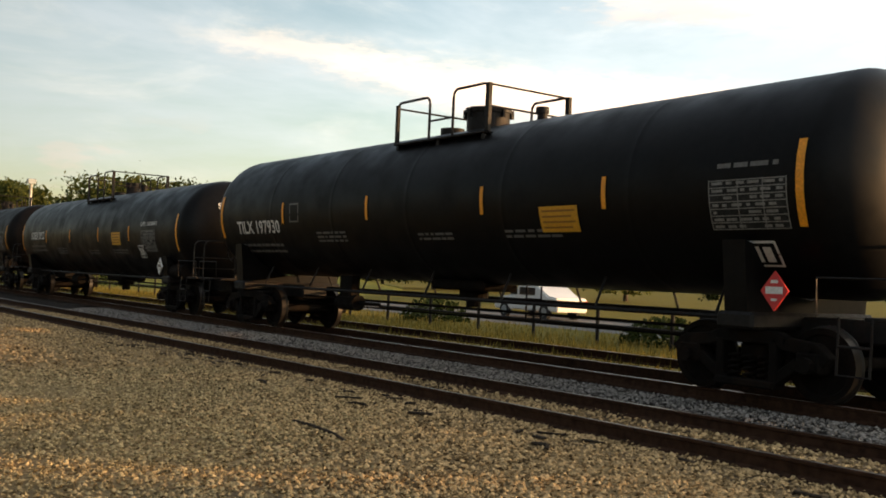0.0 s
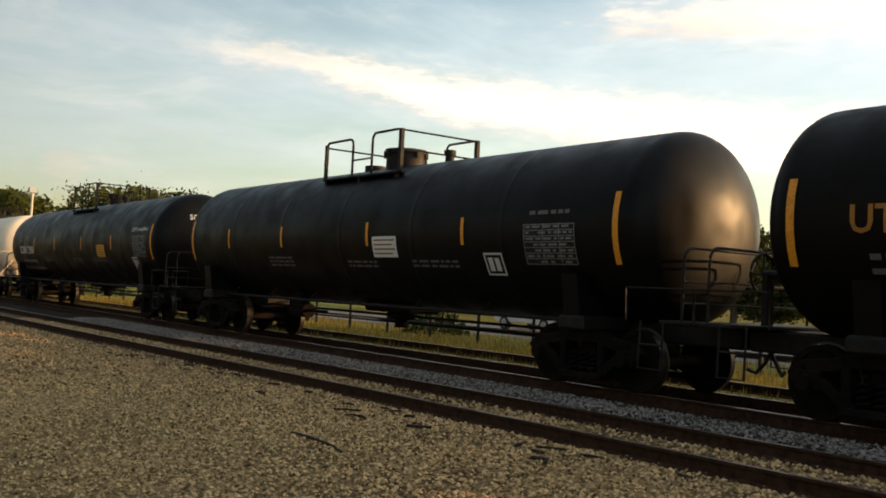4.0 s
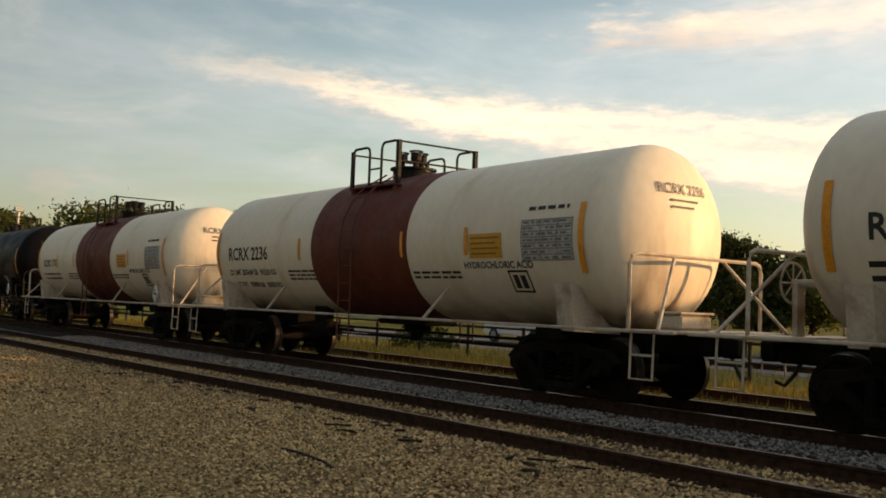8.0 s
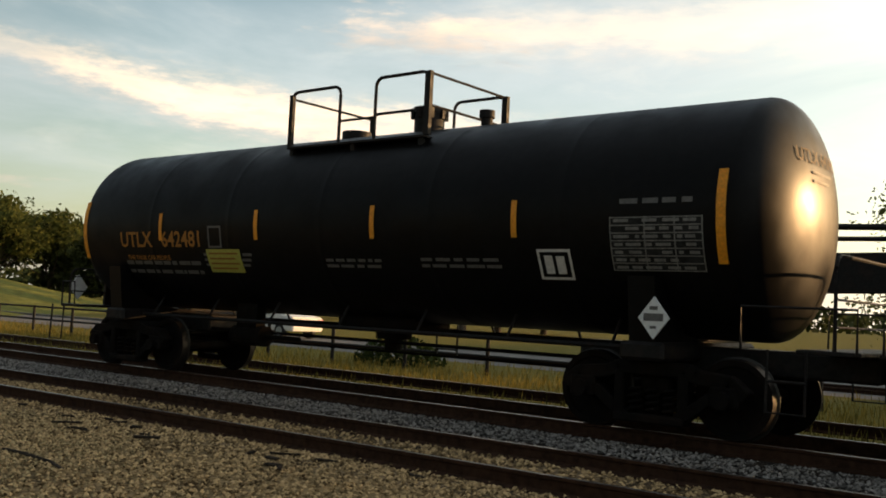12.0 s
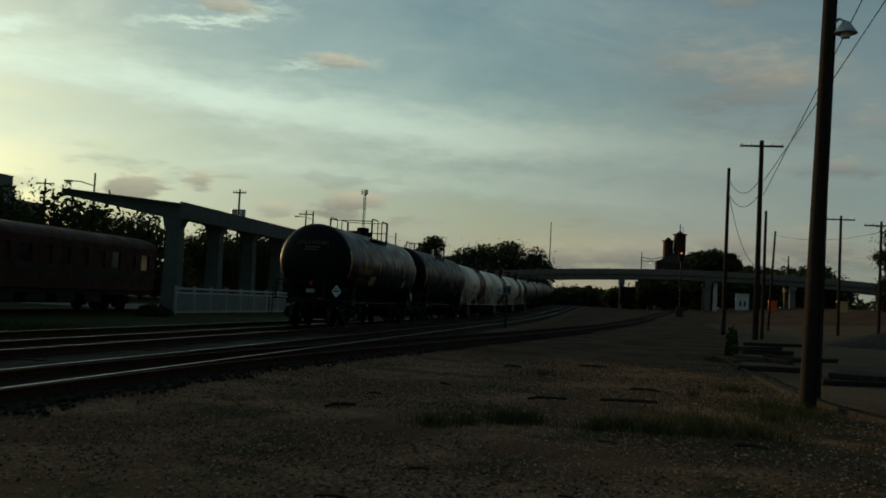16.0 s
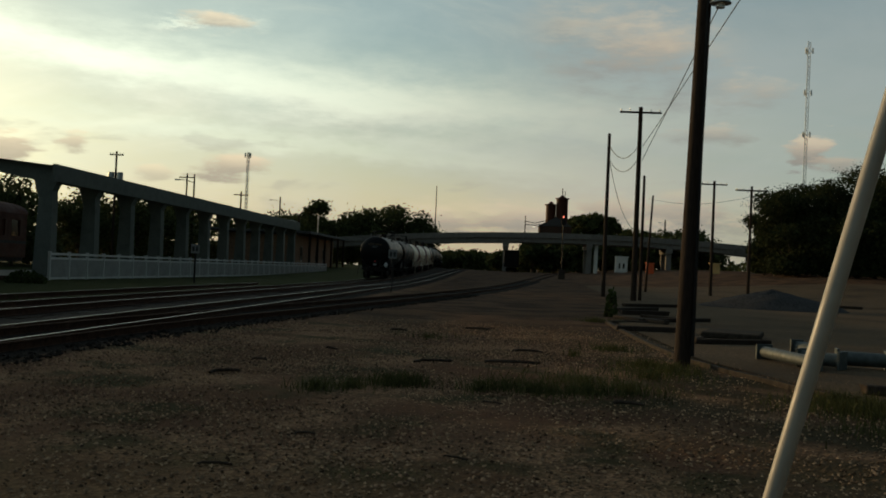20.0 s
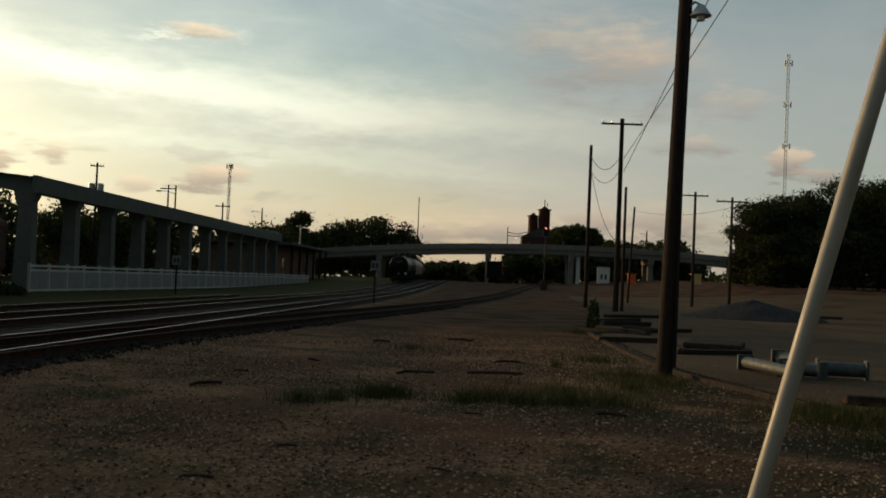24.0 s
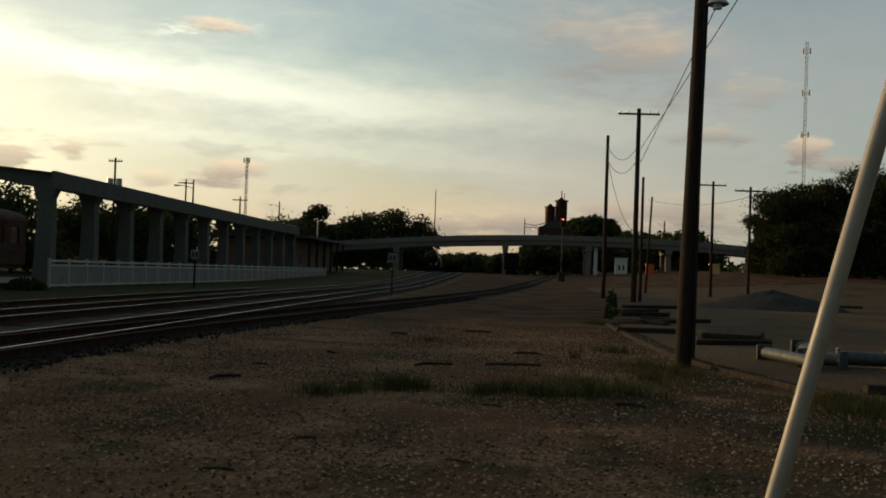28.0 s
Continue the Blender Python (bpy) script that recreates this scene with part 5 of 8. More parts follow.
def rail_bm(pts, head_z):
    sec = [(-0.07, -0.17), (0.07, -0.17), (0.07, -0.155), (0.012, -0.13), (0.012, -0.04), (0.036, -0.03), (0.036, -0.006), (0.026, 0.0), (-0.026, 0.0), (-0.036, -0.006), (-0.036, -0.03), (-0.012, -0.04), (-0.012, -0.13), (-0.07, -0.155)]
    bm = B()
    sweep_section(bm, [(x, y, head_z + rise(x, y)) for x, y in pts], sec)
    bm.normal_update()
    for f in bm.faces:
        if f.normal.z > 0.9 and f.calc_center_median().z > head_z + rise(f.calc_center_median().x, f.calc_center_median().y) - 0.012:
            f.material_index = 1
    return bm


def track(name, line, head_z, label, tie_from, tie_to, tie_step=0.53, shiny=True, tie_mesh=None, rails=(-0.7525, 0.7525), sink=None):
    t = thing(name, (0, 0, 0), label, "railway track")
    for o in rails:
        pts = []
        for i, (x, y) in enumerate(line):
            a, b = line[max(i - 1, 0)], line[min(i + 1, len(line) - 1)]
            d = math.hypot(b[0] - a[0], b[1] - a[1])
            pts.append((x - (b[1] - a[1]) / d * o, y + (b[0] - a[0]) / d * o))
        r = part("rail", rail_bm(pts, head_z), RAILSIDE, t, "steel rail with a worn bright head" if shiny else "rusty steel rail")
        r.data.materials.append(RAILTOP if shiny else RAILSIDE)
    xs, ys = [p[0] for p in line], [p[1] for p in line]
    rng = random.Random(len(line))
    x = tie_from
    n = 0
    while x < tie_to and n < 290:
        y = float(np.interp(x, xs, ys))
        g = math.degrees(math.atan2(float(np.interp(x + 1, xs, ys)) - y, 1.0))
        piece("tie", tie_mesh[n % len(tie_mesh)], t, pose(x + rng.uniform(-0.03, 0.03), y + rng.uniform(-0.05, 0.05), head_z + rise(x, y) - 0.17 + rng.uniform(-0.012, 0.004) - (sink(x) if sink else 0.0), rng.uniform(-0.6, 0.6), 0, g + rng.uniform(-1.5, 1.5)))
        x += tie_step
        n += 1
    return t


def tie_meshes():
    out = []
    for k in range(4):
        bm = B()
        box(bm, -0.115, 0.115, -1.3 - 0.03 * k, 1.3 + 0.02 * k, -0.17, 0.0, 0.014)
        rng = random.Random(k)
        for v in bm.verts:
            v.co += Vector((rng.uniform(-0.008, 0.008), rng.uniform(-0.02, 0.02), rng.uniform(-0.006, 0.006)))
        out.append(mesh_of(bm, "tie", TIE))
    return out


def loose_stones():
    rng = np.random.default_rng(5)

    def field(n, x0, x1, y0, y1, z, smin, smax, dens=None):
        p = np.stack([rng.uniform(x0, x1, n), rng.uniform(y0, y1, n), np.full(n, z)], -1)
        if dens:
            keep = np.array([dens(a, b) for a, b, _ in p]) > rng.uniform(0, 1, n)
            p = p[keep]
        return p, rng.uniform(smin, smax, len(p))
    # by the camera: coarse towards the siding, fine and dusty along the yard
    a, sa = field(72000, -14, 4, 0.6, 7.5, 0.006, 0.011, 0.032, lambda x, y: (0.85 + 0.35 * noise.noise((x * 0.6, y * 0.6, 0))) * max(0.0, min(1.0, (y + 0.42 * x + 0.6 + 1.3 * noise.noise((x * 0.4, y * 0.4, 1))) / 2.2)) * max(0.0, min(1.0, (3.6 - x + 1.6 * noise.noise((y * 0.5, 3, 1))) / 2.2)) * (y < float(np.interp(x, SX, SY)) - 0.85))
    h, sh = field(60000, -15, -1, 0.6, 6.8, 0.004, 0.009, 0.026, lambda x, y: (0.75 + 0.5 * noise.noise((x * 0.5, y * 0.5, 6))) * max(0.0, min(1.0, (2.6 - y - 0.42 * x - 1.3 * noise.noise((x * 0.4, y * 0.4, 1))) / 2.4)) * (y < float(np.interp(x, SX, SY)) - 0.85))
    tagged(new("dusty_gravel", stones_mesh("dusty_gravel", h, sh, STONE_DUSTY, rng)), "fine dusty gravel trodden into the yard", "gravel", kind="stuff")
    b, sb = field(16000, -34, -13, 0.5, 6.9, 0.006, 0.014, 0.034, lambda x, y: float(y < float(np.interp(x, SX, SY)) - 0.85))
    c, sc = field(74000, 1, 32, -6, 6.6, 0.002, 0.008, 0.024, lambda x, y: (0.7 + 1.2 * noise.noise((x * 0.3, y * 0.3, 3)) + 0.5 * noise.noise((x * 1.1, y * 1.1, 5))) * max(0.0, min(1.0, (2.4 + 0.5 * x - abs(y)) / 1.8)) * max(0.0, min(1.0, (31 - x) / 7)) * (1.15 - 0.022 * x))
    e, se = field(30000, -34, 3, 7.0, 9.1, 0.012, 0.014, 0.036, lambda x, y: 0.75 + 0.5 * noise.noise((x * 0.5, y, 2)))
    tagged(new("gravel_stones", stones_mesh("gravel_stones", np.concatenate([a, b, e]), np.concatenate([sa, sb, se]), STONE, rng)), "loose tan gravel stones on the yard", "gravel", kind="stuff")
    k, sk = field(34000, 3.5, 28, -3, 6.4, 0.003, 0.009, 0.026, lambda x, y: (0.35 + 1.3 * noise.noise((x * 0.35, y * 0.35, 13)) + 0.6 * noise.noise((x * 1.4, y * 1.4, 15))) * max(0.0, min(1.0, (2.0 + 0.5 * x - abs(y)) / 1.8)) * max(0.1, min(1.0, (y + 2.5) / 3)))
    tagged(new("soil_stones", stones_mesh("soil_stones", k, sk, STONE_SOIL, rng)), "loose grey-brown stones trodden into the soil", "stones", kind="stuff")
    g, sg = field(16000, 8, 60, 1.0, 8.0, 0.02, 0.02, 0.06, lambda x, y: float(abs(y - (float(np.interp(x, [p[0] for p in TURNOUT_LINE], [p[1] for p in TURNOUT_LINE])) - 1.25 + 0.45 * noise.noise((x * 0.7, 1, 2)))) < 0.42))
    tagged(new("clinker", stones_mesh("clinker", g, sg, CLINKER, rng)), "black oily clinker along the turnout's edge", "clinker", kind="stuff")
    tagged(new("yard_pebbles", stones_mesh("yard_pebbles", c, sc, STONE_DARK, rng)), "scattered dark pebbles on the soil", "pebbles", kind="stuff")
    d, sd_ = field(34000, -34, 18, 9.1, 10.65, 0.06, 0.016, 0.036, lambda x, y: 1.0 - 0.1 * max(0.0, x + 3))
    d[:, 2] = np.interp(d[:, 1], (9.4, 9.8, 10.6), (0.03, 0.078, 0.08))
    e, se = field(1800, 2, 8, 7.6, 8.8, 0.04, 0.014, 0.03)
    f, sf = field(7000, -34, 9, 10.95, 12.2, 0.08, 0.014, 0.03)
    tagged(new("ballast_stones", stones_mesh("ballast_stones", np.concatenate([d, e, f]), np.concatenate([sd_, se, sf]), STONE_GREY, rng)), "loose grey ballast stones beside the rails", "gravel", kind="stuff")


def grass_tufts():
    rng = np.random.default_rng(8)
    n = 42000
    p = np.stack([rng.uniform(-70, 30, n), 14.3 + rng.gamma(1.6, 2.2, n), np.zeros(n)], -1)
    p = p[p[:, 1] < 24]
    # sunlit look by colour: golden blades below x = -2, dark backlit ones above
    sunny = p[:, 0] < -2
    tagged(new("dry_grass", blades_mesh("dry_grass", p[sunny], 0.2, 0.011, GRASSGOLD, rng)), "rough grass beside the tracks with golden sunlight in its colour", "grass", kind="stuff")
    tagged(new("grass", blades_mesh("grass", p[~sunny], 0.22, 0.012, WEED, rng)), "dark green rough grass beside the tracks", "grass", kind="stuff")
    q = []
    for x, y, r, k in ((12.1, 2.2, 0.25, 150), (12.4, 1.8, 0.25, 120), (12.9, 1.35, 0.35, 420), (13.1, 1.1, 0.25, 200), (12.8, 0.2, 0.2, 120), (13.2, -0.1, 0.35, 220), (12.9, -0.6, 0.5, 360), (13.1, -1.2, 0.5, 340), (13.3, -1.8, 0.5, 260), (14.2, -1.2, 0.9, 300), (15.5, -2.4, 0.9, 300), (20.8, -2.4, 0.6, 260), (17.3, -2.6, 0.6, 320), (16.5, -2.9, 0.5, 320), (12.5, -4.3, 0.7, 360), (33.5, -3.2, 0.6, 320), (18.9, -1.45, 0.12, 60), (11.6, -5.2, 0.8, 700), (10.4, -4.6, 0.7, 700), (13.3, -4.5, 0.6, 600), (12.5, -4.9, 0.6, 600), (13.2, -5.3, 0.5, 260), (22, 1.5, 0.5, 80)):
        k = int(k * 1.3)
        a, d = rng.uniform(0, math.tau, k), r * 1.3 * np.abs(rng.normal(0, 0.6, k))
        q.append(np.stack([x + d * np.cos(a), y + d * np.sin(a), np.zeros(k)], -1))
    tagged(new("weeds", blades_mesh("weeds", np.concatenate(q), 0.17, 0.006, WEED_PALE, rng, 1.1)), "low green weeds in the gravel", "weeds", kind="stuff")


def build_train():
    def graffiti(car, half, R, cz):
        bm = B()
        rng = random.Random(4)
        for k in range(7):
            cx, cy, rx, ry = rng.uniform(-0.8, 0.8), rng.uniform(-0.1, 0.5), rng.uniform(0.15, 0.4), rng.uniform(0.12, 0.32)
            pts = [(cx + rx * math.cos(a) * (1 + 0.3 * math.sin(3 * a + k)), cy + ry * math.sin(a) * (1 + 0.25 * math.cos(2 * a + k))) for a in np.linspace(0, 5.4, 18)]
            for (a, b), (c, d) in zip(pts, pts[1:]):
                l = math.hypot(c - a, d - b) or 1
                nx, ny = -(d - b) / l * 0.014, (c - a) / l * 0.014
                bm.faces.new([bm.verts.new(v) for v in ((a - nx, b - ny, 0), (c - nx, d - ny, 0), (c + nx, d + ny, 0), (a + nx, b + ny, 0))])
        tagged(part("graffiti", wrap_on_tank(bm, -half + 1.75, cz + 0.05, R, cz, out=0.007), STENCIL_FADED, car, "pale scribbled graffiti"), kind="stuff")

    def acid(car, half, R, cz):
        stencil(car, "HYDROCHLORIC ACID", 4.35, cz - 0.52, 0.165, STENCIL_K, R, cz, "black stencilled commodity name")

    def class_box(car, half, R, cz):
        outline_box(car, -4.4, 2.62, 0.42, 0.42, R, cz, STENCIL_FADED, filled=False, label="faded outlined class box")

    def slogan(car, half, R, cz):
        outline_box(car, -2.42, 2.3, 0.34, 0.36, R, cz, STENCIL_FADED, filled=False, label="faded outlined class box")
        stencil(car, "THE TANK CAR PEOPLE", -4.3, 1.93, 0.115, STENCIL_Y, R, cz, "small yellow stencilled slogan")

    tank_car(-6.9, -23.4, extra=class_box, mark="TILX 197930", mark_x=-6.25, label="black tank car with white lettering and red placards", bars=(-4.92, -1.36, 2.26, 5.07), placards=PLACARD_RED, platform=(-1.15, 1.7), seed=1, mark_size=0.42, lift=0.28, placard_in=0.3, notice=(4.1, 2.28), data=(0.75, 2.42), box_at=(0.7, 1.78))
    tank_car(-26.47, -43.64, mark="SOEX 2922", mark_x=-6.2, label="black tank car with white lettering and white placards", bars=(-4.95, -1.75, 1.55, 4.63), placards=PLACARD_WHITE, platform=(-1.46, 1.3), seed=2, lift=-0.05, placard_in=1.15, dome="small", mark_size=0.41, notice=(3.4, 2.15), data=(2.24, 2.1), box_at=(3.0, 1.75), spec_text="DOT 111A100W-3")
    tank_car(-46.79, -62.23, mark="UTLX 645655", mark_x=-5.7, mark_mat=STENCIL_Y, paint=SOOT, label="sooty black tank car with faded yellow lettering", bars=(-5.4, -2.13, 1.63, 4.96), platform=(-1.17, 1.66), seed=3, dome="small", mark_size=0.44, notice=(2.5, 1.95), data=(1.1, 2.12), box_at=(2.2, 1.88))
    tank_car(-65.05, -80.5, label="dark grey-black tank car with small white stencils", bars=(-5.4, -2.56, 1.09, 4.16), platform=(-1.6, 1.36), seed=4, notice=(1.7, 2.1), notice_mat=PLACARD_WHITE, data=(1.4, 2.15), box_at=(2.8, 1.8))
    tank_car(-83.74, -100.75, mark="SCMX 2906", mark_x=-6.1, label="black tank car with graffiti scribble and white lettering", bars=(-4.92, -1.89, 1.53, 4.83), platform=(-1.42, 1.3), seed=5, extra=graffiti, dome="small", mark_size=0.44, mark_z=2.0, notice=(3.7, 2.08), data=(1.05, 2.25), box_at=(1.6, 1.7), spec_text="DOT 111A100W-3", weights=("LD LMT 185400 LB 84100 KG", "LT WT 77600 LB 35200 KG NEW 5-78"))
    tank_car(-104.34, -116.8, True, "RCRX 1985", -4.72, label="white tank car with a red-brown middle band", bars=(-2.45, 1.59, 3.26), platform=(-0.98, 0.72), seed=6, extra=acid, mark_size=0.42, notice=(3.95, 2.3), data=(0.75, 2.4), box_at=(1.5, 1.73))
    tank_car(-120.72, -133.34, True, "RCRX 2236", -4.7, label="white tank car with a red-brown middle band", bars=(-2.19, 1.7, 3.6), platform=(-0.9, 0.78), seed=7, extra=acid, mark_size=0.42, notice=(4.1, 2.3), data=(0.75, 2.4), box_at=(1.5, 1.73), weights=("LD LMT 205600 LB   93250 KG", "LT WT   57400 LB   26050 KG"))
    tank_car(-137.08, -149.72, True, "RCRX 1761", -4.75, label="dirty white tank car with a red-brown middle band", placards=PLACARD_WHITE, placard_in=0.35, bars=(-3.86, -1.95, 3.5), platform=(-1.1, 0.78), seed=8, extra=acid, mark_size=0.36, notice=(2.9, 2.3), data=(0.85, 2.4), box_at=(1.6, 1.73))
    tank_car(-153.18, -166.87, mark="UTLX 662093", mark_x=-5.0, mark_mat=STENCIL_YF, paint=SOOT, label="sooty black tank car with faded yellow lettering and white placards", bars=(-3.72, -1.65, 1.28, 3.6), placards=PLACARD_WHITE, platform=(-1.35, 1.0), seed=9, lift=0.14, placard_in=1.0, dome="small", mark_size=0.42, mark_z=2.05, notice=(1.85, 2.15), notice_mat=NOTICE_TAN, data=(1.0, 2.1), box_at=(2.2, 1.7), faded=True)
    tank_car(-169.96, -182.3, mark="UTLX|642481", mark_x=-3.95, mark_mat=STENCIL_Y, label="black rear tank car with yellow lettering and white placards", bars=(-3.86, -1.4, 1.06, 3.47), placards=PLACARD_WHITE, platform=(-1.28, 1.55), seed=10, lift=0.13, rear_placard=True, head=0.55, extra=slogan, dome="small", mark_size=0.37, mark_z=2.15, notice=(-2.25, 1.92), notice_mat=NOTICE_LIME, data=(0.78, 2.2), box_at=(2.15, 1.92))

# ---- poles, masts and the rest beyond the train ----


def utility_pole(x, y, height, r, label, arm=0.0, lean=(0, 0), arms=1, insul=True):
    p = thing("utility_pole", (x, y, 0), label, "utility pole", "wooden poles beside the yard")
    bm = B()
    rod(bm, (0, 0, -0.5), (lean[0], lean[1], height), r, 12, r * 0.7)
    part("pole", bm, WOODPOLE, p, smooth=40)
    if arm:
        for k in range(arms):
            z = height - 0.35 - 0.9 * k
            bm = B()
            box(bm, lean[0] - 0.06, lean[0] + 0.06, lean[1] - arm, lean[1] + arm, z - 0.06, z + 0.06, 0.01)
            part("crossarm", bm, WOODPOLE, p)
            for s in (-0.92, -0.5, 0.5, 0.92):
                bm = B()
                rod(bm, (lean[0], lean[1] + s * arm, z + 0.06), (lean[0], lean[1] + s * arm, z + 0.2), 0.04, 8)
                part("insulator", bm, GALV, p)
    return p


def cable(a, b, sag, r, label="slack black overhead cable between poles"):
    a, b = Vector(a), Vector(b)
    bm = B()
    pipe(bm, [a.lerp(b, k / 24) - Vector((0, 0, sag * 4 * (k / 24) * (1 - k / 24))) for k in range(25)], r, 5)
    return solo("cable", bm, WIRE, label, "cable", "overhead cables")


def lattice_mast(x, y, height, w, label, levels=(0.62, 0.79, 0.96)):
    t = thing("radio_mast", (x, y, 0), label, "radio mast")
    bm = B()
    c = [(w * math.cos(a), w * math.sin(a)) for a in (0.3, 0.3 + math.tau / 3, 0.3 + 2 * math.tau / 3)]
    for u, v in c:
        rod(bm, (u, v, 0), (u, v, height), w * 0.13, 5)
    n = int(height / (w * 2.6))
    for k in range(n):
        z0, z1 = height * k / n, height * (k + 1) / n
        for i in range(3):
            a, b = c[i], c[(i + 1) % 3]
            rod(bm, (*a, z0), (*b, z1), w * 0.08, 4)
            rod(bm, (*b, z0), (*a, z1), w * 0.08, 4)
    part("lattice", bm, GALV, t)
    for z in levels:
        for a in range(3):
            bm = B()
            u = a * math.tau / 3
            box(bm, w * 2.2 * math.cos(u) - w * 0.35, w * 2.2 * math.cos(u) + w * 0.35, w * 2.2 * math.sin(u) - w * 0.35, w * 2.2 * math.sin(u) + w * 0.35, height * z - w * 1.6, height * z + w * 1.6)
            rod(bm, (0, 0, height * z), (w * 2.2 * math.cos(u), w * 2.2 * math.sin(u), height * z), w * 0.12, 4)
            part("antenna_panel", bm, GALV, t)
    return t


def az_point(az, dist):
    """A place by its bearing from the camera, degrees from +Y towards +X."""
    return (math.sin(radians(az)) * dist, math.cos(radians(az)) * dist)



def window(parent, x0, x1, y, z0, z1, depth=0.12, mullions=1, transom=0.0, frame_mat=None, name="window"):
    """A window in a wall that faces -Y at y: frame, bars and a recessed pane."""
    t = 0.07
    bm = B()
    for a, b, c, d in ((x0, x1, z1 - t, z1), (x0, x1, z0, z0 + t), (x0, x0 + t, z0 + t, z1 - t), (x1 - t, x1, z0 + t, z1 - t)):
        box(bm, a, b, y - 0.04, y + 0.06, c, d)
    for k in range(mullions):
        x = x0 + (x1 - x0) * (k + 1) / (mullions + 1)
        box(bm, x - 0.03, x + 0.03, y - 0.02, y + 0.05, z0 + t, z1 - t)
    if transom:
        box(bm, x0 + t, x1 - t, y - 0.03, y + 0.05, z1 - transom - 0.03, z1 - transom + 0.03)
    w = part(name, bm, frame_mat or FRAMEPAINT, parent, "window in a painted frame")
    bm = B()
    box(bm, x0 + t, x1 - t, y + 0.01, y + 0.03, z0 + t, z1 - t)
    part("pane", bm, DARKGLASS, w)
    bm = B()
    box(bm, x0 - 0.08, x1 + 0.08, y - 0.1, y + 0.03, z0 - 0.08, z0)
    part("sill", bm, frame_mat or FRAMEPAINT, w)
    return w


def wall_with_holes(bm, x0, x1, z0, z1, y0, y1, holes):
    """A wall slab from y0 to y1 with rectangular openings (xa, xb, za, zb) through it."""
    xs = sorted({x0, x1, *[h[0] for h in holes], *[h[1] for h in holes]})
    for a, b in zip(xs, xs[1:]):
        cuts = sorted((h[2], h[3]) for h in holes if h[0] <= a + 1e-6 and h[1] >= b - 1e-6)
        z = z0
        for c, d in cuts:
            if c > z + 1e-4:
                box(bm, a, b, y0, y1, z, c)
            z = max(z, d)
        if z < z1 - 1e-4:
            box(bm, a, b, y0, y1, z, z1)
    bmesh.ops.remove_doubles(bm, verts=bm.verts, dist=1e-4)
    return bm


def hollow_building(name, label, x0, x1, y0, y1, h, mat, holes, side_mat=None, parapet=0.35, cap=None):
    """Front wall with openings, back and side walls, a roof set below the parapet and a dark floor behind the openings."""
    b = thing(name, ((x0 + x1) / 2, (y0 + y1) / 2, 0), label, "building")
    ox, oy = (x0 + x1) / 2, (y0 + y1) / 2
    x0, x1, y0, y1 = x0 - ox, x1 - ox, y0 - oy, y1 - oy
    holes = [(a - ox, c - ox, d, e) for a, c, d, e in holes]
    bm = B()
    wall_with_holes(bm, x0, x1, 0, h, y0, y0 + 0.35, holes)
    part("front_wall", bm, mat, b)
    for xa, xb in ((x0, x0 + 0.3), (x1 - 0.3, x1)):
        bm = B()
        box(bm, xa, xb, y0 + 0.35, y1, 0, h - 0.02)
        part("side_wall", bm, side_mat or mat, b)
    bm = B()
    box(bm, x0 + 0.3, x1 - 0.3, y1 - 0.3, y1, 0, h - 0.3)
    part("back_wall", bm, side_mat or mat, b)
    bm = B()
    box(bm, x0 + 0.3, x1 - 0.3, y0 + 0.35, y1 - 0.3, h - parapet - 0.2, h - parapet)
    part("roof", bm, ROOF, b)
    bm = B()
    box(bm, x0 - 0.06, x1 + 0.06, y0 - 0.06, y0 + 0.42, h, h + 0.12, 0.01)
    part("coping", bm, cap or CONCRETE, b)
    return b, ox, oy


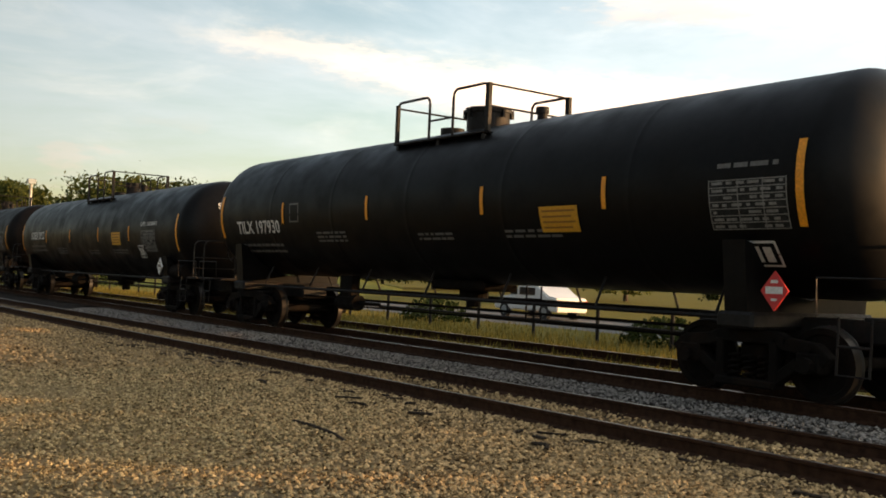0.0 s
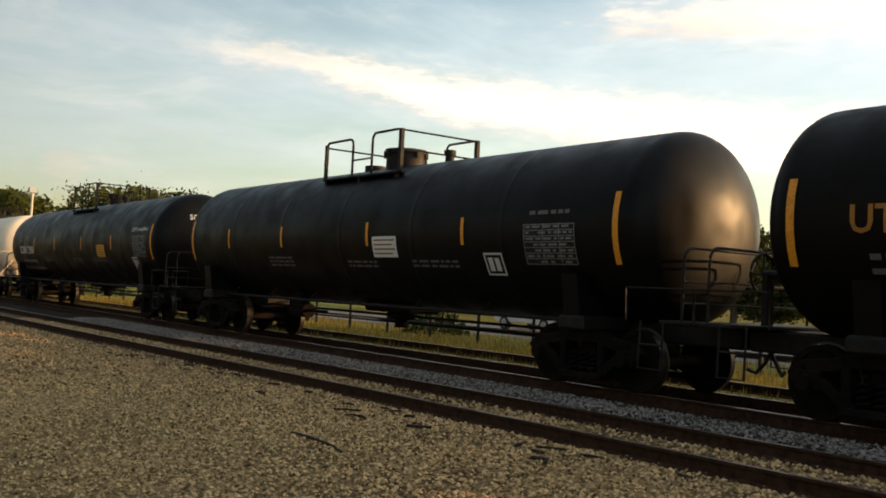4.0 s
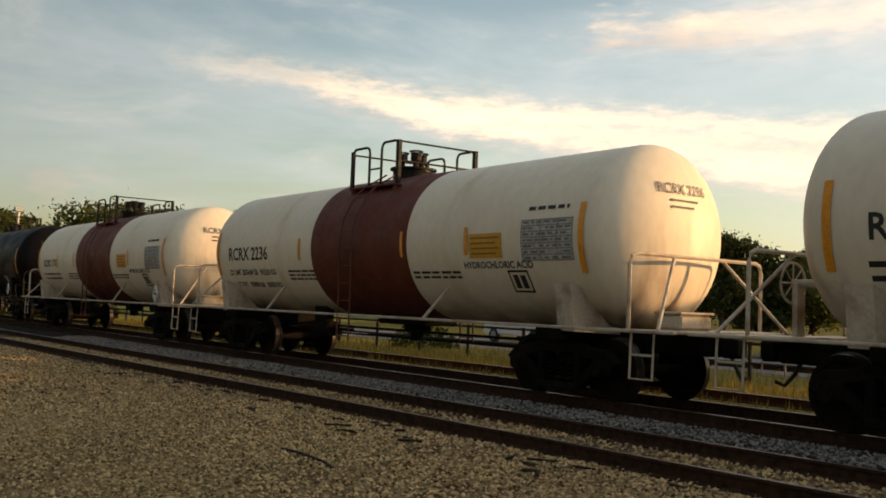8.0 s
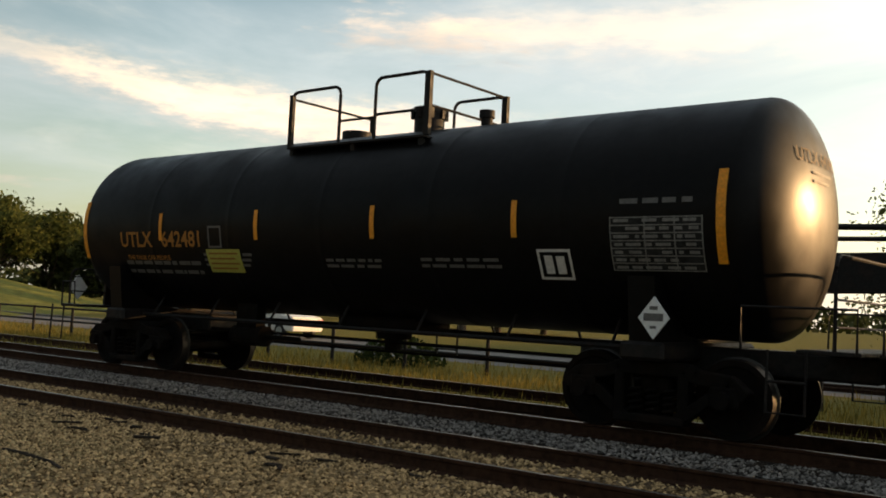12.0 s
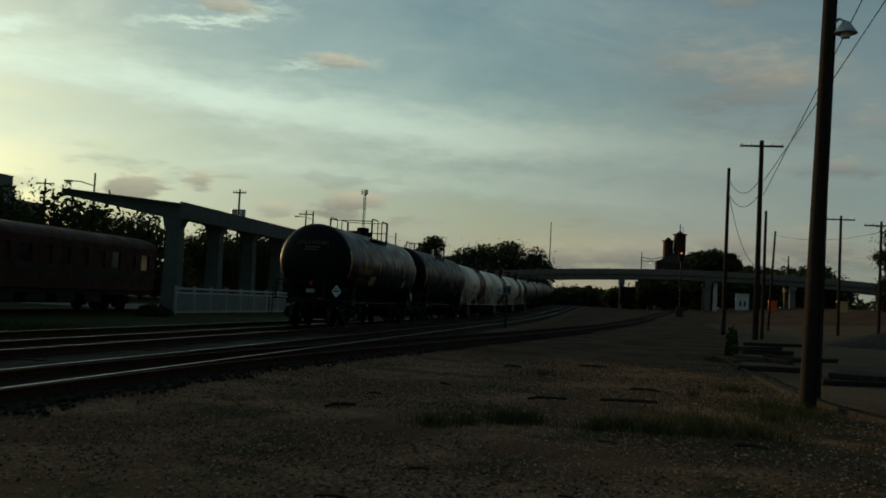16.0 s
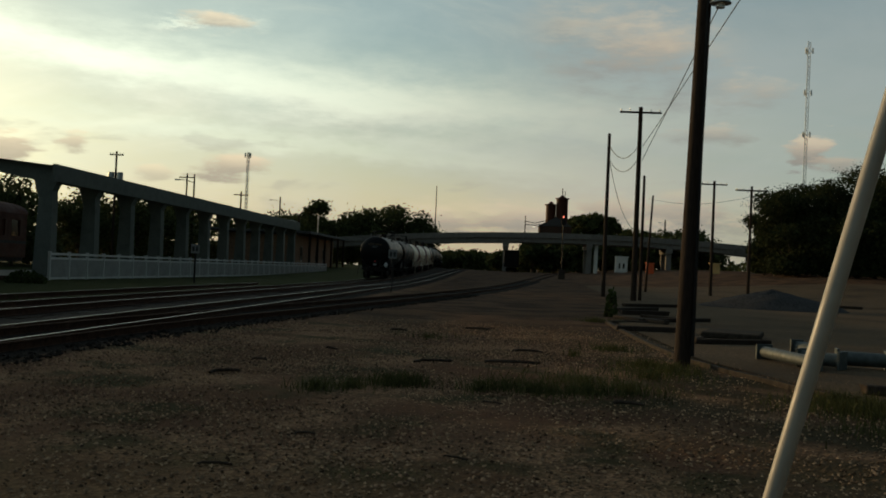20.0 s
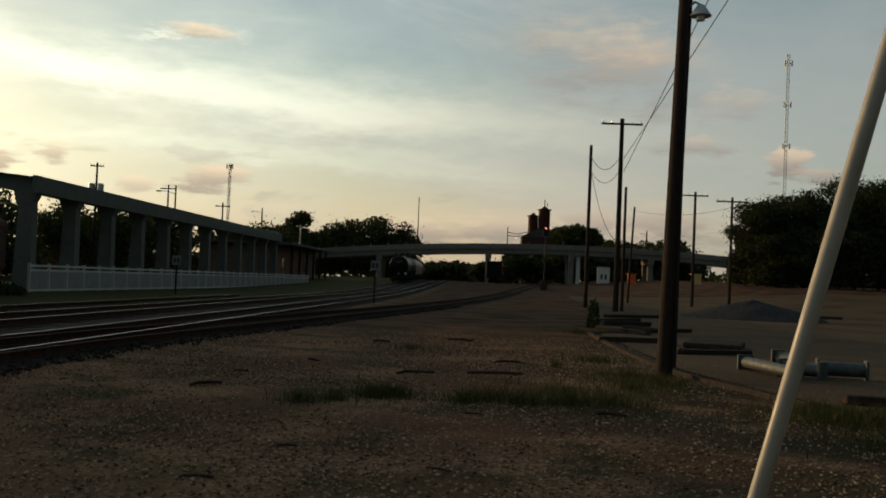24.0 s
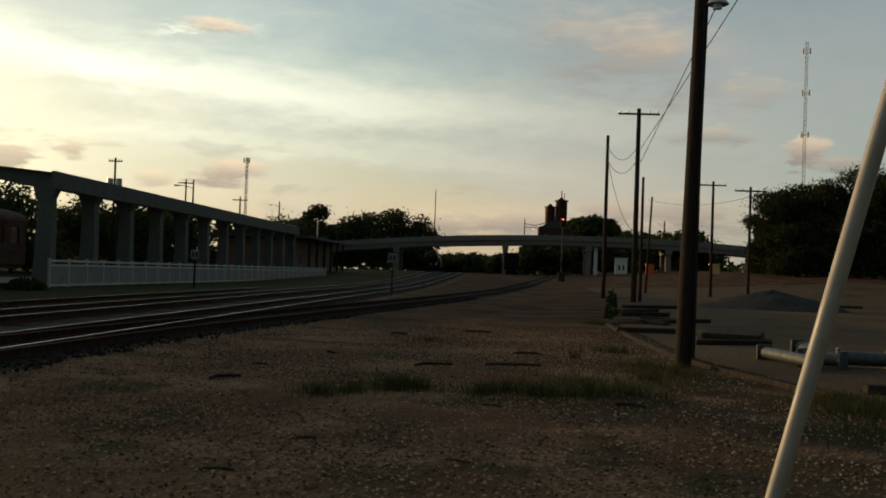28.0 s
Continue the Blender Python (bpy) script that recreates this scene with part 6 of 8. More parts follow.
def stores():
    # white gabled shed at the far end of the row
    b, ox, oy = hollow_building("workshop", "white painted workshop with a wide roller door", -6, 20.6, 58.4, 76, 5.5, STUCCO, [(8.5, 11.0, 0, 2.7), (17.6, 19.4, 1.0, 2.6)])
    door = part("roller_door", box(B(), 8.5 - ox, 11.0 - ox, 58.55 - oy, 58.6 - oy, 0.01, 2.7), VINYL, b, "pale slatted roller door")
    for k in range(9):
        part("slat", box(B(), 8.5 - ox, 11.0 - ox, 58.5 - oy, 58.548 - oy, 0.3 * k + 0.01, 0.3 * k + 0.29, 0.01), VINYL, door)
    window(b, 17.6 - ox, 19.4 - ox, 58.5 - oy, 1.0, 2.6, mullions=2)
    bm = B()
    box(bm, -6 - ox, 20.6 - ox, 58.25 - oy, 58.4 - oy, 4.0, 4.15)
    part("string_course", bm, CONCRETE, b)
    # shop with a deep fascia over a recessed front
    holes = [(27.4, 29.1, 0.9, 2.75), (29.5, 30.4, 0.05, 2.7), (30.6, 33.0, 0.9, 2.75), (24.5, 26.3, 0.05, 2.9)]
    b, ox, oy = hollow_building("shop", "single-storey shop with a deep white fascia and display windows", 20.8, 34.4, 58.6, 76, 5.6, PALEWALL, holes)
    bm = B()
    box(bm, 20.8 - ox, 34.4 - ox, 57.4 - oy, 58.6 - oy, 3.9, 5.62, 0.03)
    part("fascia", bm, STUCCO, b, "deep white fascia box")
    bm = B()
    box(bm, 20.8 - ox, 34.4 - ox, 57.2 - oy, 57.4 - oy, 3.78, 3.92)
    part("gutter", bm, GALV, b)
    for x in (21.0, 26.75, 33.5):
        bm = B()
        box(bm, x - 0.25 - ox, x + 0.25 - ox, 57.8 - oy, 58.6 - oy, 0, 3.9, 0.02)
        part("pilaster", bm, BRICK, b, "brown brick pilaster")
    window(b, 27.4 - ox, 29.1 - ox, 58.7 - oy, 0.9, 2.75, mullions=1, transom=0.45)
    window(b, 30.6 - ox, 33.0 - ox, 58.7 - oy, 0.9, 2.75, mullions=1, transom=0.45)
    for xa, xb, za, nm, mt in ((29.5, 30.4, 2.7, "shop_door", DARKGLASS), (24.5, 26.3, 2.9, "panel_door", PALEWALL)):
        bm = B()
        box(bm, xa - ox, xb - ox, 58.75 - oy, 58.82 - oy, 0.05, za)
        d = part(nm, bm, mt, b)
        for q in (0.3, 1.5):
            bm = B()
            box(bm, xa + 0.15 - ox, xb - 0.15 - ox, 58.72 - oy, 58.76 - oy, q, q + 0.9)
            part("door_panel", bm, mt, d)
    # two-storey brick block with a pale front
    holes = [(38.2, 40.6, 0.6, 3.3), (41.2, 42.2, 0.05, 3.2), (42.8, 46.5, 0.6, 3.3), (48, 52, 0.6, 3.3), (54, 58, 0.6, 3.3), (40.9, 42.1, 6.3, 8.6), (45.2, 46.4, 6.3, 8.6), (49.5, 50.7, 6.3, 8.6), (54, 55.2, 6.3, 8.6), (58.4, 59.6, 6.3, 8.6)]
    b, ox, oy = hollow_building("brick_block", "two-storey brick block with a pale rendered front", 36.0, 65.0, 62, 88, 10.2, PALEWALL, holes, BRICK)
    for h in holes:
        if h[2] > 0.1:
            window(b, h[0] - ox, h[1] - ox, 62.12 - oy, h[2], h[3], mullions=1 if h[3] > 6 else 2, transom=0.6)
    bm = B()
    box(bm, 41.2 - ox, 42.2 - ox, 62.2 - oy, 62.27 - oy, 0.05, 3.2)
    part("shop_door", bm, DARKGLASS, b)
    for z0, z1, d in ((4.0, 4.25, 0.5), (5.8, 5.95, 0.12), (9.5, 9.7, 0.2)):
        bm = B()
        box(bm, 36.0 - ox, 65.0 - ox, 62 - d - oy, 62 - oy, z0, z1)
        part("cornice", bm, CONCRETE, b)
    for k, (y, hh) in enumerate(((66, 10.35), (72, 10.2), (78, 10.0), (84, 9.9))):
        bm = B()
        box(bm, 35.9 - ox, 36.5 - ox, y - 0.4 - oy, y + 0.4 - oy, 10.1, hh + 0.55, 0.03)
        part("parapet_pier", bm, BRICK, b)
    # grey block further along
    holes = [(94.0, 96.0, 9.9, 12.0), (99.2, 100.6, 9.9, 12.0), (104.2, 105.8, 9.9, 12.0), (94.0, 96.0, 4.5, 7.0), (99.2, 100.6, 4.5, 7.0), (104.2, 105.8, 4.5, 7.0)]
    b, ox, oy = hollow_building("grey_block", "tall grey rendered block with square windows", 92.6, 108.0, 72, 82.5, 13.6, GREYWALL, holes)
    for h in holes:
        window(b, h[0] - ox, h[1] - ox, 72.12 - oy, h[2], h[3], mullions=1, transom=1.0)
    bm = B()
    rod(bm, (-7.3, 4.6, 13.4), (-7.3, 4.6, 14.7), 0.45, 10)
    rod(bm, (-7.3, 4.6, 14.7), (-7.3, 4.6, 14.95), 0.6, 10)
    part("chimney", bm, BRICK, b)
    bm = B()
    box(bm, -7.7, 7.7, -5.35, -5.25, 8.6, 8.85)
    part("string_course", bm, CONCRETE, b)
    hollow_building("low_annexe", "low grey annexe beside the grey block", 108.2, 118, 74, 86, 11.2, GREYWALL, [])
    hollow_building("low_link", "low brick link between two blocks", 66, 92.2, 84, 96, 9.0, BRICK, [(70, 72, 3, 5.2), (76, 78, 3, 5.2), (82, 84, 3, 5.2), (88, 90, 3, 5.2)])


def bogie(parent, x, y0, mat=None):
    """A simple four-wheel truck of a standing car: frame, springs and wheels."""
    bm = B()
    for s in (-1, 1):
        box(bm, x - 1.15, x + 1.15, y0 + s * 1.0 - 0.08, y0 + s * 1.0 + 0.08, 0.55, 0.75, 0.03)
        box(bm, x - 0.4, x + 0.4, y0 + s * 1.0 - 0.1, y0 + s * 1.0 + 0.1, 0.2, 0.55, 0.03)
        for q in (-0.85, 0.85):
            box(bm, x + q - 0.16, x + q + 0.16, y0 + s * 1.0 - 0.12, y0 + s * 1.0 + 0.12, 0.36, 0.62, 0.03)
    box(bm, x - 0.25, x + 0.25, y0 - 1.0, y0 + 1.0, 0.5, 0.8, 0.03)
    t = part("truck", bm, mat or TRUCK, parent)
    for q in (-0.85, 0.85):
        for s in (-1, 1):
            bm = B()
            rod(bm, (x + q, y0 + s * 0.69, 0.46), (x + q, y0 + s * 0.82, 0.46), 0.45, 24)
            rod(bm, (x + q, y0 + s * 0.66, 0.46), (x + q, y0 + s * 0.69, 0.46), 0.48, 24)
            part("wheel", bm, TRUCK, t, smooth=40)
        bm = B()
        rod(bm, (x + q, y0 - 0.7, 0.46), (x + q, y0 + 0.7, 0.46), 0.08, 8)
        part("axle", bm, TRUCK, t)
    return t


DISPLAY_Y = 26.2
DISPLAY_Z = 0.12


def flat_car_and_crane():
    L0, L1 = -5.0, 13.3
    f = thing("flat_car", ((L0 + L1) / 2, DISPLAY_Y, DISPLAY_Z), "black steel flat car with white number on its side", "flat car")
    h = (L1 - L0) / 2
    c = (L0 + L1) / 2
    bm = B()
    box(bm, -h, h, -1.45, 1.45, 1.08, 1.22, 0.02)
    part("deck", bm, TIE, f, "dark timber deck")
    for s in (-1, 1):
        bm = B()
        pts = [(-h, 1.1), (-h, 0.76), (-h * 0.62, 0.7), (-h * 0.38, 0.3), (h * 0.22, 0.34), (h * 0.62, 0.66), (h, 0.72), (h, 1.1)]
        a = [bm.verts.new((u, s * 1.45, v)) for u, v in pts]
        b = [bm.verts.new((u, s * 1.37, v)) for u, v in pts]
        bm.faces.new(a)
        bm.faces.new(b[::-1])
        for i in range(len(pts)):
            j = (i + 1) % len(pts)
            bm.faces.new((a[i], b[i], b[j], a[j]))
        bmesh.ops.recalc_face_normals(bm, faces=bm.faces)
        part("side_sill", bm, KRAIL, f)
        for k in range(6):
            bm = B()
            x = -h + 1.2 + k * (2 * h - 2.4) / 5
            box(bm, x - 0.16, x + 0.16, s * 1.47 - 0.03, s * 1.47 + 0.03, 0.93, 1.0)
            part("stake_pocket", bm, GALV, f, "pale steel stake pocket")
    for x in (-h + 2.0, h - 2.0):
        bogie(f, x, 0)
    for s in (-1, 1):
        bm = B()
        box(bm, min(s * h, s * (h + 0.6)), max(s * h, s * (h + 0.6)), -0.14, 0.14, 0.62, 0.9, 0.04)
        part("coupler", bm, TRUCK, f)
    bm = text_mesh("IC 100546", 0.42)
    for v in bm.verts:
        v.co = Vector((4.25 - c + v.co.x, -1.458, 0.42 + v.co.y))
    part("lettering", bm, STENCIL_W, f, "white stencilled car number")
    bm = B()
    box(bm, -h * 0.98, -h * 0.25 + 3.6, -1.3, 1.3, 1.22, 1.55, 0.02)
    part("boom_cradle", bm, TIE, f, "dark timber cradle on the deck")
    # wrecking crane boom laid over the flat car
    cr = thing("crane_boom", (0, DISPLAY_Y, DISPLAY_Z), "dark riveted wrecking crane boom resting on a flat car", "crane")
    for s in (-1, 1):
        bm = B()
        prof = [(-9, 2.35), (-9, 3.35), (-1.4, 3.45), (0.8, 3.8), (2.9, 3.95), (3.9, 3.5), (7.3, 4.0), (7.9, 3.6), (7.6, 3.1), (6.4, 3.3), (5.6, 3.35), (3.0, 2.85), (-1.3, 2.55)]
        a = [bm.verts.new((u, s * 0.55, v)) for u, v in prof]
        b = [bm.verts.new((u, s * 0.4, v)) for u, v in prof]
        bm.faces.new(a)
        bm.faces.new(b[::-1])
        for i in range(len(prof)):
            j = (i + 1) % len(prof)
            bm.faces.new((a[i], b[i], b[j], a[j]))
        bmesh.ops.recalc_face_normals(bm, faces=bm.faces)
        bmesh.ops.triangulate(bm, faces=[q for q in bm.faces if len(q.verts) > 4])
        part("boom_girder", bm, KRAIL, cr, "dark plate girder of the boom")
        bm = B()
        pipe(bm, [(3.2, s * 0.6, 2.86), (5.5, s * 0.6, 3.34)], 0.05, 6)
        part("boom_edge", bm, GALV, cr, "pale worn girder edge")
    for k in range(8):
        bm = B()
        x = -8.4 + k * 1.9
        box(bm, x - 0.08, x + 0.08, -0.4, 0.4, 2.75 + 0.08 * k * (k < 6), 3.2 + 0.05 * k)
        part("boom_brace", bm, KRAIL, cr)
    bm = B()
    pipe(bm, [(-9, 0, 4.1), (0.8, 0, 3.85)], 0.09, 6)
    pipe(bm, [(-9, 0.3, 3.8), (0.8, 0.3, 3.7)], 0.07, 6)
    part("hoist_cable", bm, KRAIL, cr)
    for x, z, r in ((3.3, 2.2, 0.36), (5.85, 2.2, 0.36)):
        bm = B()
        for s in (-1, 1):
            pts = [(r * math.cos(a), r * math.sin(a) * (1.0 if math.sin(a) > 0 else 1.25)) for a in np.linspace(0, math.tau, 17)[:-1]]
            a = [bm.verts.new((x + u, s * 0.2, z + v)) for u, v in pts]
            b = [bm.verts.new((x + u, s * 0.14, z + v)) for u, v in pts]
            bm.faces.new(a)
            bm.faces.new(b[::-1])
            for i in range(16):
                bm.faces.new((a[i], b[i], b[(i + 1) % 16], a[(i + 1) % 16]))
        bmesh.ops.recalc_face_normals(bm, faces=bm.faces)
        p = part("hook_block", bm, DECAL_GREY, cr, "grey painted pulley block")
        part("block_frame", box(B(), x - 0.34, x + 0.34, -0.3, 0.3, z + r * 1.05, z + r * 1.05 + 0.55, 0.08), KRAIL, cr, "dark block frame over the pulley")
        bm = B()
        rod(bm, (x, -0.26, z), (x, 0.26, z), 0.1, 12)
        part("sheave_pin", bm, TRUCK, p)
        bm = B()
        pipe(bm, [(x, 0, z - r * 1.1)] + [(x + 0.17 * math.sin(q), 0, z - r * 1.1 - 0.22 + 0.17 * math.cos(q)) for q in np.linspace(0.3, 4.4, 10)], 0.05, 6)
        part("hook", bm, TRUCK, p)
        bm = B()
        rod(bm, (x, 0, z + r * 0.8), (x, 0, z + r + 0.6), 0.16, 10)
        part("hoist_rope", bm, KRAIL, p)
    bm = B()
    box(bm, 2.0, 3.1, -1.1, 1.1, 1.36, 2.95, 0.03)
    part("winch_house", bm, KRAIL, cr)
    bm = B()
    rod(bm, (3.55, 0.4, 3.5), (3.45, 0.4, 5.1), 0.03, 6)
    part("aerial", bm, KRAIL, cr)
    # white van beyond the crane
    small_vehicle(1.6, 40.0, 88, "white boxy van parked beyond the flat car", van=True)


def small_vehicle(x, y, turn, label, van=False, pickup=False):
    v = thing("van" if van else "pickup" if pickup else "car", (x, y, 0), label, "vehicle", turn=turn)
    bm = B()
    if van:
        prof = [(-2.3, 0.35), (2.3, 0.35), (2.35, 1.0), (1.9, 1.3), (1.4, 2.1), (1.1, 2.2), (-2.25, 2.2), (-2.35, 1.0)]
    elif pickup:
        prof = [(-2.7, 0.4), (2.6, 0.4), (2.65, 0.95), (1.5, 1.1), (0.8, 1.72), (-0.4, 1.75), (-0.6, 1.12), (-2.7, 1.1)]
    else:
        prof = [(-2.25, 0.35), (2.2, 0.35), (2.25, 0.75), (1.9, 0.9), (1.1, 0.98), (0.5, 1.42), (-0.9, 1.45), (-1.6, 1.02), (-2.2, 0.95)]
    a = [bm.verts.new((u, -0.88, w)) for u, w in prof]
    b = [bm.verts.new((u, 0.88, w)) for u, w in prof]
    bm.faces.new(a)
    bm.faces.new(b[::-1])
    for i in range(len(prof)):
        j = (i + 1) % len(prof)
        bm.faces.new((a[i], b[i], b[j], a[j]))
    bmesh.ops.recalc_face_normals(bm, faces=bm.faces)
    bmesh.ops.bevel(bm, geom=list(bm.edges), offset=0.06, segments=2, affect="EDGES")
    part("body", bm, CARWHITE, v, smooth=40)
    for s in (-1, 1):
        for q in ((0.5, 1.0), (-0.75, 0.35)) if not van else ((0.7, 1.3),):
            bm = B()
            z0, z1 = (1.02, 1.36) if not (van or pickup) else (1.15, 1.62)
            box(bm, min(q), max(q), s * 0.885 - 0.01, s * 0.885 + 0.01, z0, z1, 0.004)
            part("side_window", bm, DARKGLASS, v)
        for x_ in (-1.4, 1.4):
            bm = B()
            rod(bm, (x_, s * 0.72, 0.32), (x_, s * 0.91, 0.32), 0.32, 20)
            w = part("wheel", bm, RUBBER, v, "", 40)
            bm = B()
            rod(bm, (x_, s * 0.9, 0.32), (x_, s * 0.925, 0.32), 0.19, 14)
            part("hubcap", bm, GALV, w)
        bm = B()
        box(bm, -2.3, -2.2, s * 0.7 - 0.12, s * 0.7 + 0.12, 0.7, 0.85)
        part("tail_light", bm, PLACARD_RED, v)
    return v


def caboose():
    x0, x1 = 18.3, 29.3
    c = thing("caboose", ((x0 + x1) / 2, DISPLAY_Y, DISPLAY_Z), "red painted caboose with a cupola, on a display track", "caboose")
    h = (x1 - x0) / 2
    hb = h - 0.9
    bm = B()
    wins = [(-2.4, -1.75, 1.95, 2.75), (2.15, 2.75, 1.95, 2.8), (4.0, 4.55, 1.95, 2.8)]
    for s in (-1, 1):
        wall_with_holes(bm, -hb, hb, 0.85, 3.0, s * 1.4 - 0.05, s * 1.4 + 0.05, wins)
    for x in (-hb, hb):
        box(bm, x - 0.05, x + 0.05, -1.35, 1.35, 0.85, 3.0)
    part("body", bm, CABOOSE, c)
    for s in (-1, 1):
        for a, b, z0, z1 in wins:
            bm = B()
            box(bm, a, b, s * 1.38 - 0.01, s * 1.38 + 0.01, z0, z1)
            w = part("window", bm, DARKGLASS, c)
            bm = B()
            for q in ((a - 0.06, b + 0.06, z1, z1 + 0.06), (a - 0.06, b + 0.06, z0 - 0.06, z0), (a - 0.06, a, z0, z1), (b, b + 0.06, z0, z1)):
                box(bm, q[0], q[1], s * 1.46 - 0.02, s * 1.46 + 0.02, q[2], q[3])
            part("window_frame", bm, CABOOSE, w)
        # bay below the cupola
        bm = B()
        box(bm, -0.2, 1.6, min(s * 1.45, s * 1.72), max(s * 1.45, s * 1.72), 1.9, 3.05, 0.04)
        part("side_bay", bm, CABOOSE, c)
        bm = B()
        box(bm, 0.2, 1.2, s * 1.725 - 0.01, s * 1.725 + 0.01, 2.35, 2.85)
        part("bay_window", bm, DARKGLASS, c)
        bm = B()
        u = -2.45
        rng = random.Random(2)
        while u < 2.1:
            w = rng.uniform(0.16, 0.22)
            if not -0.3 < u < -0.05:
                box(bm, u, u + w * 0.75, s * 1.455 - 0.005, s * 1.455 + 0.005, 1.32, 1.58)
            u += w + 0.08
        tagged(part("lettering", bm, STENCIL_W, c, "row of pale letter-sized bars"), kind="stuff")
    bm = B()
    n = 10
    for a, b in zip(range(n), range(1, n + 1)):
        y0, y1 = -1.55 + 3.1 * a / n, -1.55 + 3.1 * b / n
        z0, z1 = [3.0 + 0.28 * (1 - (y / 1.55) ** 2) for y in (y0, y1)]
        q = [bm.verts.new(v) for v in ((-h, y0, z0), (h, y0, z0), (h, y1, z1), (-h, y1, z1))]
        bm.faces.new(q)
    bmesh.ops.remove_doubles(bm, verts=bm.verts, dist=1e-4)
    bmesh.ops.solidify(bm, geom=list(bm.faces), thickness=0.08)
    part("roof", bm, CABOOSE, c, "curved red roof", 40)
    bm = B()
    box(bm, -1.3, 1.5, -1.3, 1.3, 3.1, 3.85, 0.04)
    cu = part("cupola", bm, CABOOSE, c)
    bm = B()
    box(bm, -1.45, 1.65, -1.42, 1.42, 3.85, 3.95, 0.03)
    part("cupola_roof", bm, CABOOSE, cu)
    for s in (-1, 1):
        for a in (-0.95, 0.45):
            bm = B()
            box(bm, a, a + 0.7, s * 1.305 - 0.01, s * 1.305 + 0.01, 3.3, 3.7)
            part("cupola_window", bm, DARKGLASS, cu)
    for y in (-1.5, 1.5):
        bm = B()
        pipe(bm, [(-h + 0.2, y, 3.1), (h - 0.2, y, 3.1)], 0.02, 5)
        part("roof_grab_rail", bm, CABOOSE, c)
    bm = B()
    box(bm, -h, h, -1.3, 1.3, 0.68, 0.86, 0.02)
    part("underframe", bm, KRAIL, c)
    for s in (-1, 1):
        for y in (-1.35, 1.35):
            bm = B()
            rod(bm, (s * (h - 0.06), y, 0.8), (s * (h - 0.06), y, 3.0), 0.035, 8)
            part("corner_post", bm, CABOOSE, c)
        for z in (1.3, 1.75):
            bm = B()
            pipe(bm, [(s * (h - 0.05), -1.3, z), (s * (h - 0.05), 1.3, z)], 0.025, 6)
            part("platform_rail", bm, CABOOSE, c)
        for y in (-1, 1):
            bm = B()
            box(bm, s * (h - 0.45) - 0.35, s * (h - 0.45) + 0.35, y * 1.25 - 0.2, y * 1.25 + 0.2, 0.28, 0.33)
            box(bm, s * (h - 0.45) - 0.35, s * (h - 0.45) + 0.35, y * 1.15 - 0.2, y * 1.15 + 0.2, 0.52, 0.56)
            part("step", bm, CABOOSE, c)
        bm = B()
        box(bm, min(s * h, s * (h + 0.55)), max(s * h, s * (h + 0.55)), -0.14, 0.14, 0.6, 0.88, 0.04)
        part("coupler", bm, TRUCK, c)
        bogie(c, s * (h - 2.6), 0, TRUCK)
    bm = B()
    rod(bm, (3.2, 0.7, 3.2), (3.2, 0.7, 3.9), 0.1, 10)
    part("stove_pipe", bm, KRAIL, c)


def coach():
    x0, x1 = 30.6, 50.3
    c = thing("coach", ((x0 + x1) / 2, DISPLAY_Y, DISPLAY_Z), "faded orange-brown passenger coach on a display track", "coach")
    h = (x1 - x0) / 2
    wins = [(-h + 2.6 + k * 1.55, -h + 3.5 + k * 1.55, 2.15, 2.95) for k in range(11)]
    for s in (-1, 1):
        bm = B()
        wall_with_holes(bm, -h, h, 1.05, 3.3, s * 1.45 - 0.05, s * 1.45 + 0.05, wins)
        part("side", bm, COACH, c)
        for a, b, z0, z1 in wins:
            bm = B()
            box(bm, a, b, s * 1.42 - 0.01, s * 1.42 + 0.01, z0, z1)
            part("window", bm, COACH if (int(a * 7) % 3) else DARKGLASS, c)
        bm = B()
        box(bm, -h, h, s * 1.505 - 0.01, s * 1.505 + 0.01, 1.75, 1.9)
        part("belt_rail", bm, KRAIL, c, "dark stripe along the side")
    for s in (-1, 1):
        bm = B()
        box(bm, s * h - 0.05, s * h + 0.05, -1.4, 1.4, 1.05, 3.3)
        part("end_wall", bm, COACH, c)
        bm = B()
        box(bm, min(s * h, s * (h + 0.35)), max(s * h, s * (h + 0.35)), -0.6, 0.6, 1.0, 3.2, 0.05)
        part("gangway", bm, KRAIL, c)
        bogie(c, s * (h - 3.0), 0)
    bm = B()
    n = 12
    for a in range(n):
        t0, t1 = math.pi * a / n, math.pi * (a + 1) / n
        q = [bm.verts.new((x, -1.52 * math.cos(t), 3.28 + 0.62 * math.sin(t))) for x, t in ((-h - 0.1, t0), (h + 0.1, t0), (h + 0.1, t1), (-h - 0.1, t1))]
        bm.faces.new(q)
    bmesh.ops.remove_doubles(bm, verts=bm.verts, dist=1e-4)
    for x in (-h - 0.1, h + 0.1):
        bm.faces.new([v for v in sorted((v for v in bm.verts if abs(v.co.x - x) < 1e-3), key=lambda v: v.co.y)])
    bmesh.ops.recalc_face_normals(bm, faces=bm.faces)
    part("roof", bm, COACH, c, "rounded roof", 50)
    bm = B()
    box(bm, -h, h, -1.35, 1.35, 0.85, 1.06)
    for k in range(4):
        box(bm, -4 + k * 2.4, -2.4 + k * 2.4, -1.3, 1.3, 0.4, 0.85, 0.05)
    part("underframe", bm, KRAIL, c)


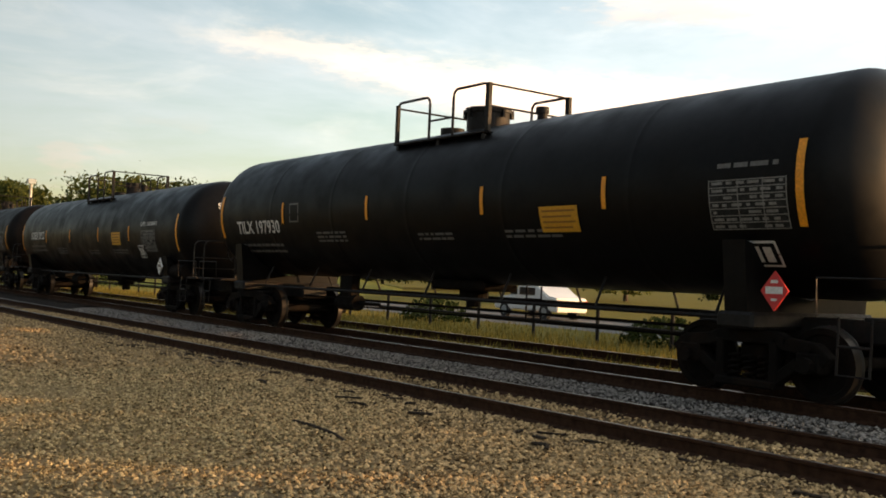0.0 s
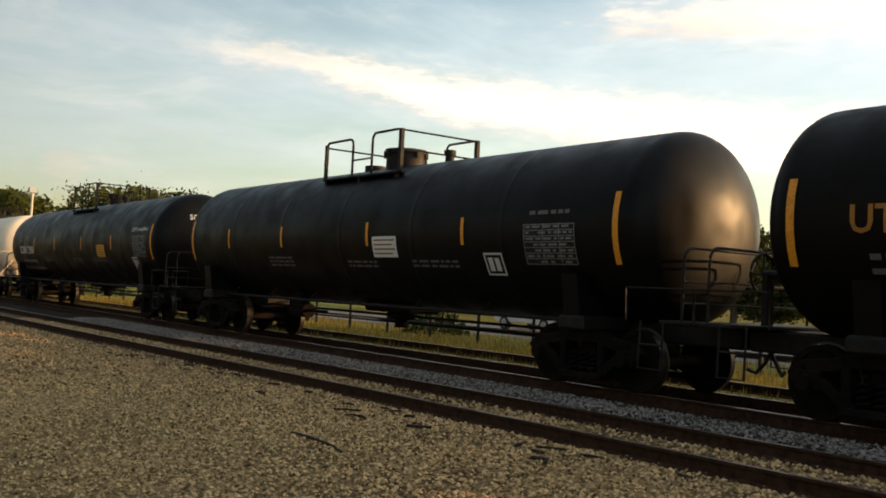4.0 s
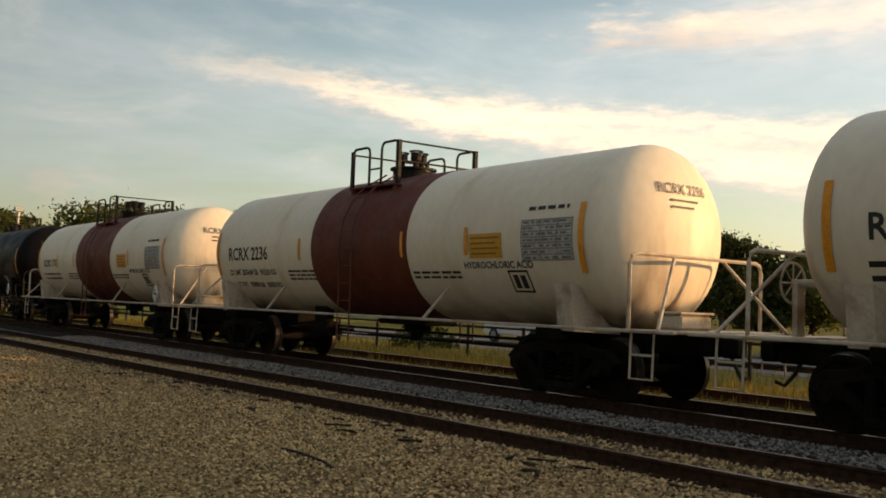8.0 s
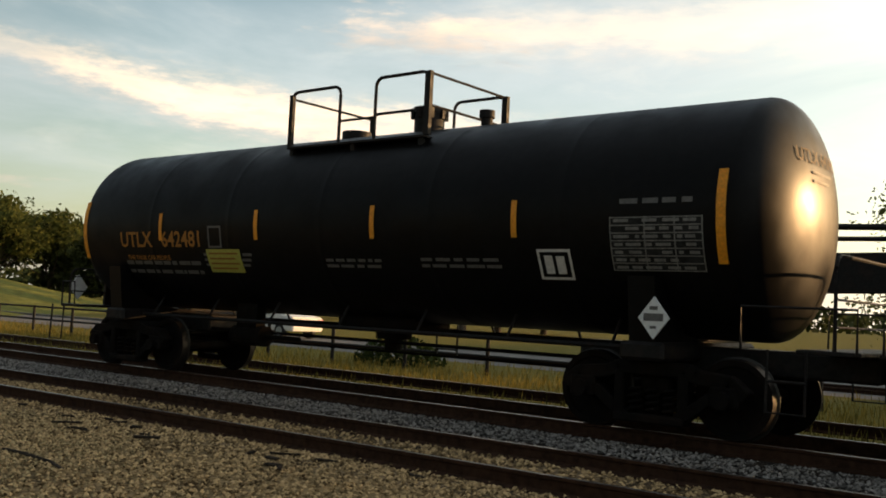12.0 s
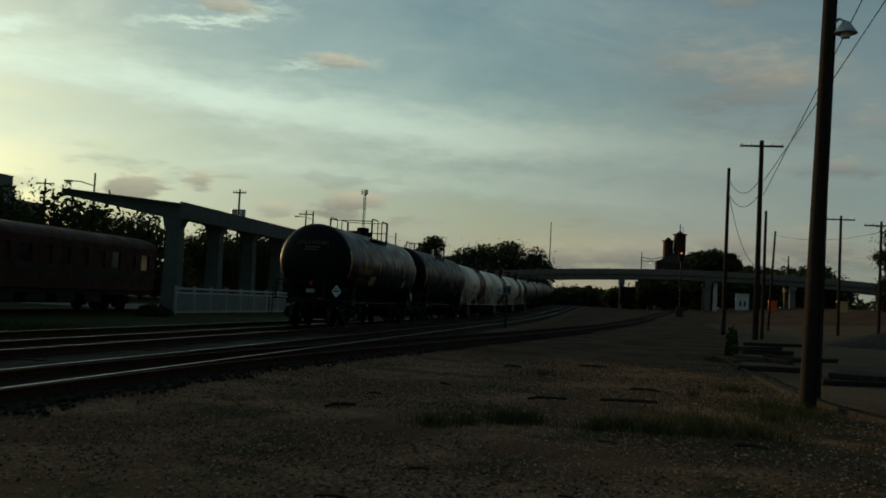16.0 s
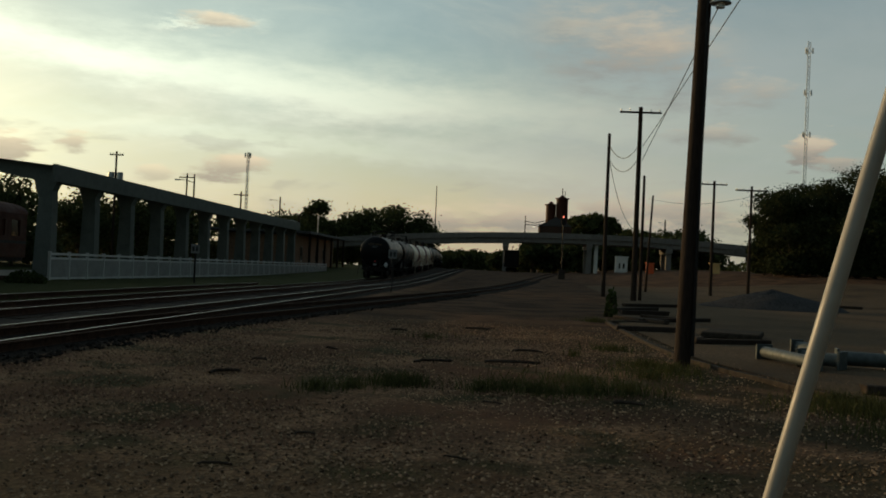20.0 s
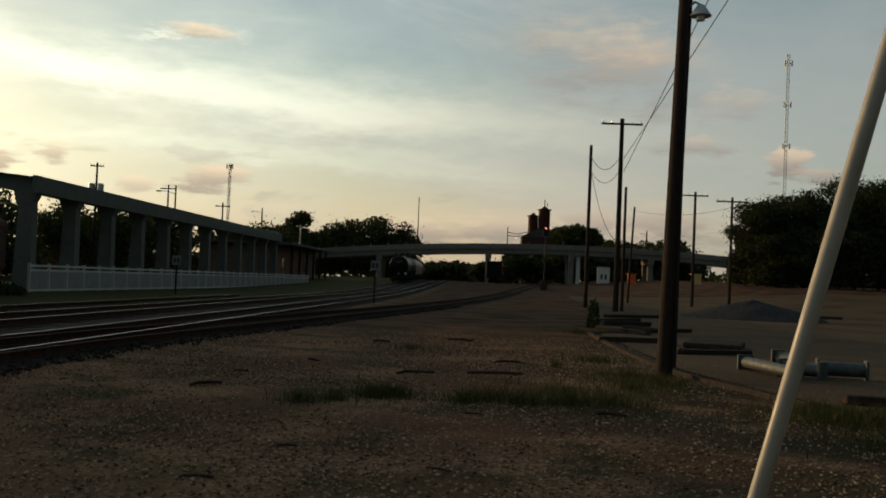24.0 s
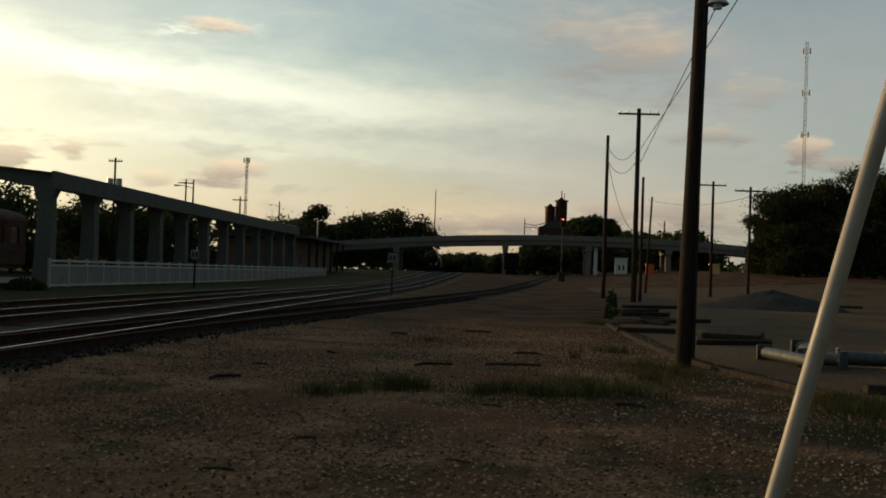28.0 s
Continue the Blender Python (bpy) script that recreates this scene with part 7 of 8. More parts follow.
def flood_mast():
    m = thing("floodlight_mast", (32.2, 23.4, 0), "tall slim pole with two floodlights", "light mast")
    bm = B()
    rod(bm, (0, 0, -0.3), (0, 0, 9.4), 0.13, 12, 0.09)
    part("pole", bm, WOODPOLE, m, "", 40)
    for s in (-1, 1):
        bm = B()
        pipe(bm, [(0, 0, 9.1), (s * 0.35, -0.05, 9.25), (s * 0.5, -0.1, 9.5)], 0.03, 6)
        a = part("lamp_arm", bm, GALV, m)
        bm = B()
        box(bm, -0.22, 0.22, -0.12, 0.12, -0.3, 0.3, 0.03, Matrix.Translation((s * 0.58, -0.12, 9.75)) @ Matrix.Rotation(radians(-25 * s), 4, "Y") @ Matrix.Rotation(radians(28), 4, "X"))
        part("floodlight", bm, GALV, m, "square floodlight head")


def canopy():
    c = thing("platform_canopy", (55.4, 26.0, 0), "long concrete platform canopy on tapering columns", "canopy")
    n = 12
    L = 6.05 * (n - 1)
    for k in range(n):
        x = k * 6.05
        bm = B()
        prof = [(-0.45, 0), (0.6, 0), (0.42, 4.6), (0.75, 5.6), (7.4, 6.75), (7.4, 7.1), (0.2, 6.42), (-0.6, 6.42), (-0.6, 5.5), (-0.35, 5.0)]
        a = [bm.verts.new((x - 0.38, u, v)) for u, v in prof]
        b = [bm.verts.new((x + 0.38, u, v)) for u, v in prof]
        f1, f2 = bm.faces.new(a), bm.faces.new(b[::-1])
        for i in range(len(prof)):
            j = (i + 1) % len(prof)
            bm.faces.new((a[i], b[i], b[j], a[j]))
        bmesh.ops.recalc_face_normals(bm, faces=bm.faces)
        bmesh.ops.triangulate(bm, faces=[q for q in bm.faces if len(q.verts) > 4])
        part("column_frame", bm, CANOPYPAINT, c, "tapering concrete column with its cantilever arm")
    bm = B()
    box(bm, -0.9, L + 0.9, -0.75, -0.55, 5.5, 6.5, 0.02)
    part("fascia_beam", bm, CANOPYPAINT, c)
    bm = B()
    q = [bm.verts.new(v) for v in ((-0.9, -0.55, 6.42), (L + 0.9, -0.55, 6.42), (L + 0.9, 7.6, 7.14), (-0.9, 7.6, 7.14))]
    f = bm.faces.new(q)
    bmesh.ops.solidify(bm, geom=[f], thickness=-0.14)
    part("roof_slab", bm, CANOPYPAINT, c)
    bm = B()
    box(bm, -2, L + 8, -1.2, 8.5, 0, 0.12, 0.02)
    tagged(solo("platform", bm, CONCRETE, "low concrete station platform", "platform", kind="structure", at=(55.4, 26.0, 0)))


def vinyl_fence():
    f = thing("vinyl_fence", (51.6, 24.0, 0), "long white vinyl fence with square posts", "fence")
    post = mesh_of(box(box(B(), -0.065, 0.065, -0.065, 0.065, 0, 1.5, 0.008), -0.085, 0.085, -0.085, 0.085, 1.5, 1.56, 0.02), "post", VINYL_POST)
    rail = mesh_of(box(B(), 0.07, 2.33, -0.03, 0.03, -0.06, 0.06, 0.006), "rail", VINYL_POST)
    bm = B()
    for k in range(15):
        u = 0.07 + (k + 0.5) * 2.26 / 15
        box(bm, u - 0.048, u + 0.048, -0.012, 0.012, 0.1, 1.14)
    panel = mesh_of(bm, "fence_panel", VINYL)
    for k in range(36):
        x = k * 2.4
        piece("post", post, f, pose(x, 0, 0))
        if k < 35:
            for z in (0.1, 1.18, 1.42):
                piece("rail", rail, f, pose(x, 0, z))
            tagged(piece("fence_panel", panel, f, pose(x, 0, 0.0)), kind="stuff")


def overpass():
    br = thing("overpass", (232, 0, 0), "long concrete road overpass on square piers", "bridge")

    def deck_z(y):
        return 10.1 - 0.0009 * (y + 20) ** 2
    for nm, xa, xb, za, zb, mt in (("deck", -5.2, 5.2, -0.45, 0.0, CONCRETE), ("girder", -4.8, -4.2, -1.5, -0.45, CONCRETE), ("girder", -1.6, -1.0, -1.5, -0.45, CONCRETE), ("girder", 1.2, 1.8, -1.5, -0.45, CONCRETE), ("girder", 4.2, 4.8, -1.5, -0.45, CONCRETE), ("parapet", -5.2, -4.95, 0.0, 0.75, CONCRETE), ("parapet", 4.95, 5.2, 0.0, 0.75, CONCRETE)):
        bm = B()
        ys = [-150 + 8 * k for k in range(30)]
        prev = None
        for y in ys:
            z = deck_z(y)
            ring = [bm.verts.new(v) for v in ((xa, y, z + za), (xb, y, z + za), (xb, y, z + zb), (xa, y, z + zb))]
            if prev:
                for i in range(4):
                    bm.faces.new((prev[i], ring[i], ring[(i + 1) % 4], prev[(i + 1) % 4]))
            else:
                bm.faces.new(ring)
            prev = ring
        bm.faces.new(prev[::-1])
        bmesh.ops.recalc_face_normals(bm, faces=bm.faces)
        part(nm, bm, mt, br)
    for y in (46, 24, -1, -20, -38, -58, -80, -104):
        z = deck_z(y)
        bm = B()
        box(bm, -4.9, 4.9, y - 0.7, y + 0.7, z - 2.6, z - 1.5, 0.05)
        p = part("pier_cap", bm, CONCRETE, br)
        for x in (-3.6, 3.6):
            bm = B()
            box(bm, x - 0.6, x + 0.6, y - 0.6, y + 0.6, 0, z - 2.6, 0.05)
            part("pier_column", bm, CONCRETE, p)
    # lamps on the deck: a tall bare mast, and a short one with two arms
    for y, h, lit in ((15.4, 11.5, 0), (-5.2, 4.6, 1)):
        z = deck_z(y)
        bm = B()
        rod(bm, (-4.6, y, z), (-4.6, y, z + h), 0.14, 8, 0.09)
        m = part("lamp_post", bm, KRAIL, br, "slim lamp post on the bridge")
        if lit:
            bm = B()
            pipe(bm, [(-4.6, y, z + 3.4), (-4.6, y - 2.2, z + 3.0), (-4.6, y - 4.6, z + 3.6)], 0.09, 6)
            pipe(bm, [(-4.6, y, z + 2.6), (-4.6, y - 2.2, z + 2.5), (-4.6, y - 4.4, z + 2.9)], 0.09, 6)
            part("lamp_arm", bm, KRAIL, m)
            bm = B()
            rod(bm, (-4.6, y - 2.0, z + 2.0), (-4.6, y - 2.0, z + 2.3), 0.15, 10)
            part("lamp_globe", bm, WHITELAMP, m, "glowing white lamp globe")
    for k in range(40):
        y = -110 + k * 4
        bm = B()
        box(bm, -5.1, -5.0, y - 0.04, y + 0.04, deck_z(y) + 0.75, deck_z(y) + 1.15)
        part("rail_post", bm, GALV, br)


def coaling_tower():
    x, y = az_point(93.4, 300)
    t = thing("coaling_tower", (x, y, 0), "old brown industrial tower with two round silos on its roof", "tower")
    bm = B()
    box(bm, -5, 5, -2.6, 6.8, 0, 15.5, 0.05)
    part("tower_body", bm, SHADEBRICK, t)
    bm = B()
    q = [bm.verts.new(v) for v in ((-5.2, -2.9, 15.5), (5.2, -2.9, 15.5), (5.2, 7.1, 15.5), (-5.2, 7.1, 15.5), (-5.2, 2.0, 18.4), (5.2, 2.0, 18.4))]
    for f in ((0, 1, 5, 4), (2, 3, 4, 5), (0, 4, 3), (1, 2, 5), (0, 3, 2, 1)):
        bm.faces.new([q[i] for i in f])
    part("gable_roof", bm, ROOF, t)
    for yy, r, z1 in ((3.4, 1.5, 22.0), (0.1, 1.75, 24.0)):
        bm = B()
        rod(bm, (0, yy, 15.6), (0, yy, z1), r, 20)
        rod(bm, (0, yy, z1), (0, yy, z1 + 0.3), r + 0.35, 20)
        rod(bm, (0, yy, z1 + 0.3), (0, yy, z1 + 1.2), r * 0.75, 16, 0.2)
        # dark coach colour gives the silos their silhouette shade
        s = part("silo", bm, COACH, t, "rust-red round silo", 40)
    bm = B()
    rod(bm, (0, 0.1, 24.9), (0, 0.1, 27.2), 0.15, 6)
    rod(bm, (0, -0.7, 24.9), (0, -0.7, 26.4), 0.1, 6)
    part("vent_pipe", bm, KRAIL, t)
    for k in range(3):
        bm = B()
        box(bm, -5.06, -5.0, -1.6 + k * 2.8, -0.2 + k * 2.8, 5, 8)
        part("window", bm, DARKGLASS, t)


def railway_signal():
    x, y = az_point(93.5, 150)
    s = thing("railway_signal", (x, y, 0), "slim signal mast showing a red light", "railway signal")
    bm = B()
    rod(bm, (0, 0, 0), (0, 0, 9.0), 0.09, 10)
    part("mast", bm, KRAIL, s)
    bm = B()
    box(bm, -0.12, 0.12, -0.35, 0.35, 8.2, 9.8, 0.04)
    h = part("signal_head", bm, KRAIL, s)
    bm = B()
    rod(bm, (-0.16, 0, 9.35), (-0.12, 0, 9.35), 0.12, 16)
    part("red_lens", bm, REDLAMP, h, "glowing red lens")
    bm = B()
    box(bm, -0.5, 0.5, -0.5, 0.5, 0, 1.4, 0.03)
    part("relay_box", bm, KERB, s)


def yard_side():
    p = utility_pole(17.9, -3.28, 11.0, 0.15, "thick dark wooden pole with a yard lamp", lean=(0.1, -0.28))
    bm = B()
    pipe(bm, [(0.05, -0.15, 6.6), (-0.05, -0.32, 6.75), (-0.1, -0.42, 6.68)], 0.025, 6)
    a = part("lamp_bracket", bm, GALV, p)
    bm = B()
    rod(bm, (-0.1, -0.42, 6.48), (-0.1, -0.42, 6.68), 0.2, 16, 0.06)
    part("lamp_shade", bm, GALV, p, "round metal lamp shade")
    bm = B()
    rod(bm, (-0.1, -0.42, 6.4), (-0.1, -0.42, 6.5), 0.08, 12)
    part("lamp_globe", bm, PLACARD_WHITE, p)
    bm = B()
    pipe(bm, [(-0.1, -0.17, 0.2), (-0.05, -0.2, 6.0), (0.0, -0.35, 11.0)], 0.03, 5)
    part("conduit", bm, KRAIL, p)
    tops = []
    for az, d, h, r, arm, lab in ((97.6, 66, 12.7, 0.19, 1.35, "dark wooden pole with one crossarm"), (95.9, 75, 12.2, 0.16, 0, "bare dark wooden utility pole"), (101.8, 95, 10.7, 0.16, 1.2, "dark wooden pole with one crossarm"), (103.8, 85, 9.4, 0.14, 1.3, "pale wooden pole with one crossarm"), (98.25, 100, 9.6, 0.13, 0, "thin leaning wooden utility pole"), (97.95, 68, 8.4, 0.12, 0, "short dark pole beside a taller one")):
        x, y = az_point(az, d)
        q = utility_pole(x, y, h, r, lab, arm)
        if az == 98.25:
            q.rotation_euler = (radians(2.5), radians(1), 0)
        tops.append((x, y, h))
    top1 = (18.0, -3.6, 10.9)
    utility_pole(-14.0, -7.2, 20.8, 0.2, "tall dark wooden pole behind the gravel yard", 0)
    for ey, ez, z2, z3 in ((-7.7, 16.5, 10.1, 11.4), (-6.8, 20.3, 9.2, 10.4)):
        cable((-14.0, ey, ez), (tops[0][0], tops[0][1] - 0.2, z2), 0.3, 0.022)
        cable((tops[0][0], tops[0][1] + 0.1, z2), (tops[1][0], tops[1][1], z3), 0.9, 0.025)
    cable((tops[1][0], tops[1][1], tops[1][2] - 1.6), (tops[0][0], tops[0][1], 4.6), 1.2, 0.02)
    cable((tops[4][0], tops[4][1], 9.4), (tops[3][0], tops[3][1], 8.6), 0.6, 0.015)
    x, y = az_point(106.5, 450)
    lattice_mast(x, y, 105.8, 0.75, "tall grey lattice radio mast behind trees")
    x, y = az_point(75.3, 800)
    lattice_mast(x, y, 87, 1.15, "distant grey lattice radio mast", (0.97,))
    # street lights and poles behind the canopy
    x, y = az_point(68.2, 105)
    q = utility_pole(x, y, 11.8, 0.14, "wooden pole carrying transformer cans", 0.7)
    for s in (-0.45, 0.45):
        bm = B()
        rod(bm, (0, s, 8.6), (0, s, 9.7), 0.3, 14)
        part("transformer", bm, GALV, q, "grey transformer can", 40)
    for az, d, h, arm in ((60.4, 95, 11.4, 1), (62.0, 110, 9.0, 1), (57.9, 120, 12.7, 0), (49.9, 92, 11.6, 0), (56.4, 110, 10.4, 1), (58.3, 125, 10.2, 1), (72.0, 140, 12.5, 0), (72.4, 140, 13.0, 1), (75.0, 150, 11, 0), (78.3, 170, 9.5, 1), (55.6, 110, 11.2, 0), (99.2, 320, 20, 1), (77.2, 240, 17, 1)):
        x, y = az_point(az, d)
        l = thing("street_lamp" if arm else "utility_pole", (x, y, 0), "slim street lamp pole with a short arm" if arm else "distant bare wooden utility pole", "pole", "distant poles")
        bm = B()
        rod(bm, (0, 0, 0), (0, 0, h), 0.11 * d / 100 + 0.03, 8, 0.06 * d / 100 + 0.02)
        part("pole", bm, WOODPOLE, l)
        if arm:
            bm = B()
            pipe(bm, [(0, 0, h - 1.2), (-0.6, 1.0, h - 0.9), (-1.0, 1.7, h - 0.9)], 0.05, 5)
            part("lamp_arm", bm, GALV, l)
            bm = B()
            box(bm, -1.3, -0.9, 1.6, 2.3, h - 1.02, h - 0.84, 0.03)
            part("lamp_head", bm, GALV, l)
        else:
            bm = B()
            box(bm, -0.08, 0.08, -1.1, 1.1, h - 0.6, h - 0.45)
            part("crossarm", bm, WOODPOLE, l)
    # guy wire with its white guard close by the camera
    d = 3.2
    lo, hi = az_point(105.46, d), az_point(110.55, d)
    z0, z1 = 1.55 - d * math.tan(radians(11.5)), 1.55 + d * math.tan(radians(9.18))
    a, b = Vector((lo[0], lo[1], z0)), Vector((hi[0], hi[1], z1))
    dirn = (b - a) / (b.z - a.z)
    g = thing("guy_wire", tuple(a - dirn * a.z), "leaning steel guy wire in a white plastic guard", "guy wire")
    base = a - dirn * a.z
    bm = B()
    rod(bm, dirn * 0.02, dirn * 3.2, 0.0265, 14)
    part("wire_guard", bm, WPLASTIC, g, "white plastic guard tube", 40)
    bm = B()
    rod(bm, dirn * 3.2, dirn * 7.0, 0.008, 6)
    part("wire", bm, GALV, g)
    bm = B()
    rod(bm, (0, 0, -0.15), dirn * 0.05, 0.04, 8)
    part("anchor_rod", bm, GALV, g)
    # kerb along the yard
    pts = [(9.0, -6.4), (12, -5.2), (15.0, -4.4), (17.0, -3.95), (19.3, -3.6), (23, -3.5), (28, -3.5), (33.1, -3.6), (34.2, -4.2), (34.5, -5.5)]
    k = thing("kerb", (0, 0, 0), "old concrete kerb sunk in the gravel", "kerb")
    for p_, q_ in zip(pts, pts[1:]):
        bm = B()
        sweep_section(bm, [(p_[0], p_[1], 0), (q_[0] * 0.995 + p_[0] * 0.005, q_[1] * 0.995 + p_[1] * 0.005, 0)], [(-0.09, -0.1), (0.09, -0.1), (0.08, 0.06), (-0.07, 0.07)])
        part("kerb_stone", bm, KERB, k)
    bm = B()
    q = [bm.verts.new((x_, y_, 0.012)) for x_, y_ in ((9, -6.7), (15.2, -4.75), (19.5, -3.95), (33.0, -3.95), (76, -8.6), (76, -60), (30, -40), (12, -25))]
    bm.faces.new(q)
    bmesh.ops.triangulate(bm, faces=list(bm.faces))
    far = [[bm.verts.new((76 + 6 * k, -8.6 - 0.2 * k - (51.4 + 0.2 * k) * j / 14, rise(76 + 6 * k, -8.6 - 0.2 * k - (51.4 + 0.2 * k) * j / 14) + 0.03)) for j in range(15)] for k in range(8)]
    for ca, cb in zip(far, far[1:]):
        for j in range(14):
            bm.faces.new((ca[j], ca[j + 1], cb[j + 1], cb[j]))
    bmesh.ops.recalc_face_normals(bm, faces=bm.faces)
    solo("yard_pavement", bm, PALEGRAVEL, "pale compacted gravel yard", "yard", kind="structure")
    # timbers beside the kerb
    for x0, y0, x1, y1, w in ((28.7, -3.35, 29.1, -5.45, 0.26), (24.4, -4.8, 25.2, -6.7, 0.22), (28.2, -5.2, 24.9, -5.0, 0.22), (40.9, -4.95, 41.5, -7.0, 0.34), (36.5, -4.3, 33.6, -5.6, 0.25), (38, -5.4, 36.2, -6.9, 0.25), (44.0, -5.2, 47.2, -7.4, 0.3), (34.6, -4.9, 37.5, -7.8, 0.24), (14.65, -5.25, 14.4, -6.6, 0.26), (52, -6.5, 55, -10.5, 0.3), (72, -18, 70, -25, 0.35)):
        bm = B()
        d_ = Vector((x1 - x0, y1 - y0, 0))
        box(bm, 0, d_.length, -w / 2, w / 2, 0, w * 0.55, 0.02)
        for v_ in bm.verts:
            v_.co += Vector((noise.noise(v_.co * 3 + Vector((x0, y0, 0))) * 0.12, noise.noise(v_.co * 3 + Vector((y0, x0, 4))) * 0.05, 0.0))
        o = solo("timber", bm, TIE, "dark weathered timber baulk lying on the gravel", "timber", "timber baulks")
        o.matrix_world = Matrix.Translation((x0, y0, 0.012)) @ Matrix.Rotation(math.atan2(d_.y, d_.x), 4, "Z")
    bm = B()
    box(bm, -0.75, 0.75, -1.1, 1.1, 0, 0.16, 0.03)
    o = solo("concrete_slab", bm, KERB, "pale concrete slab lying beside timbers", "slab")
    o.matrix_world = pose(27.9, -6.5, 0.012, 0, 0, 72)
    # galvanised pole bases
    for x0, y0, x1, y1, r in ((20.4, -5.38, 18.2, -5.68, 0.115), (22.2, -6.55, 21.7, -6.85, 0.13), (19.2, -5.75, 18.7, -6.35, 0.13), (19.3, -6.45, 19.1, -7.3, 0.14)):
        t = thing("steel_pipe", (x0, y0, r + 0.05), "short galvanised steel pole section lying on the ground", "pipe", "galvanised pole sections")
        dv = Vector((x1 - x0, y1 - y0, 0))
        bm = B()
        rod(bm, (0, 0, 0), dv, r, 20, r * 0.94)
        part("tube", bm, PATINA, t, "", 40)
        for e in (Vector((0, 0, 0)), dv):
            bm = B()
            m = Matrix.Translation(e) @ Matrix.Rotation(math.atan2(dv.y, dv.x), 4, "Z")
            box(bm, -0.025, 0.025, -r * 1.45, r * 1.45, -r * 1.3, r * 1.3, 0.006, m)
            part("flange", bm, PATINA, t)
    # gravel heap
    bm = B()
    n, m = 28, 9
    rings = []
    for j in range(m + 1):
        rr = 1 - j / m
        rings.append([bm.verts.new((4.6 * rr * math.cos(k * math.tau / n) * (1 + 0.12 * noise.noise((math.cos(k * 0.7), j * 0.3, 1))), 4.4 * rr * math.sin(k * math.tau / n), 1.15 * (1 - rr) ** 0.8 + 0.12 * noise.noise((k * 0.6, j * 0.8, 3)) * (0 < j < m))) for k in range(n)] if rr > 0 else [bm.verts.new((0, 0, 1.2))])
    for a_, b_ in zip(rings, rings[1:]):
        for k_ in range(n):
            q_ = list(dict.fromkeys([a_[k_ % len(a_)], a_[(k_ + 1) % len(a_)], b_[(k_ + 1) % len(b_)], b_[k_ % len(b_)]]))
            if len(q_) > 2:
                bm.faces.new(q_)
    bmesh.ops.recalc_face_normals(bm, faces=bm.faces)
    solo("spoil_heap", bm, HEAP, "dark grey heap of crushed stone", "heap", smooth=60, at=(61.5, -16.6, 0.01))
    # huts and cabinets by the poles
    for az, d, w, h, mat, lab, nm in ((95.4, 230, 0.42, 6.2, STUCCO, "narrow white gatepost by the road", "gatepost"), (96.85, 220, 1.3, 3.4, STUCCO, "small white hut with a flat roof", "hut"), (98.45, 190, 0.65, 1.9, WARMCAB, "orange metal cabinet standing by poles", "cabinet"), (102.0, 170, 0.65, 1.6, CREAMCAB, "cream metal cabinet standing by poles", "cabinet")):
        x, y = az_point(az, d)
        t = thing(nm, (x, y, 0), lab, nm)
        bm = B()
        box(bm, -0.8, 0.8, -w, w, 0, h, 0.03)
        part("body", bm, mat, t)
        bm = B()
        box(bm, -0.95, 0.95, -w - 0.15, w + 0.15, h, h + 0.15, 0.02)
        part("lid" if nm == "cabinet" else "roof", bm, mat, t)
        if nm == "hut":
            for s in (-0.45, 0.45):
                bm = B()
                box(bm, -0.84, -0.8, s - 0.2, s + 0.2, 0.9, 2.0)
                part("window", bm, DARKGLASS, t)
    # hopper under the bridge, depot beyond the fence
    x, y = az_point(90.6, 205)
    t = thing("box_car", (x, y, 0), "dark rusty box car standing under the bridge", "box car")
    bm = B()
    box(bm, -6, 6, -1.5, 1.5, 1.0, 4.4, 0.05)
    part("body", bm, SOOT, t)
    for q in (-4, 4):
        bogie(t, q, 0)
    t, ox, oy = hollow_building("depot", "low brick station depot with an overhanging roof", 138, 170, 29, 40, 4.6, BRICK, [(142, 144, 1, 3), (148, 150, 0.1, 3), (154, 156, 1, 3), (160, 162, 1, 3)])
    bm = B()
    box(bm, -17.5, 17.5, -8, 7, 4.75, 5.1, 0.05)
    part("overhanging_roof", bm, ROOF, t)
    for k in range(6):
        bm = B()
        box(bm, -15 + k * 6 - 0.15, -15 + k * 6 + 0.15, -7.6, -7.3, 0, 4.75)
        part("roof_post", bm, WOODPOLE, t)
    for a, b in ((142, 144), (154, 156), (160, 162)):
        window(t, a - ox, b - ox, 29.1 - oy, 1, 3)
    x, y = az_point(79.4, 150)
    t = thing("flag_pole", (x, y, 0), "slim pale pole beside the depot", "pole")
    part("pole", rod(B(), (0, 0, 0), (0, 0, 7.6), 0.13, 8, 0.08), FRAMEPAINT, t, "", 40)
    part("finial", rod(B(), (0, 0, 7.6), (0, 0, 7.85), 0.16, 8), GALV, t)
    # trackside signs
    for x, y, h in ((60.5, 18.9, 2.3), (60.0, 6.55, 2.5)):
        t = thing("track_sign", (x, y, 0), "small square white sign on a dark post", "sign", "trackside signs")
        bm = B()
        rod(bm, (0, 0, 0), (0, 0, h), 0.06, 8)
        part("post", bm, KRAIL, t)
        bm = B()
        box(bm, -0.09, -0.06, -0.26, 0.26, h - 0.48, h + 0.08, 0.01)
        pl = part("sign_plate", bm, SIGNW, t)
        for s in (-0.14, 0.14):
            bm = B()
            box(bm, -0.096, -0.09, s * 0.8 - 0.075, s * 0.8 + 0.075, h - 0.36, h - 0.05)
            part("sign_figure", bm, STENCIL_K, pl)


WARMCAB = material("orange_cabinet_paint", (0.6, 0.1, 0.02), 0.5, grain=0.1, stain=0.3)
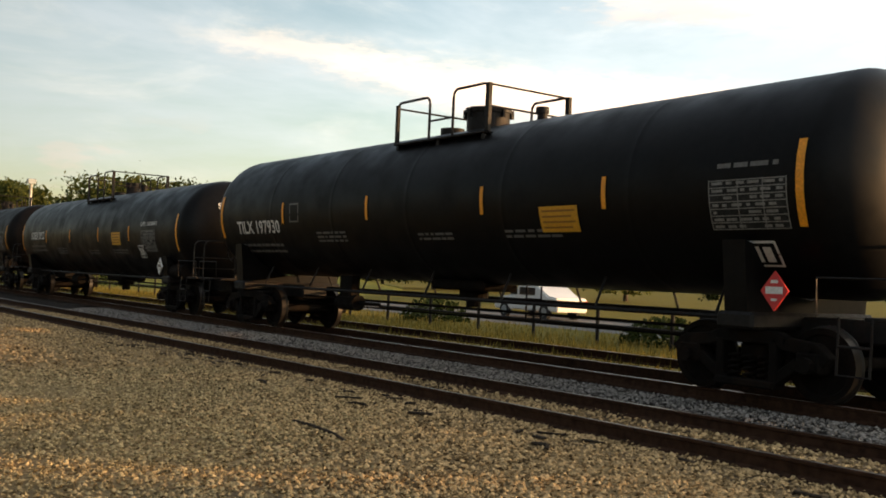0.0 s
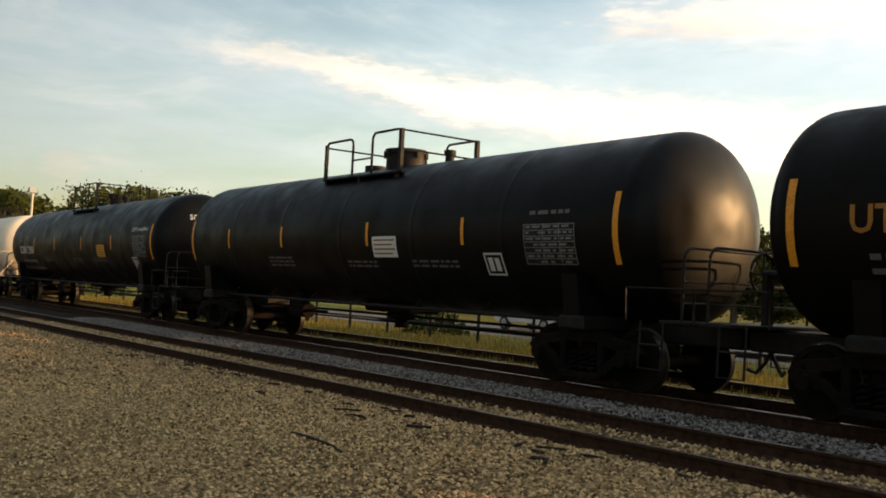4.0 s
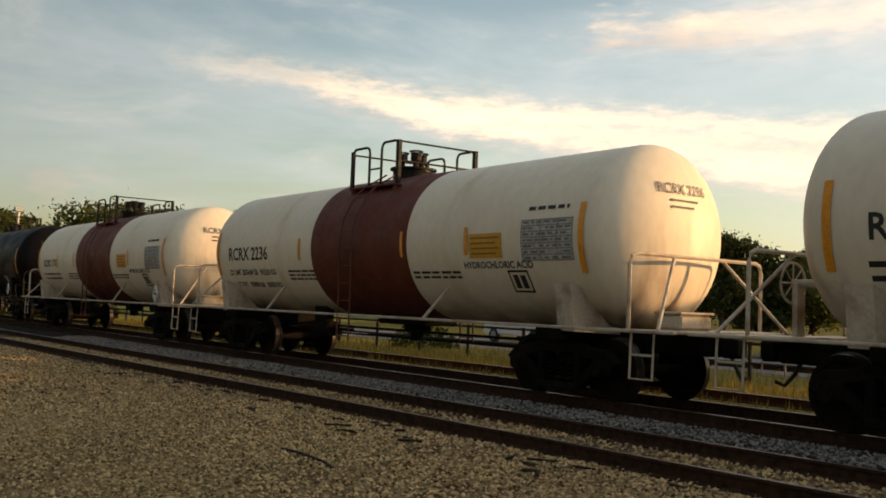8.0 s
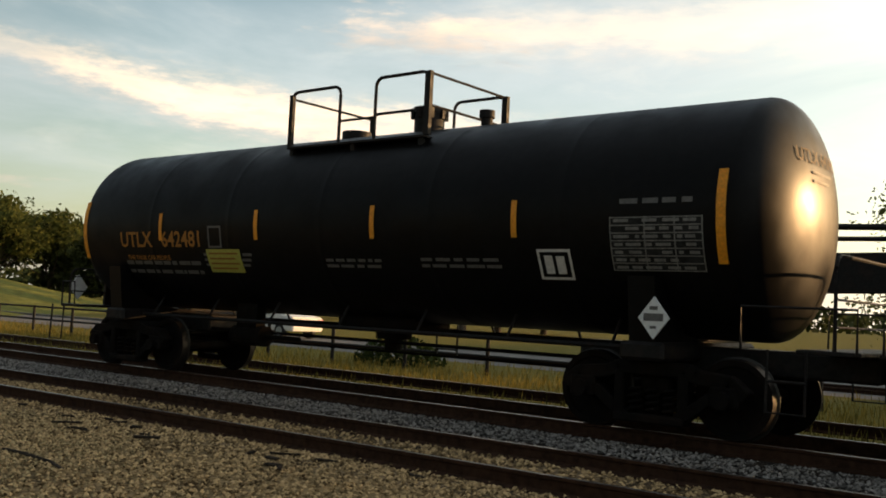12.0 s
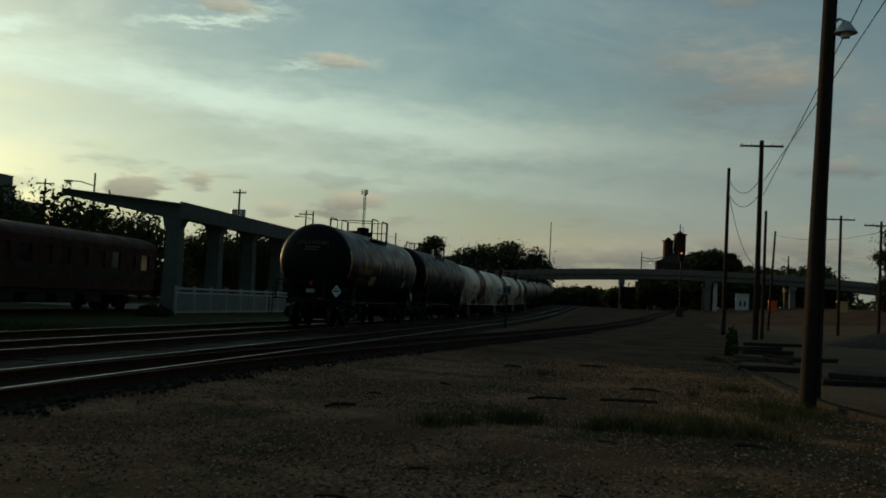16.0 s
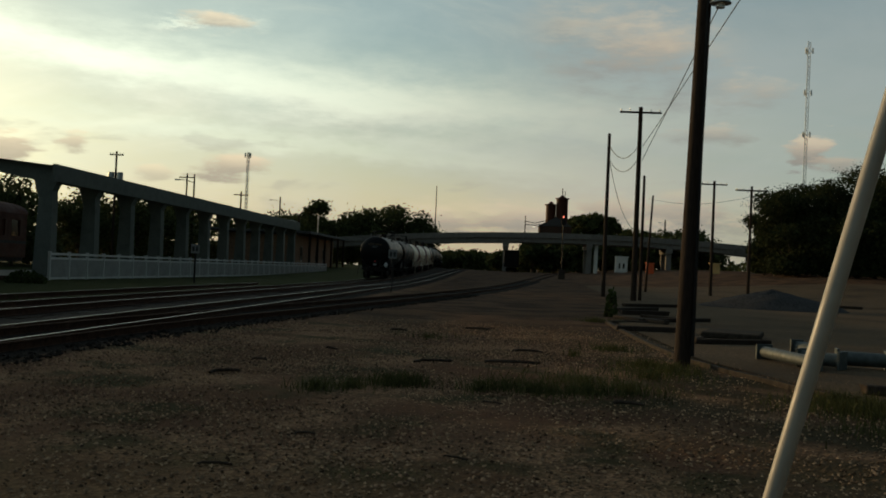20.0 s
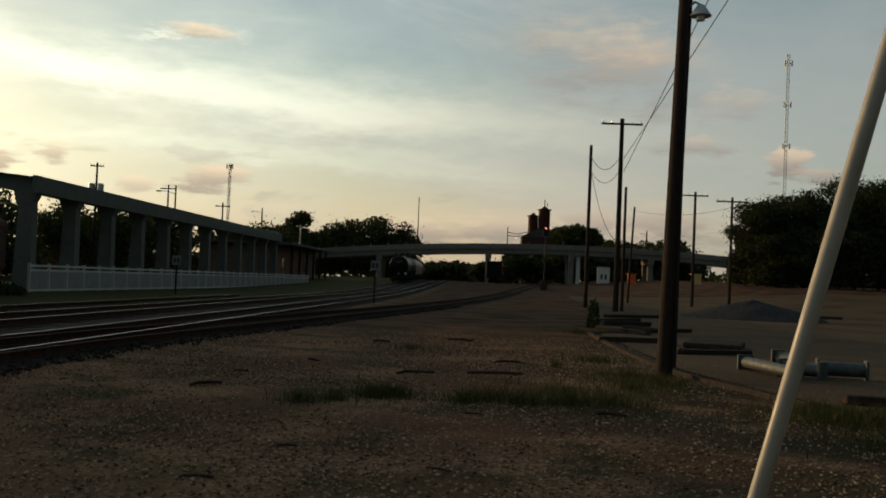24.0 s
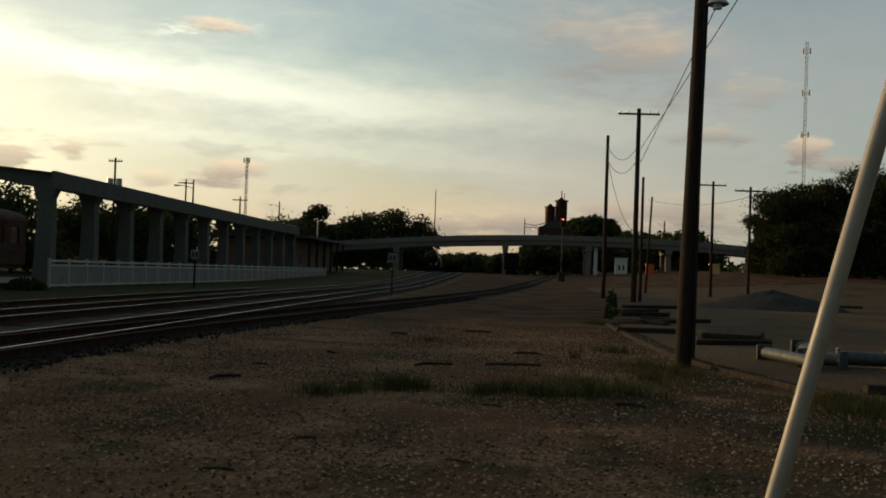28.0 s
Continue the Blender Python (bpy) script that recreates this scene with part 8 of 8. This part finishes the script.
# cream paint with low sunlight mixed in as yellow-orange
CREAMCAB = material("sunlit_cream_paint", (0.7, 0.46, 0.18), 0.5, grain=0.1, stain=0.3)


def switch_gear():
    t = thing("switch_stand", (6.15, 6.46, 0), "low black switch stand with orange and green target plates", "switch stand", turn=-44)
    bm = B()
    box(bm, -0.42, 0.42, -0.22, 0.22, 0.0, 0.09, 0.02)
    box(bm, -0.2, 0.2, -0.16, 0.16, 0.09, 0.17, 0.03)
    rod(bm, (0, 0, 0.15), (0, 0, 0.34), 0.05, 10)
    part("stand_base", bm, TRUCK, t)
    for s_ in (-1, 1):
        part("orange_target", box(B(), min(s_ * 0.07, s_ * 0.17), max(s_ * 0.07, s_ * 0.17), -0.075, -0.06, 0.18, 0.42, 0.012), WARMCAB, t, "orange target plate")
    g = part("green_target", box(B(), -0.068, 0.068, -0.085, -0.06, 0.16, 0.43, 0.012), GREENP, t, "green target plate")
    for z_ in (0.27, 0.33):
        part("target_mark", box(B(), -0.025, 0.025, -0.092, -0.086, z_, z_ + 0.035), PLACARD_WHITE, g)
    bm = B()
    pipe(bm, [(0.15, -0.1, 0.12), (0.55, -0.35, 0.1), (0.85, -0.5, 0.16)], 0.035, 6)
    rod(bm, (0.8, -0.48, 0.08), (0.95, -0.56, 0.2), 0.08, 10)
    part("throw_lever", bm, TRUCK, t, "weighted throw lever")
    for u, v in ((-0.3, -0.55), (0.35, -0.75)):
        part("head_block", box(B(), u - 0.28, u + 0.28, v - 0.11, v + 0.11, 0, 0.1, 0.015), BACKLITBED, t, "short oily timber under the stand")
    bm = B()
    rod(bm, (0, 0.15, 0.06), (0, 2.0, 0.06), 0.025, 6)
    part("connecting_rod", bm, RAILSIDE, t)
    bm = B()
    box(bm, -0.45, 0.45, -0.09, 0.09, 0, 0.1, 0.015)
    o = solo("switch_cover", bm, PATINA, "short pale steel plate beside the siding rail", "plate")
    o.matrix_world = pose(5.7, 8.72, 0.05, 0, 0, 2)
    # bent wire by the stand
    bm = B()
    pipe(bm, [(8.6, 6.9, 0.0), (8.7, 6.85, 0.3), (8.95, 6.85, 0.42), (9.2, 6.8, 0.38), (9.25, 6.8, 0.0)], 0.018, 6)
    solo("bent_rod", bm, RUST, "bent rusty rod sticking out of the ballast", "rod")
    # stick lying on the gravel
    for i, (x0, y0, x1, y1, r) in enumerate(((-9.3, 4.92, -8.0, 4.78, 0.028), (-12.9, 6.2, -12.5, 6.15, 0.03), (-7.2, 6.4, -6.9, 6.3, 0.035), (-10.4, 6.2, -10.0, 6.25, 0.03), (13.6, 3.55, 13.2, 3.85, 0.05), (8.95, 1.6, 8.85, 1.78, 0.02), (15.4, 3.6, 15.3, 3.8, 0.03), (16.6, 0.75, 16.2, 1.35, 0.045), (17.0, -0.75, 16.8, 0.2, 0.05), (19.5, -0.9, 19.4, -0.3, 0.045), (17.9, 2.9, 17.95, 3.1, 0.04), (11.6, -0.1, 11.7, 0.15, 0.02), (12.1, -1.8, 12.15, -1.45, 0.05), (8.1, 0.2, 8.2, 0.4, 0.015), (7.4, 1.95, 7.35, 2.2, 0.02), (24.0, 2.2, 24.1, 2.6, 0.05), (26.0, 0.2, 26.1, 0.9, 0.05))):
        bm = B()
        r *= 0.7
        mid = Vector(((x0 + x1) / 2, (y0 + y1) / 2 + 0.04, r + 0.02))
        for v_ in pipe(bm, [(x0, y0, r * 0.5), mid * 0.6 + Vector((x0, y0, r)) * 0.4, mid * 0.55 + Vector((x1, y1, r)) * 0.45 + Vector((0.01, 0.02, 0)), (x1, y1, r * 0.4)], r, 6).verts:
            v_.co += Vector((noise.noise(v_.co * 9), noise.noise(v_.co * 9 + Vector((5, 0, 0))), noise.noise(v_.co * 11))) * r * 0.7
            v_.co.z = max(0.0, v_.co.z * 0.75)
        solo("stick", bm, TIE, "dark splintered piece of wood on the gravel", "stick", "wood scraps on the gravel")


def wood_scraps():
    rng = random.Random(12)
    for k in range(34):
        x = rng.uniform(-22, -4)
        y = float(np.interp(x, SX, SY)) - rng.uniform(0.95, 1.7)
        l, w, h = rng.uniform(0.08, 0.34), rng.uniform(0.025, 0.06), rng.uniform(0.015, 0.03)
        bm = box(B(), -l / 2, l / 2, -w / 2, w / 2, 0, h, 0.008)
        for v in bm.verts:
            v.co += Vector((noise.noise(v.co * 7 + Vector((k, 0, 0))), noise.noise(v.co * 9 + Vector((0, k, 0))), 0)) * 0.03
        o = solo("wood_scrap", bm, TIE, "dark splinter of old sleeper on the gravel", "wood scrap", "wood scraps on the gravel")
        o.matrix_world = pose(x, y, 0.012, 0, rng.uniform(-4, 4), rng.uniform(-70, 70))


def far_side_left():
    """Fence, road, pickup, light pole and field beyond the tracks where the train comes from."""
    f = thing("pipe_fence", (0, 0, 0), "low dark pipe fence along the road", "fence")
    for k in range(34):
        x = -92 + k * 2.6
        bm = B()
        rod(bm, (x, 19.2, 0), (x, 19.2, 1.0), 0.05, 8)
        part("post", bm, KRAIL, f)
    for z in (0.5, 0.95):
        bm = B()
        pipe(bm, [(-92, 19.2, z), (-6.2, 19.2, z)], 0.04, 6)
        part("rail", bm, KRAIL, f)
    bm = B()
    q = [bm.verts.new((x, y, 0.015)) for x, y in ((-240, 24.5), (20, 23.6), (20, 31.5), (-240, 32.5))]
    bm.faces.new(q)
    solo("road", bm, ASPHALT, "pale worn road along the tracks", "road", kind="structure")
    bm = B()
    box(bm, -240, 20, 31.5, 31.75, 0, 0.14, 0.02)
    solo("kerb_far", bm, CONCRETE, "concrete kerb on the road's far side", "kerb", kind="structure")
    small_vehicle(-33.5, 29.8, 178, "white car standing on the road")
    l = thing("light_pole", (-94, 22.2, 0), "pale wooden pole with a square floodlight box", "light pole")
    bm = B()
    rod(bm, (0, 0, -0.3), (0, 0, 8.6), 0.16, 10, 0.11)
    part("pole", bm, FRAMEPAINT, l, "", 40)
    bm = B()
    box(bm, -0.3, 0.3, -0.35, 0.35, 8.55, 9.0, 0.03)
    part("lamp_box", bm, GALV, l)
    # old rail edge half sunk in the grass
    bm = rail_bm([(-70, 14.75), (60, 14.75)], 0.22)
    o = solo("old_rail", bm, RAILSIDE, "disused rail half sunk in the grass", "rail")
    o.data.materials.append(RAILTOP)
    bm = B()
    box(bm, 1.0, 2.2, 18.0, 18.6, 0, 0.75, 0.06)
    t = solo("utility_box", bm, VINYL, "pale ground-level utility box in the grass", "utility box")
    for s in (0.97, 2.23):
        bm = B()
        box(bm, s - 0.03, s + 0.03, 18.1, 18.5, 0.3, 0.55, 0.01)
        part("box_handle", bm, VINYL, t)
    # bushes
    rng = np.random.default_rng(31)
    for x, y, w, h in ((23.2, 20.6, 1.7, 1.15), (20.6, 20.3, 1.2, 0.7), (-30, 21.5, 1.5, 0.9), (-47, 20.8, 2.2, 1.2), (-18, 20.6, 1.4, 0.8), (-70, 21.2, 3.0, 1.6), (-82, 23, 4.0, 2.2), (38.4, -4.3, 0.3, 1.15), (46, 22.5, 1.2, 0.6)):
        n = int(120 + 500 * w)
        d = rng.normal(size=(n, 3))
        d /= np.linalg.norm(d, axis=1)[:, None]
        p = d * (rng.uniform(0.4, 1.0, n) ** 0.5)[:, None] * np.array([w, w * 0.8, h])
        p[:, 2] = np.abs(p[:, 2])
        tagged(new("bush", leaves_mesh("bush", p, 0.09, WEED, rng)), "low scrubby green bush in the grass", "bush", "bushes in the grass").location = (x, y, 0)


def far_field():
    """Rising field, lane, house and poles beyond the tracks where the train comes from."""
    bm = B()
    rows = []
    for i in range(13):
        d = 62 + i * 9.0
        up = min(1.0, i / 7)
        row = []
        for k in range(25):
            a = -90 + k * 1.5
            x, y = az_point(a, d)
            fade = max(0.0, min(1.0, (k - 1) / 4, (23 - k) / 5))
            row.append(bm.verts.new((x, y, -0.3 + fade * (0.31 + 2.7 * up * up * (3 - 2 * up) + 0.2 * noise.noise((x * 0.05, y * 0.05, 2))))))
        rows.append(row)
    for a, b in zip(rows, rows[1:]):
        for k in range(24):
            bm.faces.new((a[k], a[k + 1], b[k + 1], b[k]))
    for f in bm.faces:
        f.smooth = True
    solo("grass_bank", bm, FIELD, "rising rough yellow-green field behind the tracks", "field", kind="structure")
    bm = B()
    prev = None
    for k in range(14):
        pts = [az_point(-84 + k * 1.4, d) for d in (118, 126)]
        ring = [bm.verts.new((x, y, z)) for (x, y), z in zip(pts, (2.95, 2.98))]
        if prev:
            bm.faces.new((prev[0], ring[0], ring[1], prev[1]))
        prev = ring
    solo("dirt_lane", bm, LANE, "pale dirt lane across the field", "lane", kind="structure")
    x, y = az_point(-69.9, 131)
    h = thing("house", (x, y, 2.7), "low tan house with a pale gable roof", "house", turn=62)
    part("wall", box(B(), -4.2, 4.2, -3, 3, 0, 2.3), PALEWALL, h)
    bm = B()
    q = [bm.verts.new(v) for v in ((-4.6, -3.4, 2.25), (4.6, -3.4, 2.25), (4.6, 3.4, 2.25), (-4.6, 3.4, 2.25), (-4.6, 0, 4.5), (4.6, 0, 4.5))]
    for f in ((0, 1, 5, 4), (2, 3, 4, 5), (0, 4, 3), (1, 2, 5), (0, 3, 2, 1)):
        bm.faces.new([q[i] for i in f])
    part("gable_roof", bm, PALEWALL, h)
    for u in (-2.6, 0.2, 2.6):
        part("window", box(B(), u - 0.45, u + 0.45, -3.06, -2.99, 0.8, 1.9), DARKGLASS, h)
    for a, d, zt, zb, r, mat, arm in ((-72.5, 112, 8.4, 2.4, 0.11, WOODPOLE, 0), (-71.14, 120, 8.5, 2.5, 0.12, WOODPOLE, 1), (-70.3, 97, 7.3, 0.6, 0.15, FRAMEPAINT, 0), (-68.0, 110, 7.4, 2.3, 0.1, FRAMEPAINT, 0), (-74.6, 125, 8.2, 2.6, 0.12, WOODPOLE, 1)):
        x, y = az_point(a, d)
        l = thing("utility_pole", (x, y, zb - 0.4), "slim pole standing in the field", "pole", "poles in the field")
        bm = B()
        rod(bm, (0, 0, 0), (0.25, 0.1, zt - zb + 0.4), r, 8, r * 0.7)
        part("pole", bm, mat, l)
        if arm:
            part("crossarm", box(B(), -0.9, 1.2, -0.06, 0.06, zt - zb - 0.4, zt - zb - 0.25), WOODPOLE, l)
    # posts and a log before the shops
    for x, y in ((18.4, 34.3), (19.85, 34.9)):
        bm = B()
        rod(bm, (x, y, 0), (x, y, 0.95), 0.08, 8)
        solo("bollard", bm, WOODPOLE, "dark wooden post before the shops", "post", "posts before the shops")
    bm = B()
    rod(bm, (20.8, 35.3, 0.28), (23.2, 36.3, 0.28), 0.28, 14)
    solo("log", bm, TIE, "thick dark log lying on the grass", "log", smooth=40)


FIELD = material("rough_field_grass", (0.15, 0.15, 0.04), 0.95, grain=0.35, scale=1.2, stain=0.6, stain_color=(0.07, 0.085, 0.022), stain_scale=0.25, bump=0.6, bump_scale=6, spec=0.03)
LANE = material("pale_dirt_lane", (0.3, 0.24, 0.17), 0.95, grain=0.2, scale=2, stain=0.4, spec=0.03)


def all_trees():
    # line behind the field, where the train comes from
    spec = [(-84, 150, 9.5, 7), (-81, 145, 10, 7), (-79.5, 130, 10.5, 7), (-77.6, 128, 11, 6.5), (-75.5, 150, 9.5, 7), (-73.2, 150, 10.5, 8), (-71, 135, 13, 8), (-68.7, 140, 13.5, 8), (-66, 150, 13.5, 8), (-63.2, 140, 14, 8), (-60.5, 150, 13.5, 8), (-57.4, 150, 13, 8), (-54.5, 150, 12, 8), (-51.5, 140, 11, 8), (-47, 95, 12, 5.5), (-43.5, 110, 11.5, 6), (-37.6, 75, 8.4, 3.2), (-35.6, 78, 7.4, 3.6), (-33, 80, 7.6, 4)]
    for i, (az, d, h, s) in enumerate(spec):
        x, y = az_point(az, d)
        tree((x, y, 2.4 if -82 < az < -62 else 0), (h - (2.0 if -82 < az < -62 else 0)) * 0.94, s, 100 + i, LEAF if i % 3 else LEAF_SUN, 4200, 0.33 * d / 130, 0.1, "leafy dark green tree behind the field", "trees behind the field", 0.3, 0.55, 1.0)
    # by the shops
    x, y = az_point(-3.2, 53)
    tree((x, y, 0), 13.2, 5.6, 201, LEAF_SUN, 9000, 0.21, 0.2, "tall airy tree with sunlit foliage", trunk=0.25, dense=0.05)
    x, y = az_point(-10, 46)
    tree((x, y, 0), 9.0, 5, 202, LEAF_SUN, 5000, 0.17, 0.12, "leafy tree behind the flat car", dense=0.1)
    tree((-4.5, 36, 0), 3.4, 2.6, 206, LEAF, 1500, 0.16, 0.05, "low dense shrub tree behind the flat car")
    x, y = az_point(16.2, 43)
    tree((x, y, 0), 5.3, 1.9, 203, LEAF, 6500, 0.12, 0.02, "small dense tree in front of the shops", trunk=0.12, dense=0.65, fat=1.35)
    x, y = az_point(16.5, 44.5)
    tree((x, y, 0), 7.4, 1.25, 204, LEAF_SUN, 2600, 0.12, 0.3, "slim airy tree with sunlit top leaves", trunk=0.1, dense=0.1, fat=1.6)
    for i, (az, d, h, s) in enumerate(((40.2, 59, 10.0, 1.35), (43.6, 59, 10.6, 1.55), (41.9, 58, 7.4, 1.5), (44.9, 58, 7.2, 1.2), (39.9, 58, 7.6, 1.3), (43.4, 58, 8.2, 1.6), (43.9, 59, 9.4, 1.5), (40.5, 59, 8.8, 1.3))):
        x, y = az_point(az, d)
        tree((x, y, 0), h, s, 210 + i, LEAF, 5200, 0.14, 0.06, "dark leafy tree against the brick block", dense=0.6, fat=1.75)
    tree((*az_point(33.0, 69), 7.9), 3.9, 2.0, 220, LEAF, 900, 0.14, 0.1, "bushy treetop above the parapet", trunk=0.1)
    # behind the canopy
    for i in range(17):
        tree((56 + i * 5.8, 44 + (i * 7) % 10, 0), 7.9 + (i * 5 % 4) * 0.45 - max(0, 3 - i) * 0.7, 5.5, 230 + i, LEAF, 2400, 0.24, 0.03, "dark leafy tree behind the platform", "trees behind the platform")
    # beyond the bridge
    for i, (az, d, h, s) in enumerate(((79.4, 250, 16.6, 4.6), (81.2, 262, 12.5, 7), (82.6, 262, 15.6, 7.5), (83.9, 262, 16.4, 8), (85.2, 262, 12.0, 6), (80.4, 262, 11.5, 7), (77.5, 220, 10, 8), (76, 210, 9, 8), (85, 330, 6.5, 7), (87, 420, 6.5, 9), (88.6, 420, 7.5, 9), (91.5, 420, 9, 10), (94.5, 330, 19, 7), (95.3, 330, 20, 8), (96.2, 330, 19, 6), (97.0, 335, 14, 7), (91.8, 258, 8, 6), (93.0, 262, 8, 6), (94.6, 256, 8, 6), (96.0, 258, 8, 7), (97.6, 252, 8, 6), (99.0, 250, 8, 6), (100.6, 246, 8, 6), (86.6, 300, 4.2, 5), (88.2, 300, 4.6, 5), (90.0, 320, 5.6, 6), (97.5, 300, 12, 9), (99.2, 290, 11, 9), (101, 280, 11, 9), (89.8, 520, 9, 10), (93, 420, 12, 9))):
        x, y = az_point(az, d)
        tree((x, y, 0), h, s, 260 + i, LEAF, 3600 if i < 7 else 1800, (0.19 if i < 7 else 0.27) * d / 130, 0.3 if i == 0 else 0.05, "distant dark leafy tree by the bridge", "trees by the bridge", 0.35, 0.6, 1.3 if i < 7 else 1.0)
    # wood on the yard side
    for i, (az, d, h, s) in enumerate(((104.6, 158, 8.5, 3.2), (105.2, 152, 11.5, 4.0), (105.8, 150, 13.2, 5.0), (106.8, 156, 14.4, 5.5), (107.9, 150, 14.6, 5.5), (108.9, 156, 16.6, 6.5), (110.2, 150, 15.8, 6), (111.4, 154, 16.8, 6.5), (112.6, 148, 16.4, 6.5), (114, 150, 16.6, 7), (116, 148, 17, 7), (118.5, 146, 17, 7), (106.2, 145, 7.0, 4.5), (107.6, 145, 8.0, 5), (109.4, 145, 8.0, 5), (111.4, 144, 8.2, 5), (113.4, 144, 8.2, 5))):
        x, y = az_point(az, d)
        tree((x, y, 0), h, s, 300 + i, LEAF_SHADED, 7000, 0.2, 0.03, "dark leafy tree at the edge of the yard", "trees at the edge of the yard", 0.3, 0.55, 1.2)
    # far woods all round
    rng = np.random.default_rng(77)
    pts = []
    for k in range(260):
        a = radians(-110 + k * 0.95)
        d = 480 + 60 * math.sin(k * 0.7)
        h = 9 + 3 * noise.noise((k * 0.35, 2, 1)) + 2 * noise.noise((k * 1.3, 5, 1))
        n = 120
        p = np.stack([rng.normal(0, 5, n), rng.normal(0, 5, n), rng.uniform(0, 1, n) ** 0.7 * h], -1)
        pts.append(p + np.array([math.sin(a) * d, math.cos(a) * d, 0]))
    tagged(new("far_woods", leaves_mesh("far_woods", np.concatenate(pts), 1.6, LEAF, rng)), "low dark line of far woods", "woods", kind="stuff")


build_ground()
TIES = tie_meshes()
build_train()
stores()
flat_car_and_crane()
caboose()
coach()
flood_mast()
canopy()
vinyl_fence()
overpass()
coaling_tower()
railway_signal()
yard_side()
switch_gear()
wood_scraps()
far_side_left()
far_field()
small_vehicle(25.0, 55.5, 4, "white pickup truck parked by the shops", pickup=True)
all_trees()
for far_ob in list(scene.objects):
    kind = far_ob.name.split(".")[0]
    if far_ob.parent is None and far_ob.location.x > 75 and kind not in ("tank_car", "overpass", "coaling_tower", "radio_mast", "camera", "sun", "street_lamp", "platform", "platform_canopy", "grey_block", "low_annexe", "low_link"):
        far_ob.location.z += rise(far_ob.location.x, far_ob.location.y)
loose_stones()
grass_tufts()
track("main_track", MAIN_LINE, RAIL_Z, "main track with bright rails on dark ties", -48, 90, tie_mesh=TIES)
track("siding_track", SIDE_LINE, 0.17, "sunken siding with rusty rails", -45, 40, tie_mesh=TIES, sink=lambda x: 0.03 if x < 1 else 0.0)
track("turnout_track", TURNOUT_LINE, 0.168, "track curving away from the siding", 14, 110, tie_mesh=TIES, shiny=False)
track("display_track", [(-40.0, DISPLAY_Y), (75.0, DISPLAY_Y)], DISPLAY_Z, "display track with old cars on it", -38, 74, tie_mesh=TIES, shiny=False)


def motions():
    """The train rolls past, easing off a little towards the end; its wheels turn with it."""
    LAG_T, LAG = (0, 13.2, 14.2, 15.0, 16.0, 17.0, 28.0), (0, 0, 0.45, 0.9, 1.45, 1.7, 1.9)
    times = [0.0, 1 / 30, 2 / 30] + [k / 2 for k in range(1, 56)] + [28 - 2 / 30, 28 - 1 / 30, 28.0]
    for car, x0 in CAR_ROWS:
        rows = []
        for t in times:
            x = x0 + SPEED * t - float(np.interp(t, LAG_T, LAG))
            rows.append((t, pose(x, main_y(x), RAIL_Z + rise(x), 0, -math.degrees(math.atan2(rise(x + 8) - rise(x - 8), 16.0)), math.degrees(math.atan2(main_y(x + 8) - main_y(x - 8), 16.0)))))
        walk(car, rows)
    first = {}
    turn = math.degrees(SPEED / 30 / WHEEL_R)
    for car, _ in CAR_ROWS:
        for tr in [o for o in car.children if o.name.split(".")[0] == "truck"]:
            for ws in [o for o in tr.children if o.name.split(".")[0] == "wheelset"]:
                key = round(ws.location.x, 2)
                if key not in first:
                    walk(ws, [(k / 30, pose(ws.location.x, 0, WHEEL_R, 0, turn * k, 0)) for k in range(841)])
                    first[key] = ws
                else:
                    src = first[key].animation_data
                    ws.rotation_mode = "QUATERNION"
                    ws.animation_data_create()
                    ws.animation_data.action = src.action
                    ws.animation_data.action_slot = src.action_slot


motions()
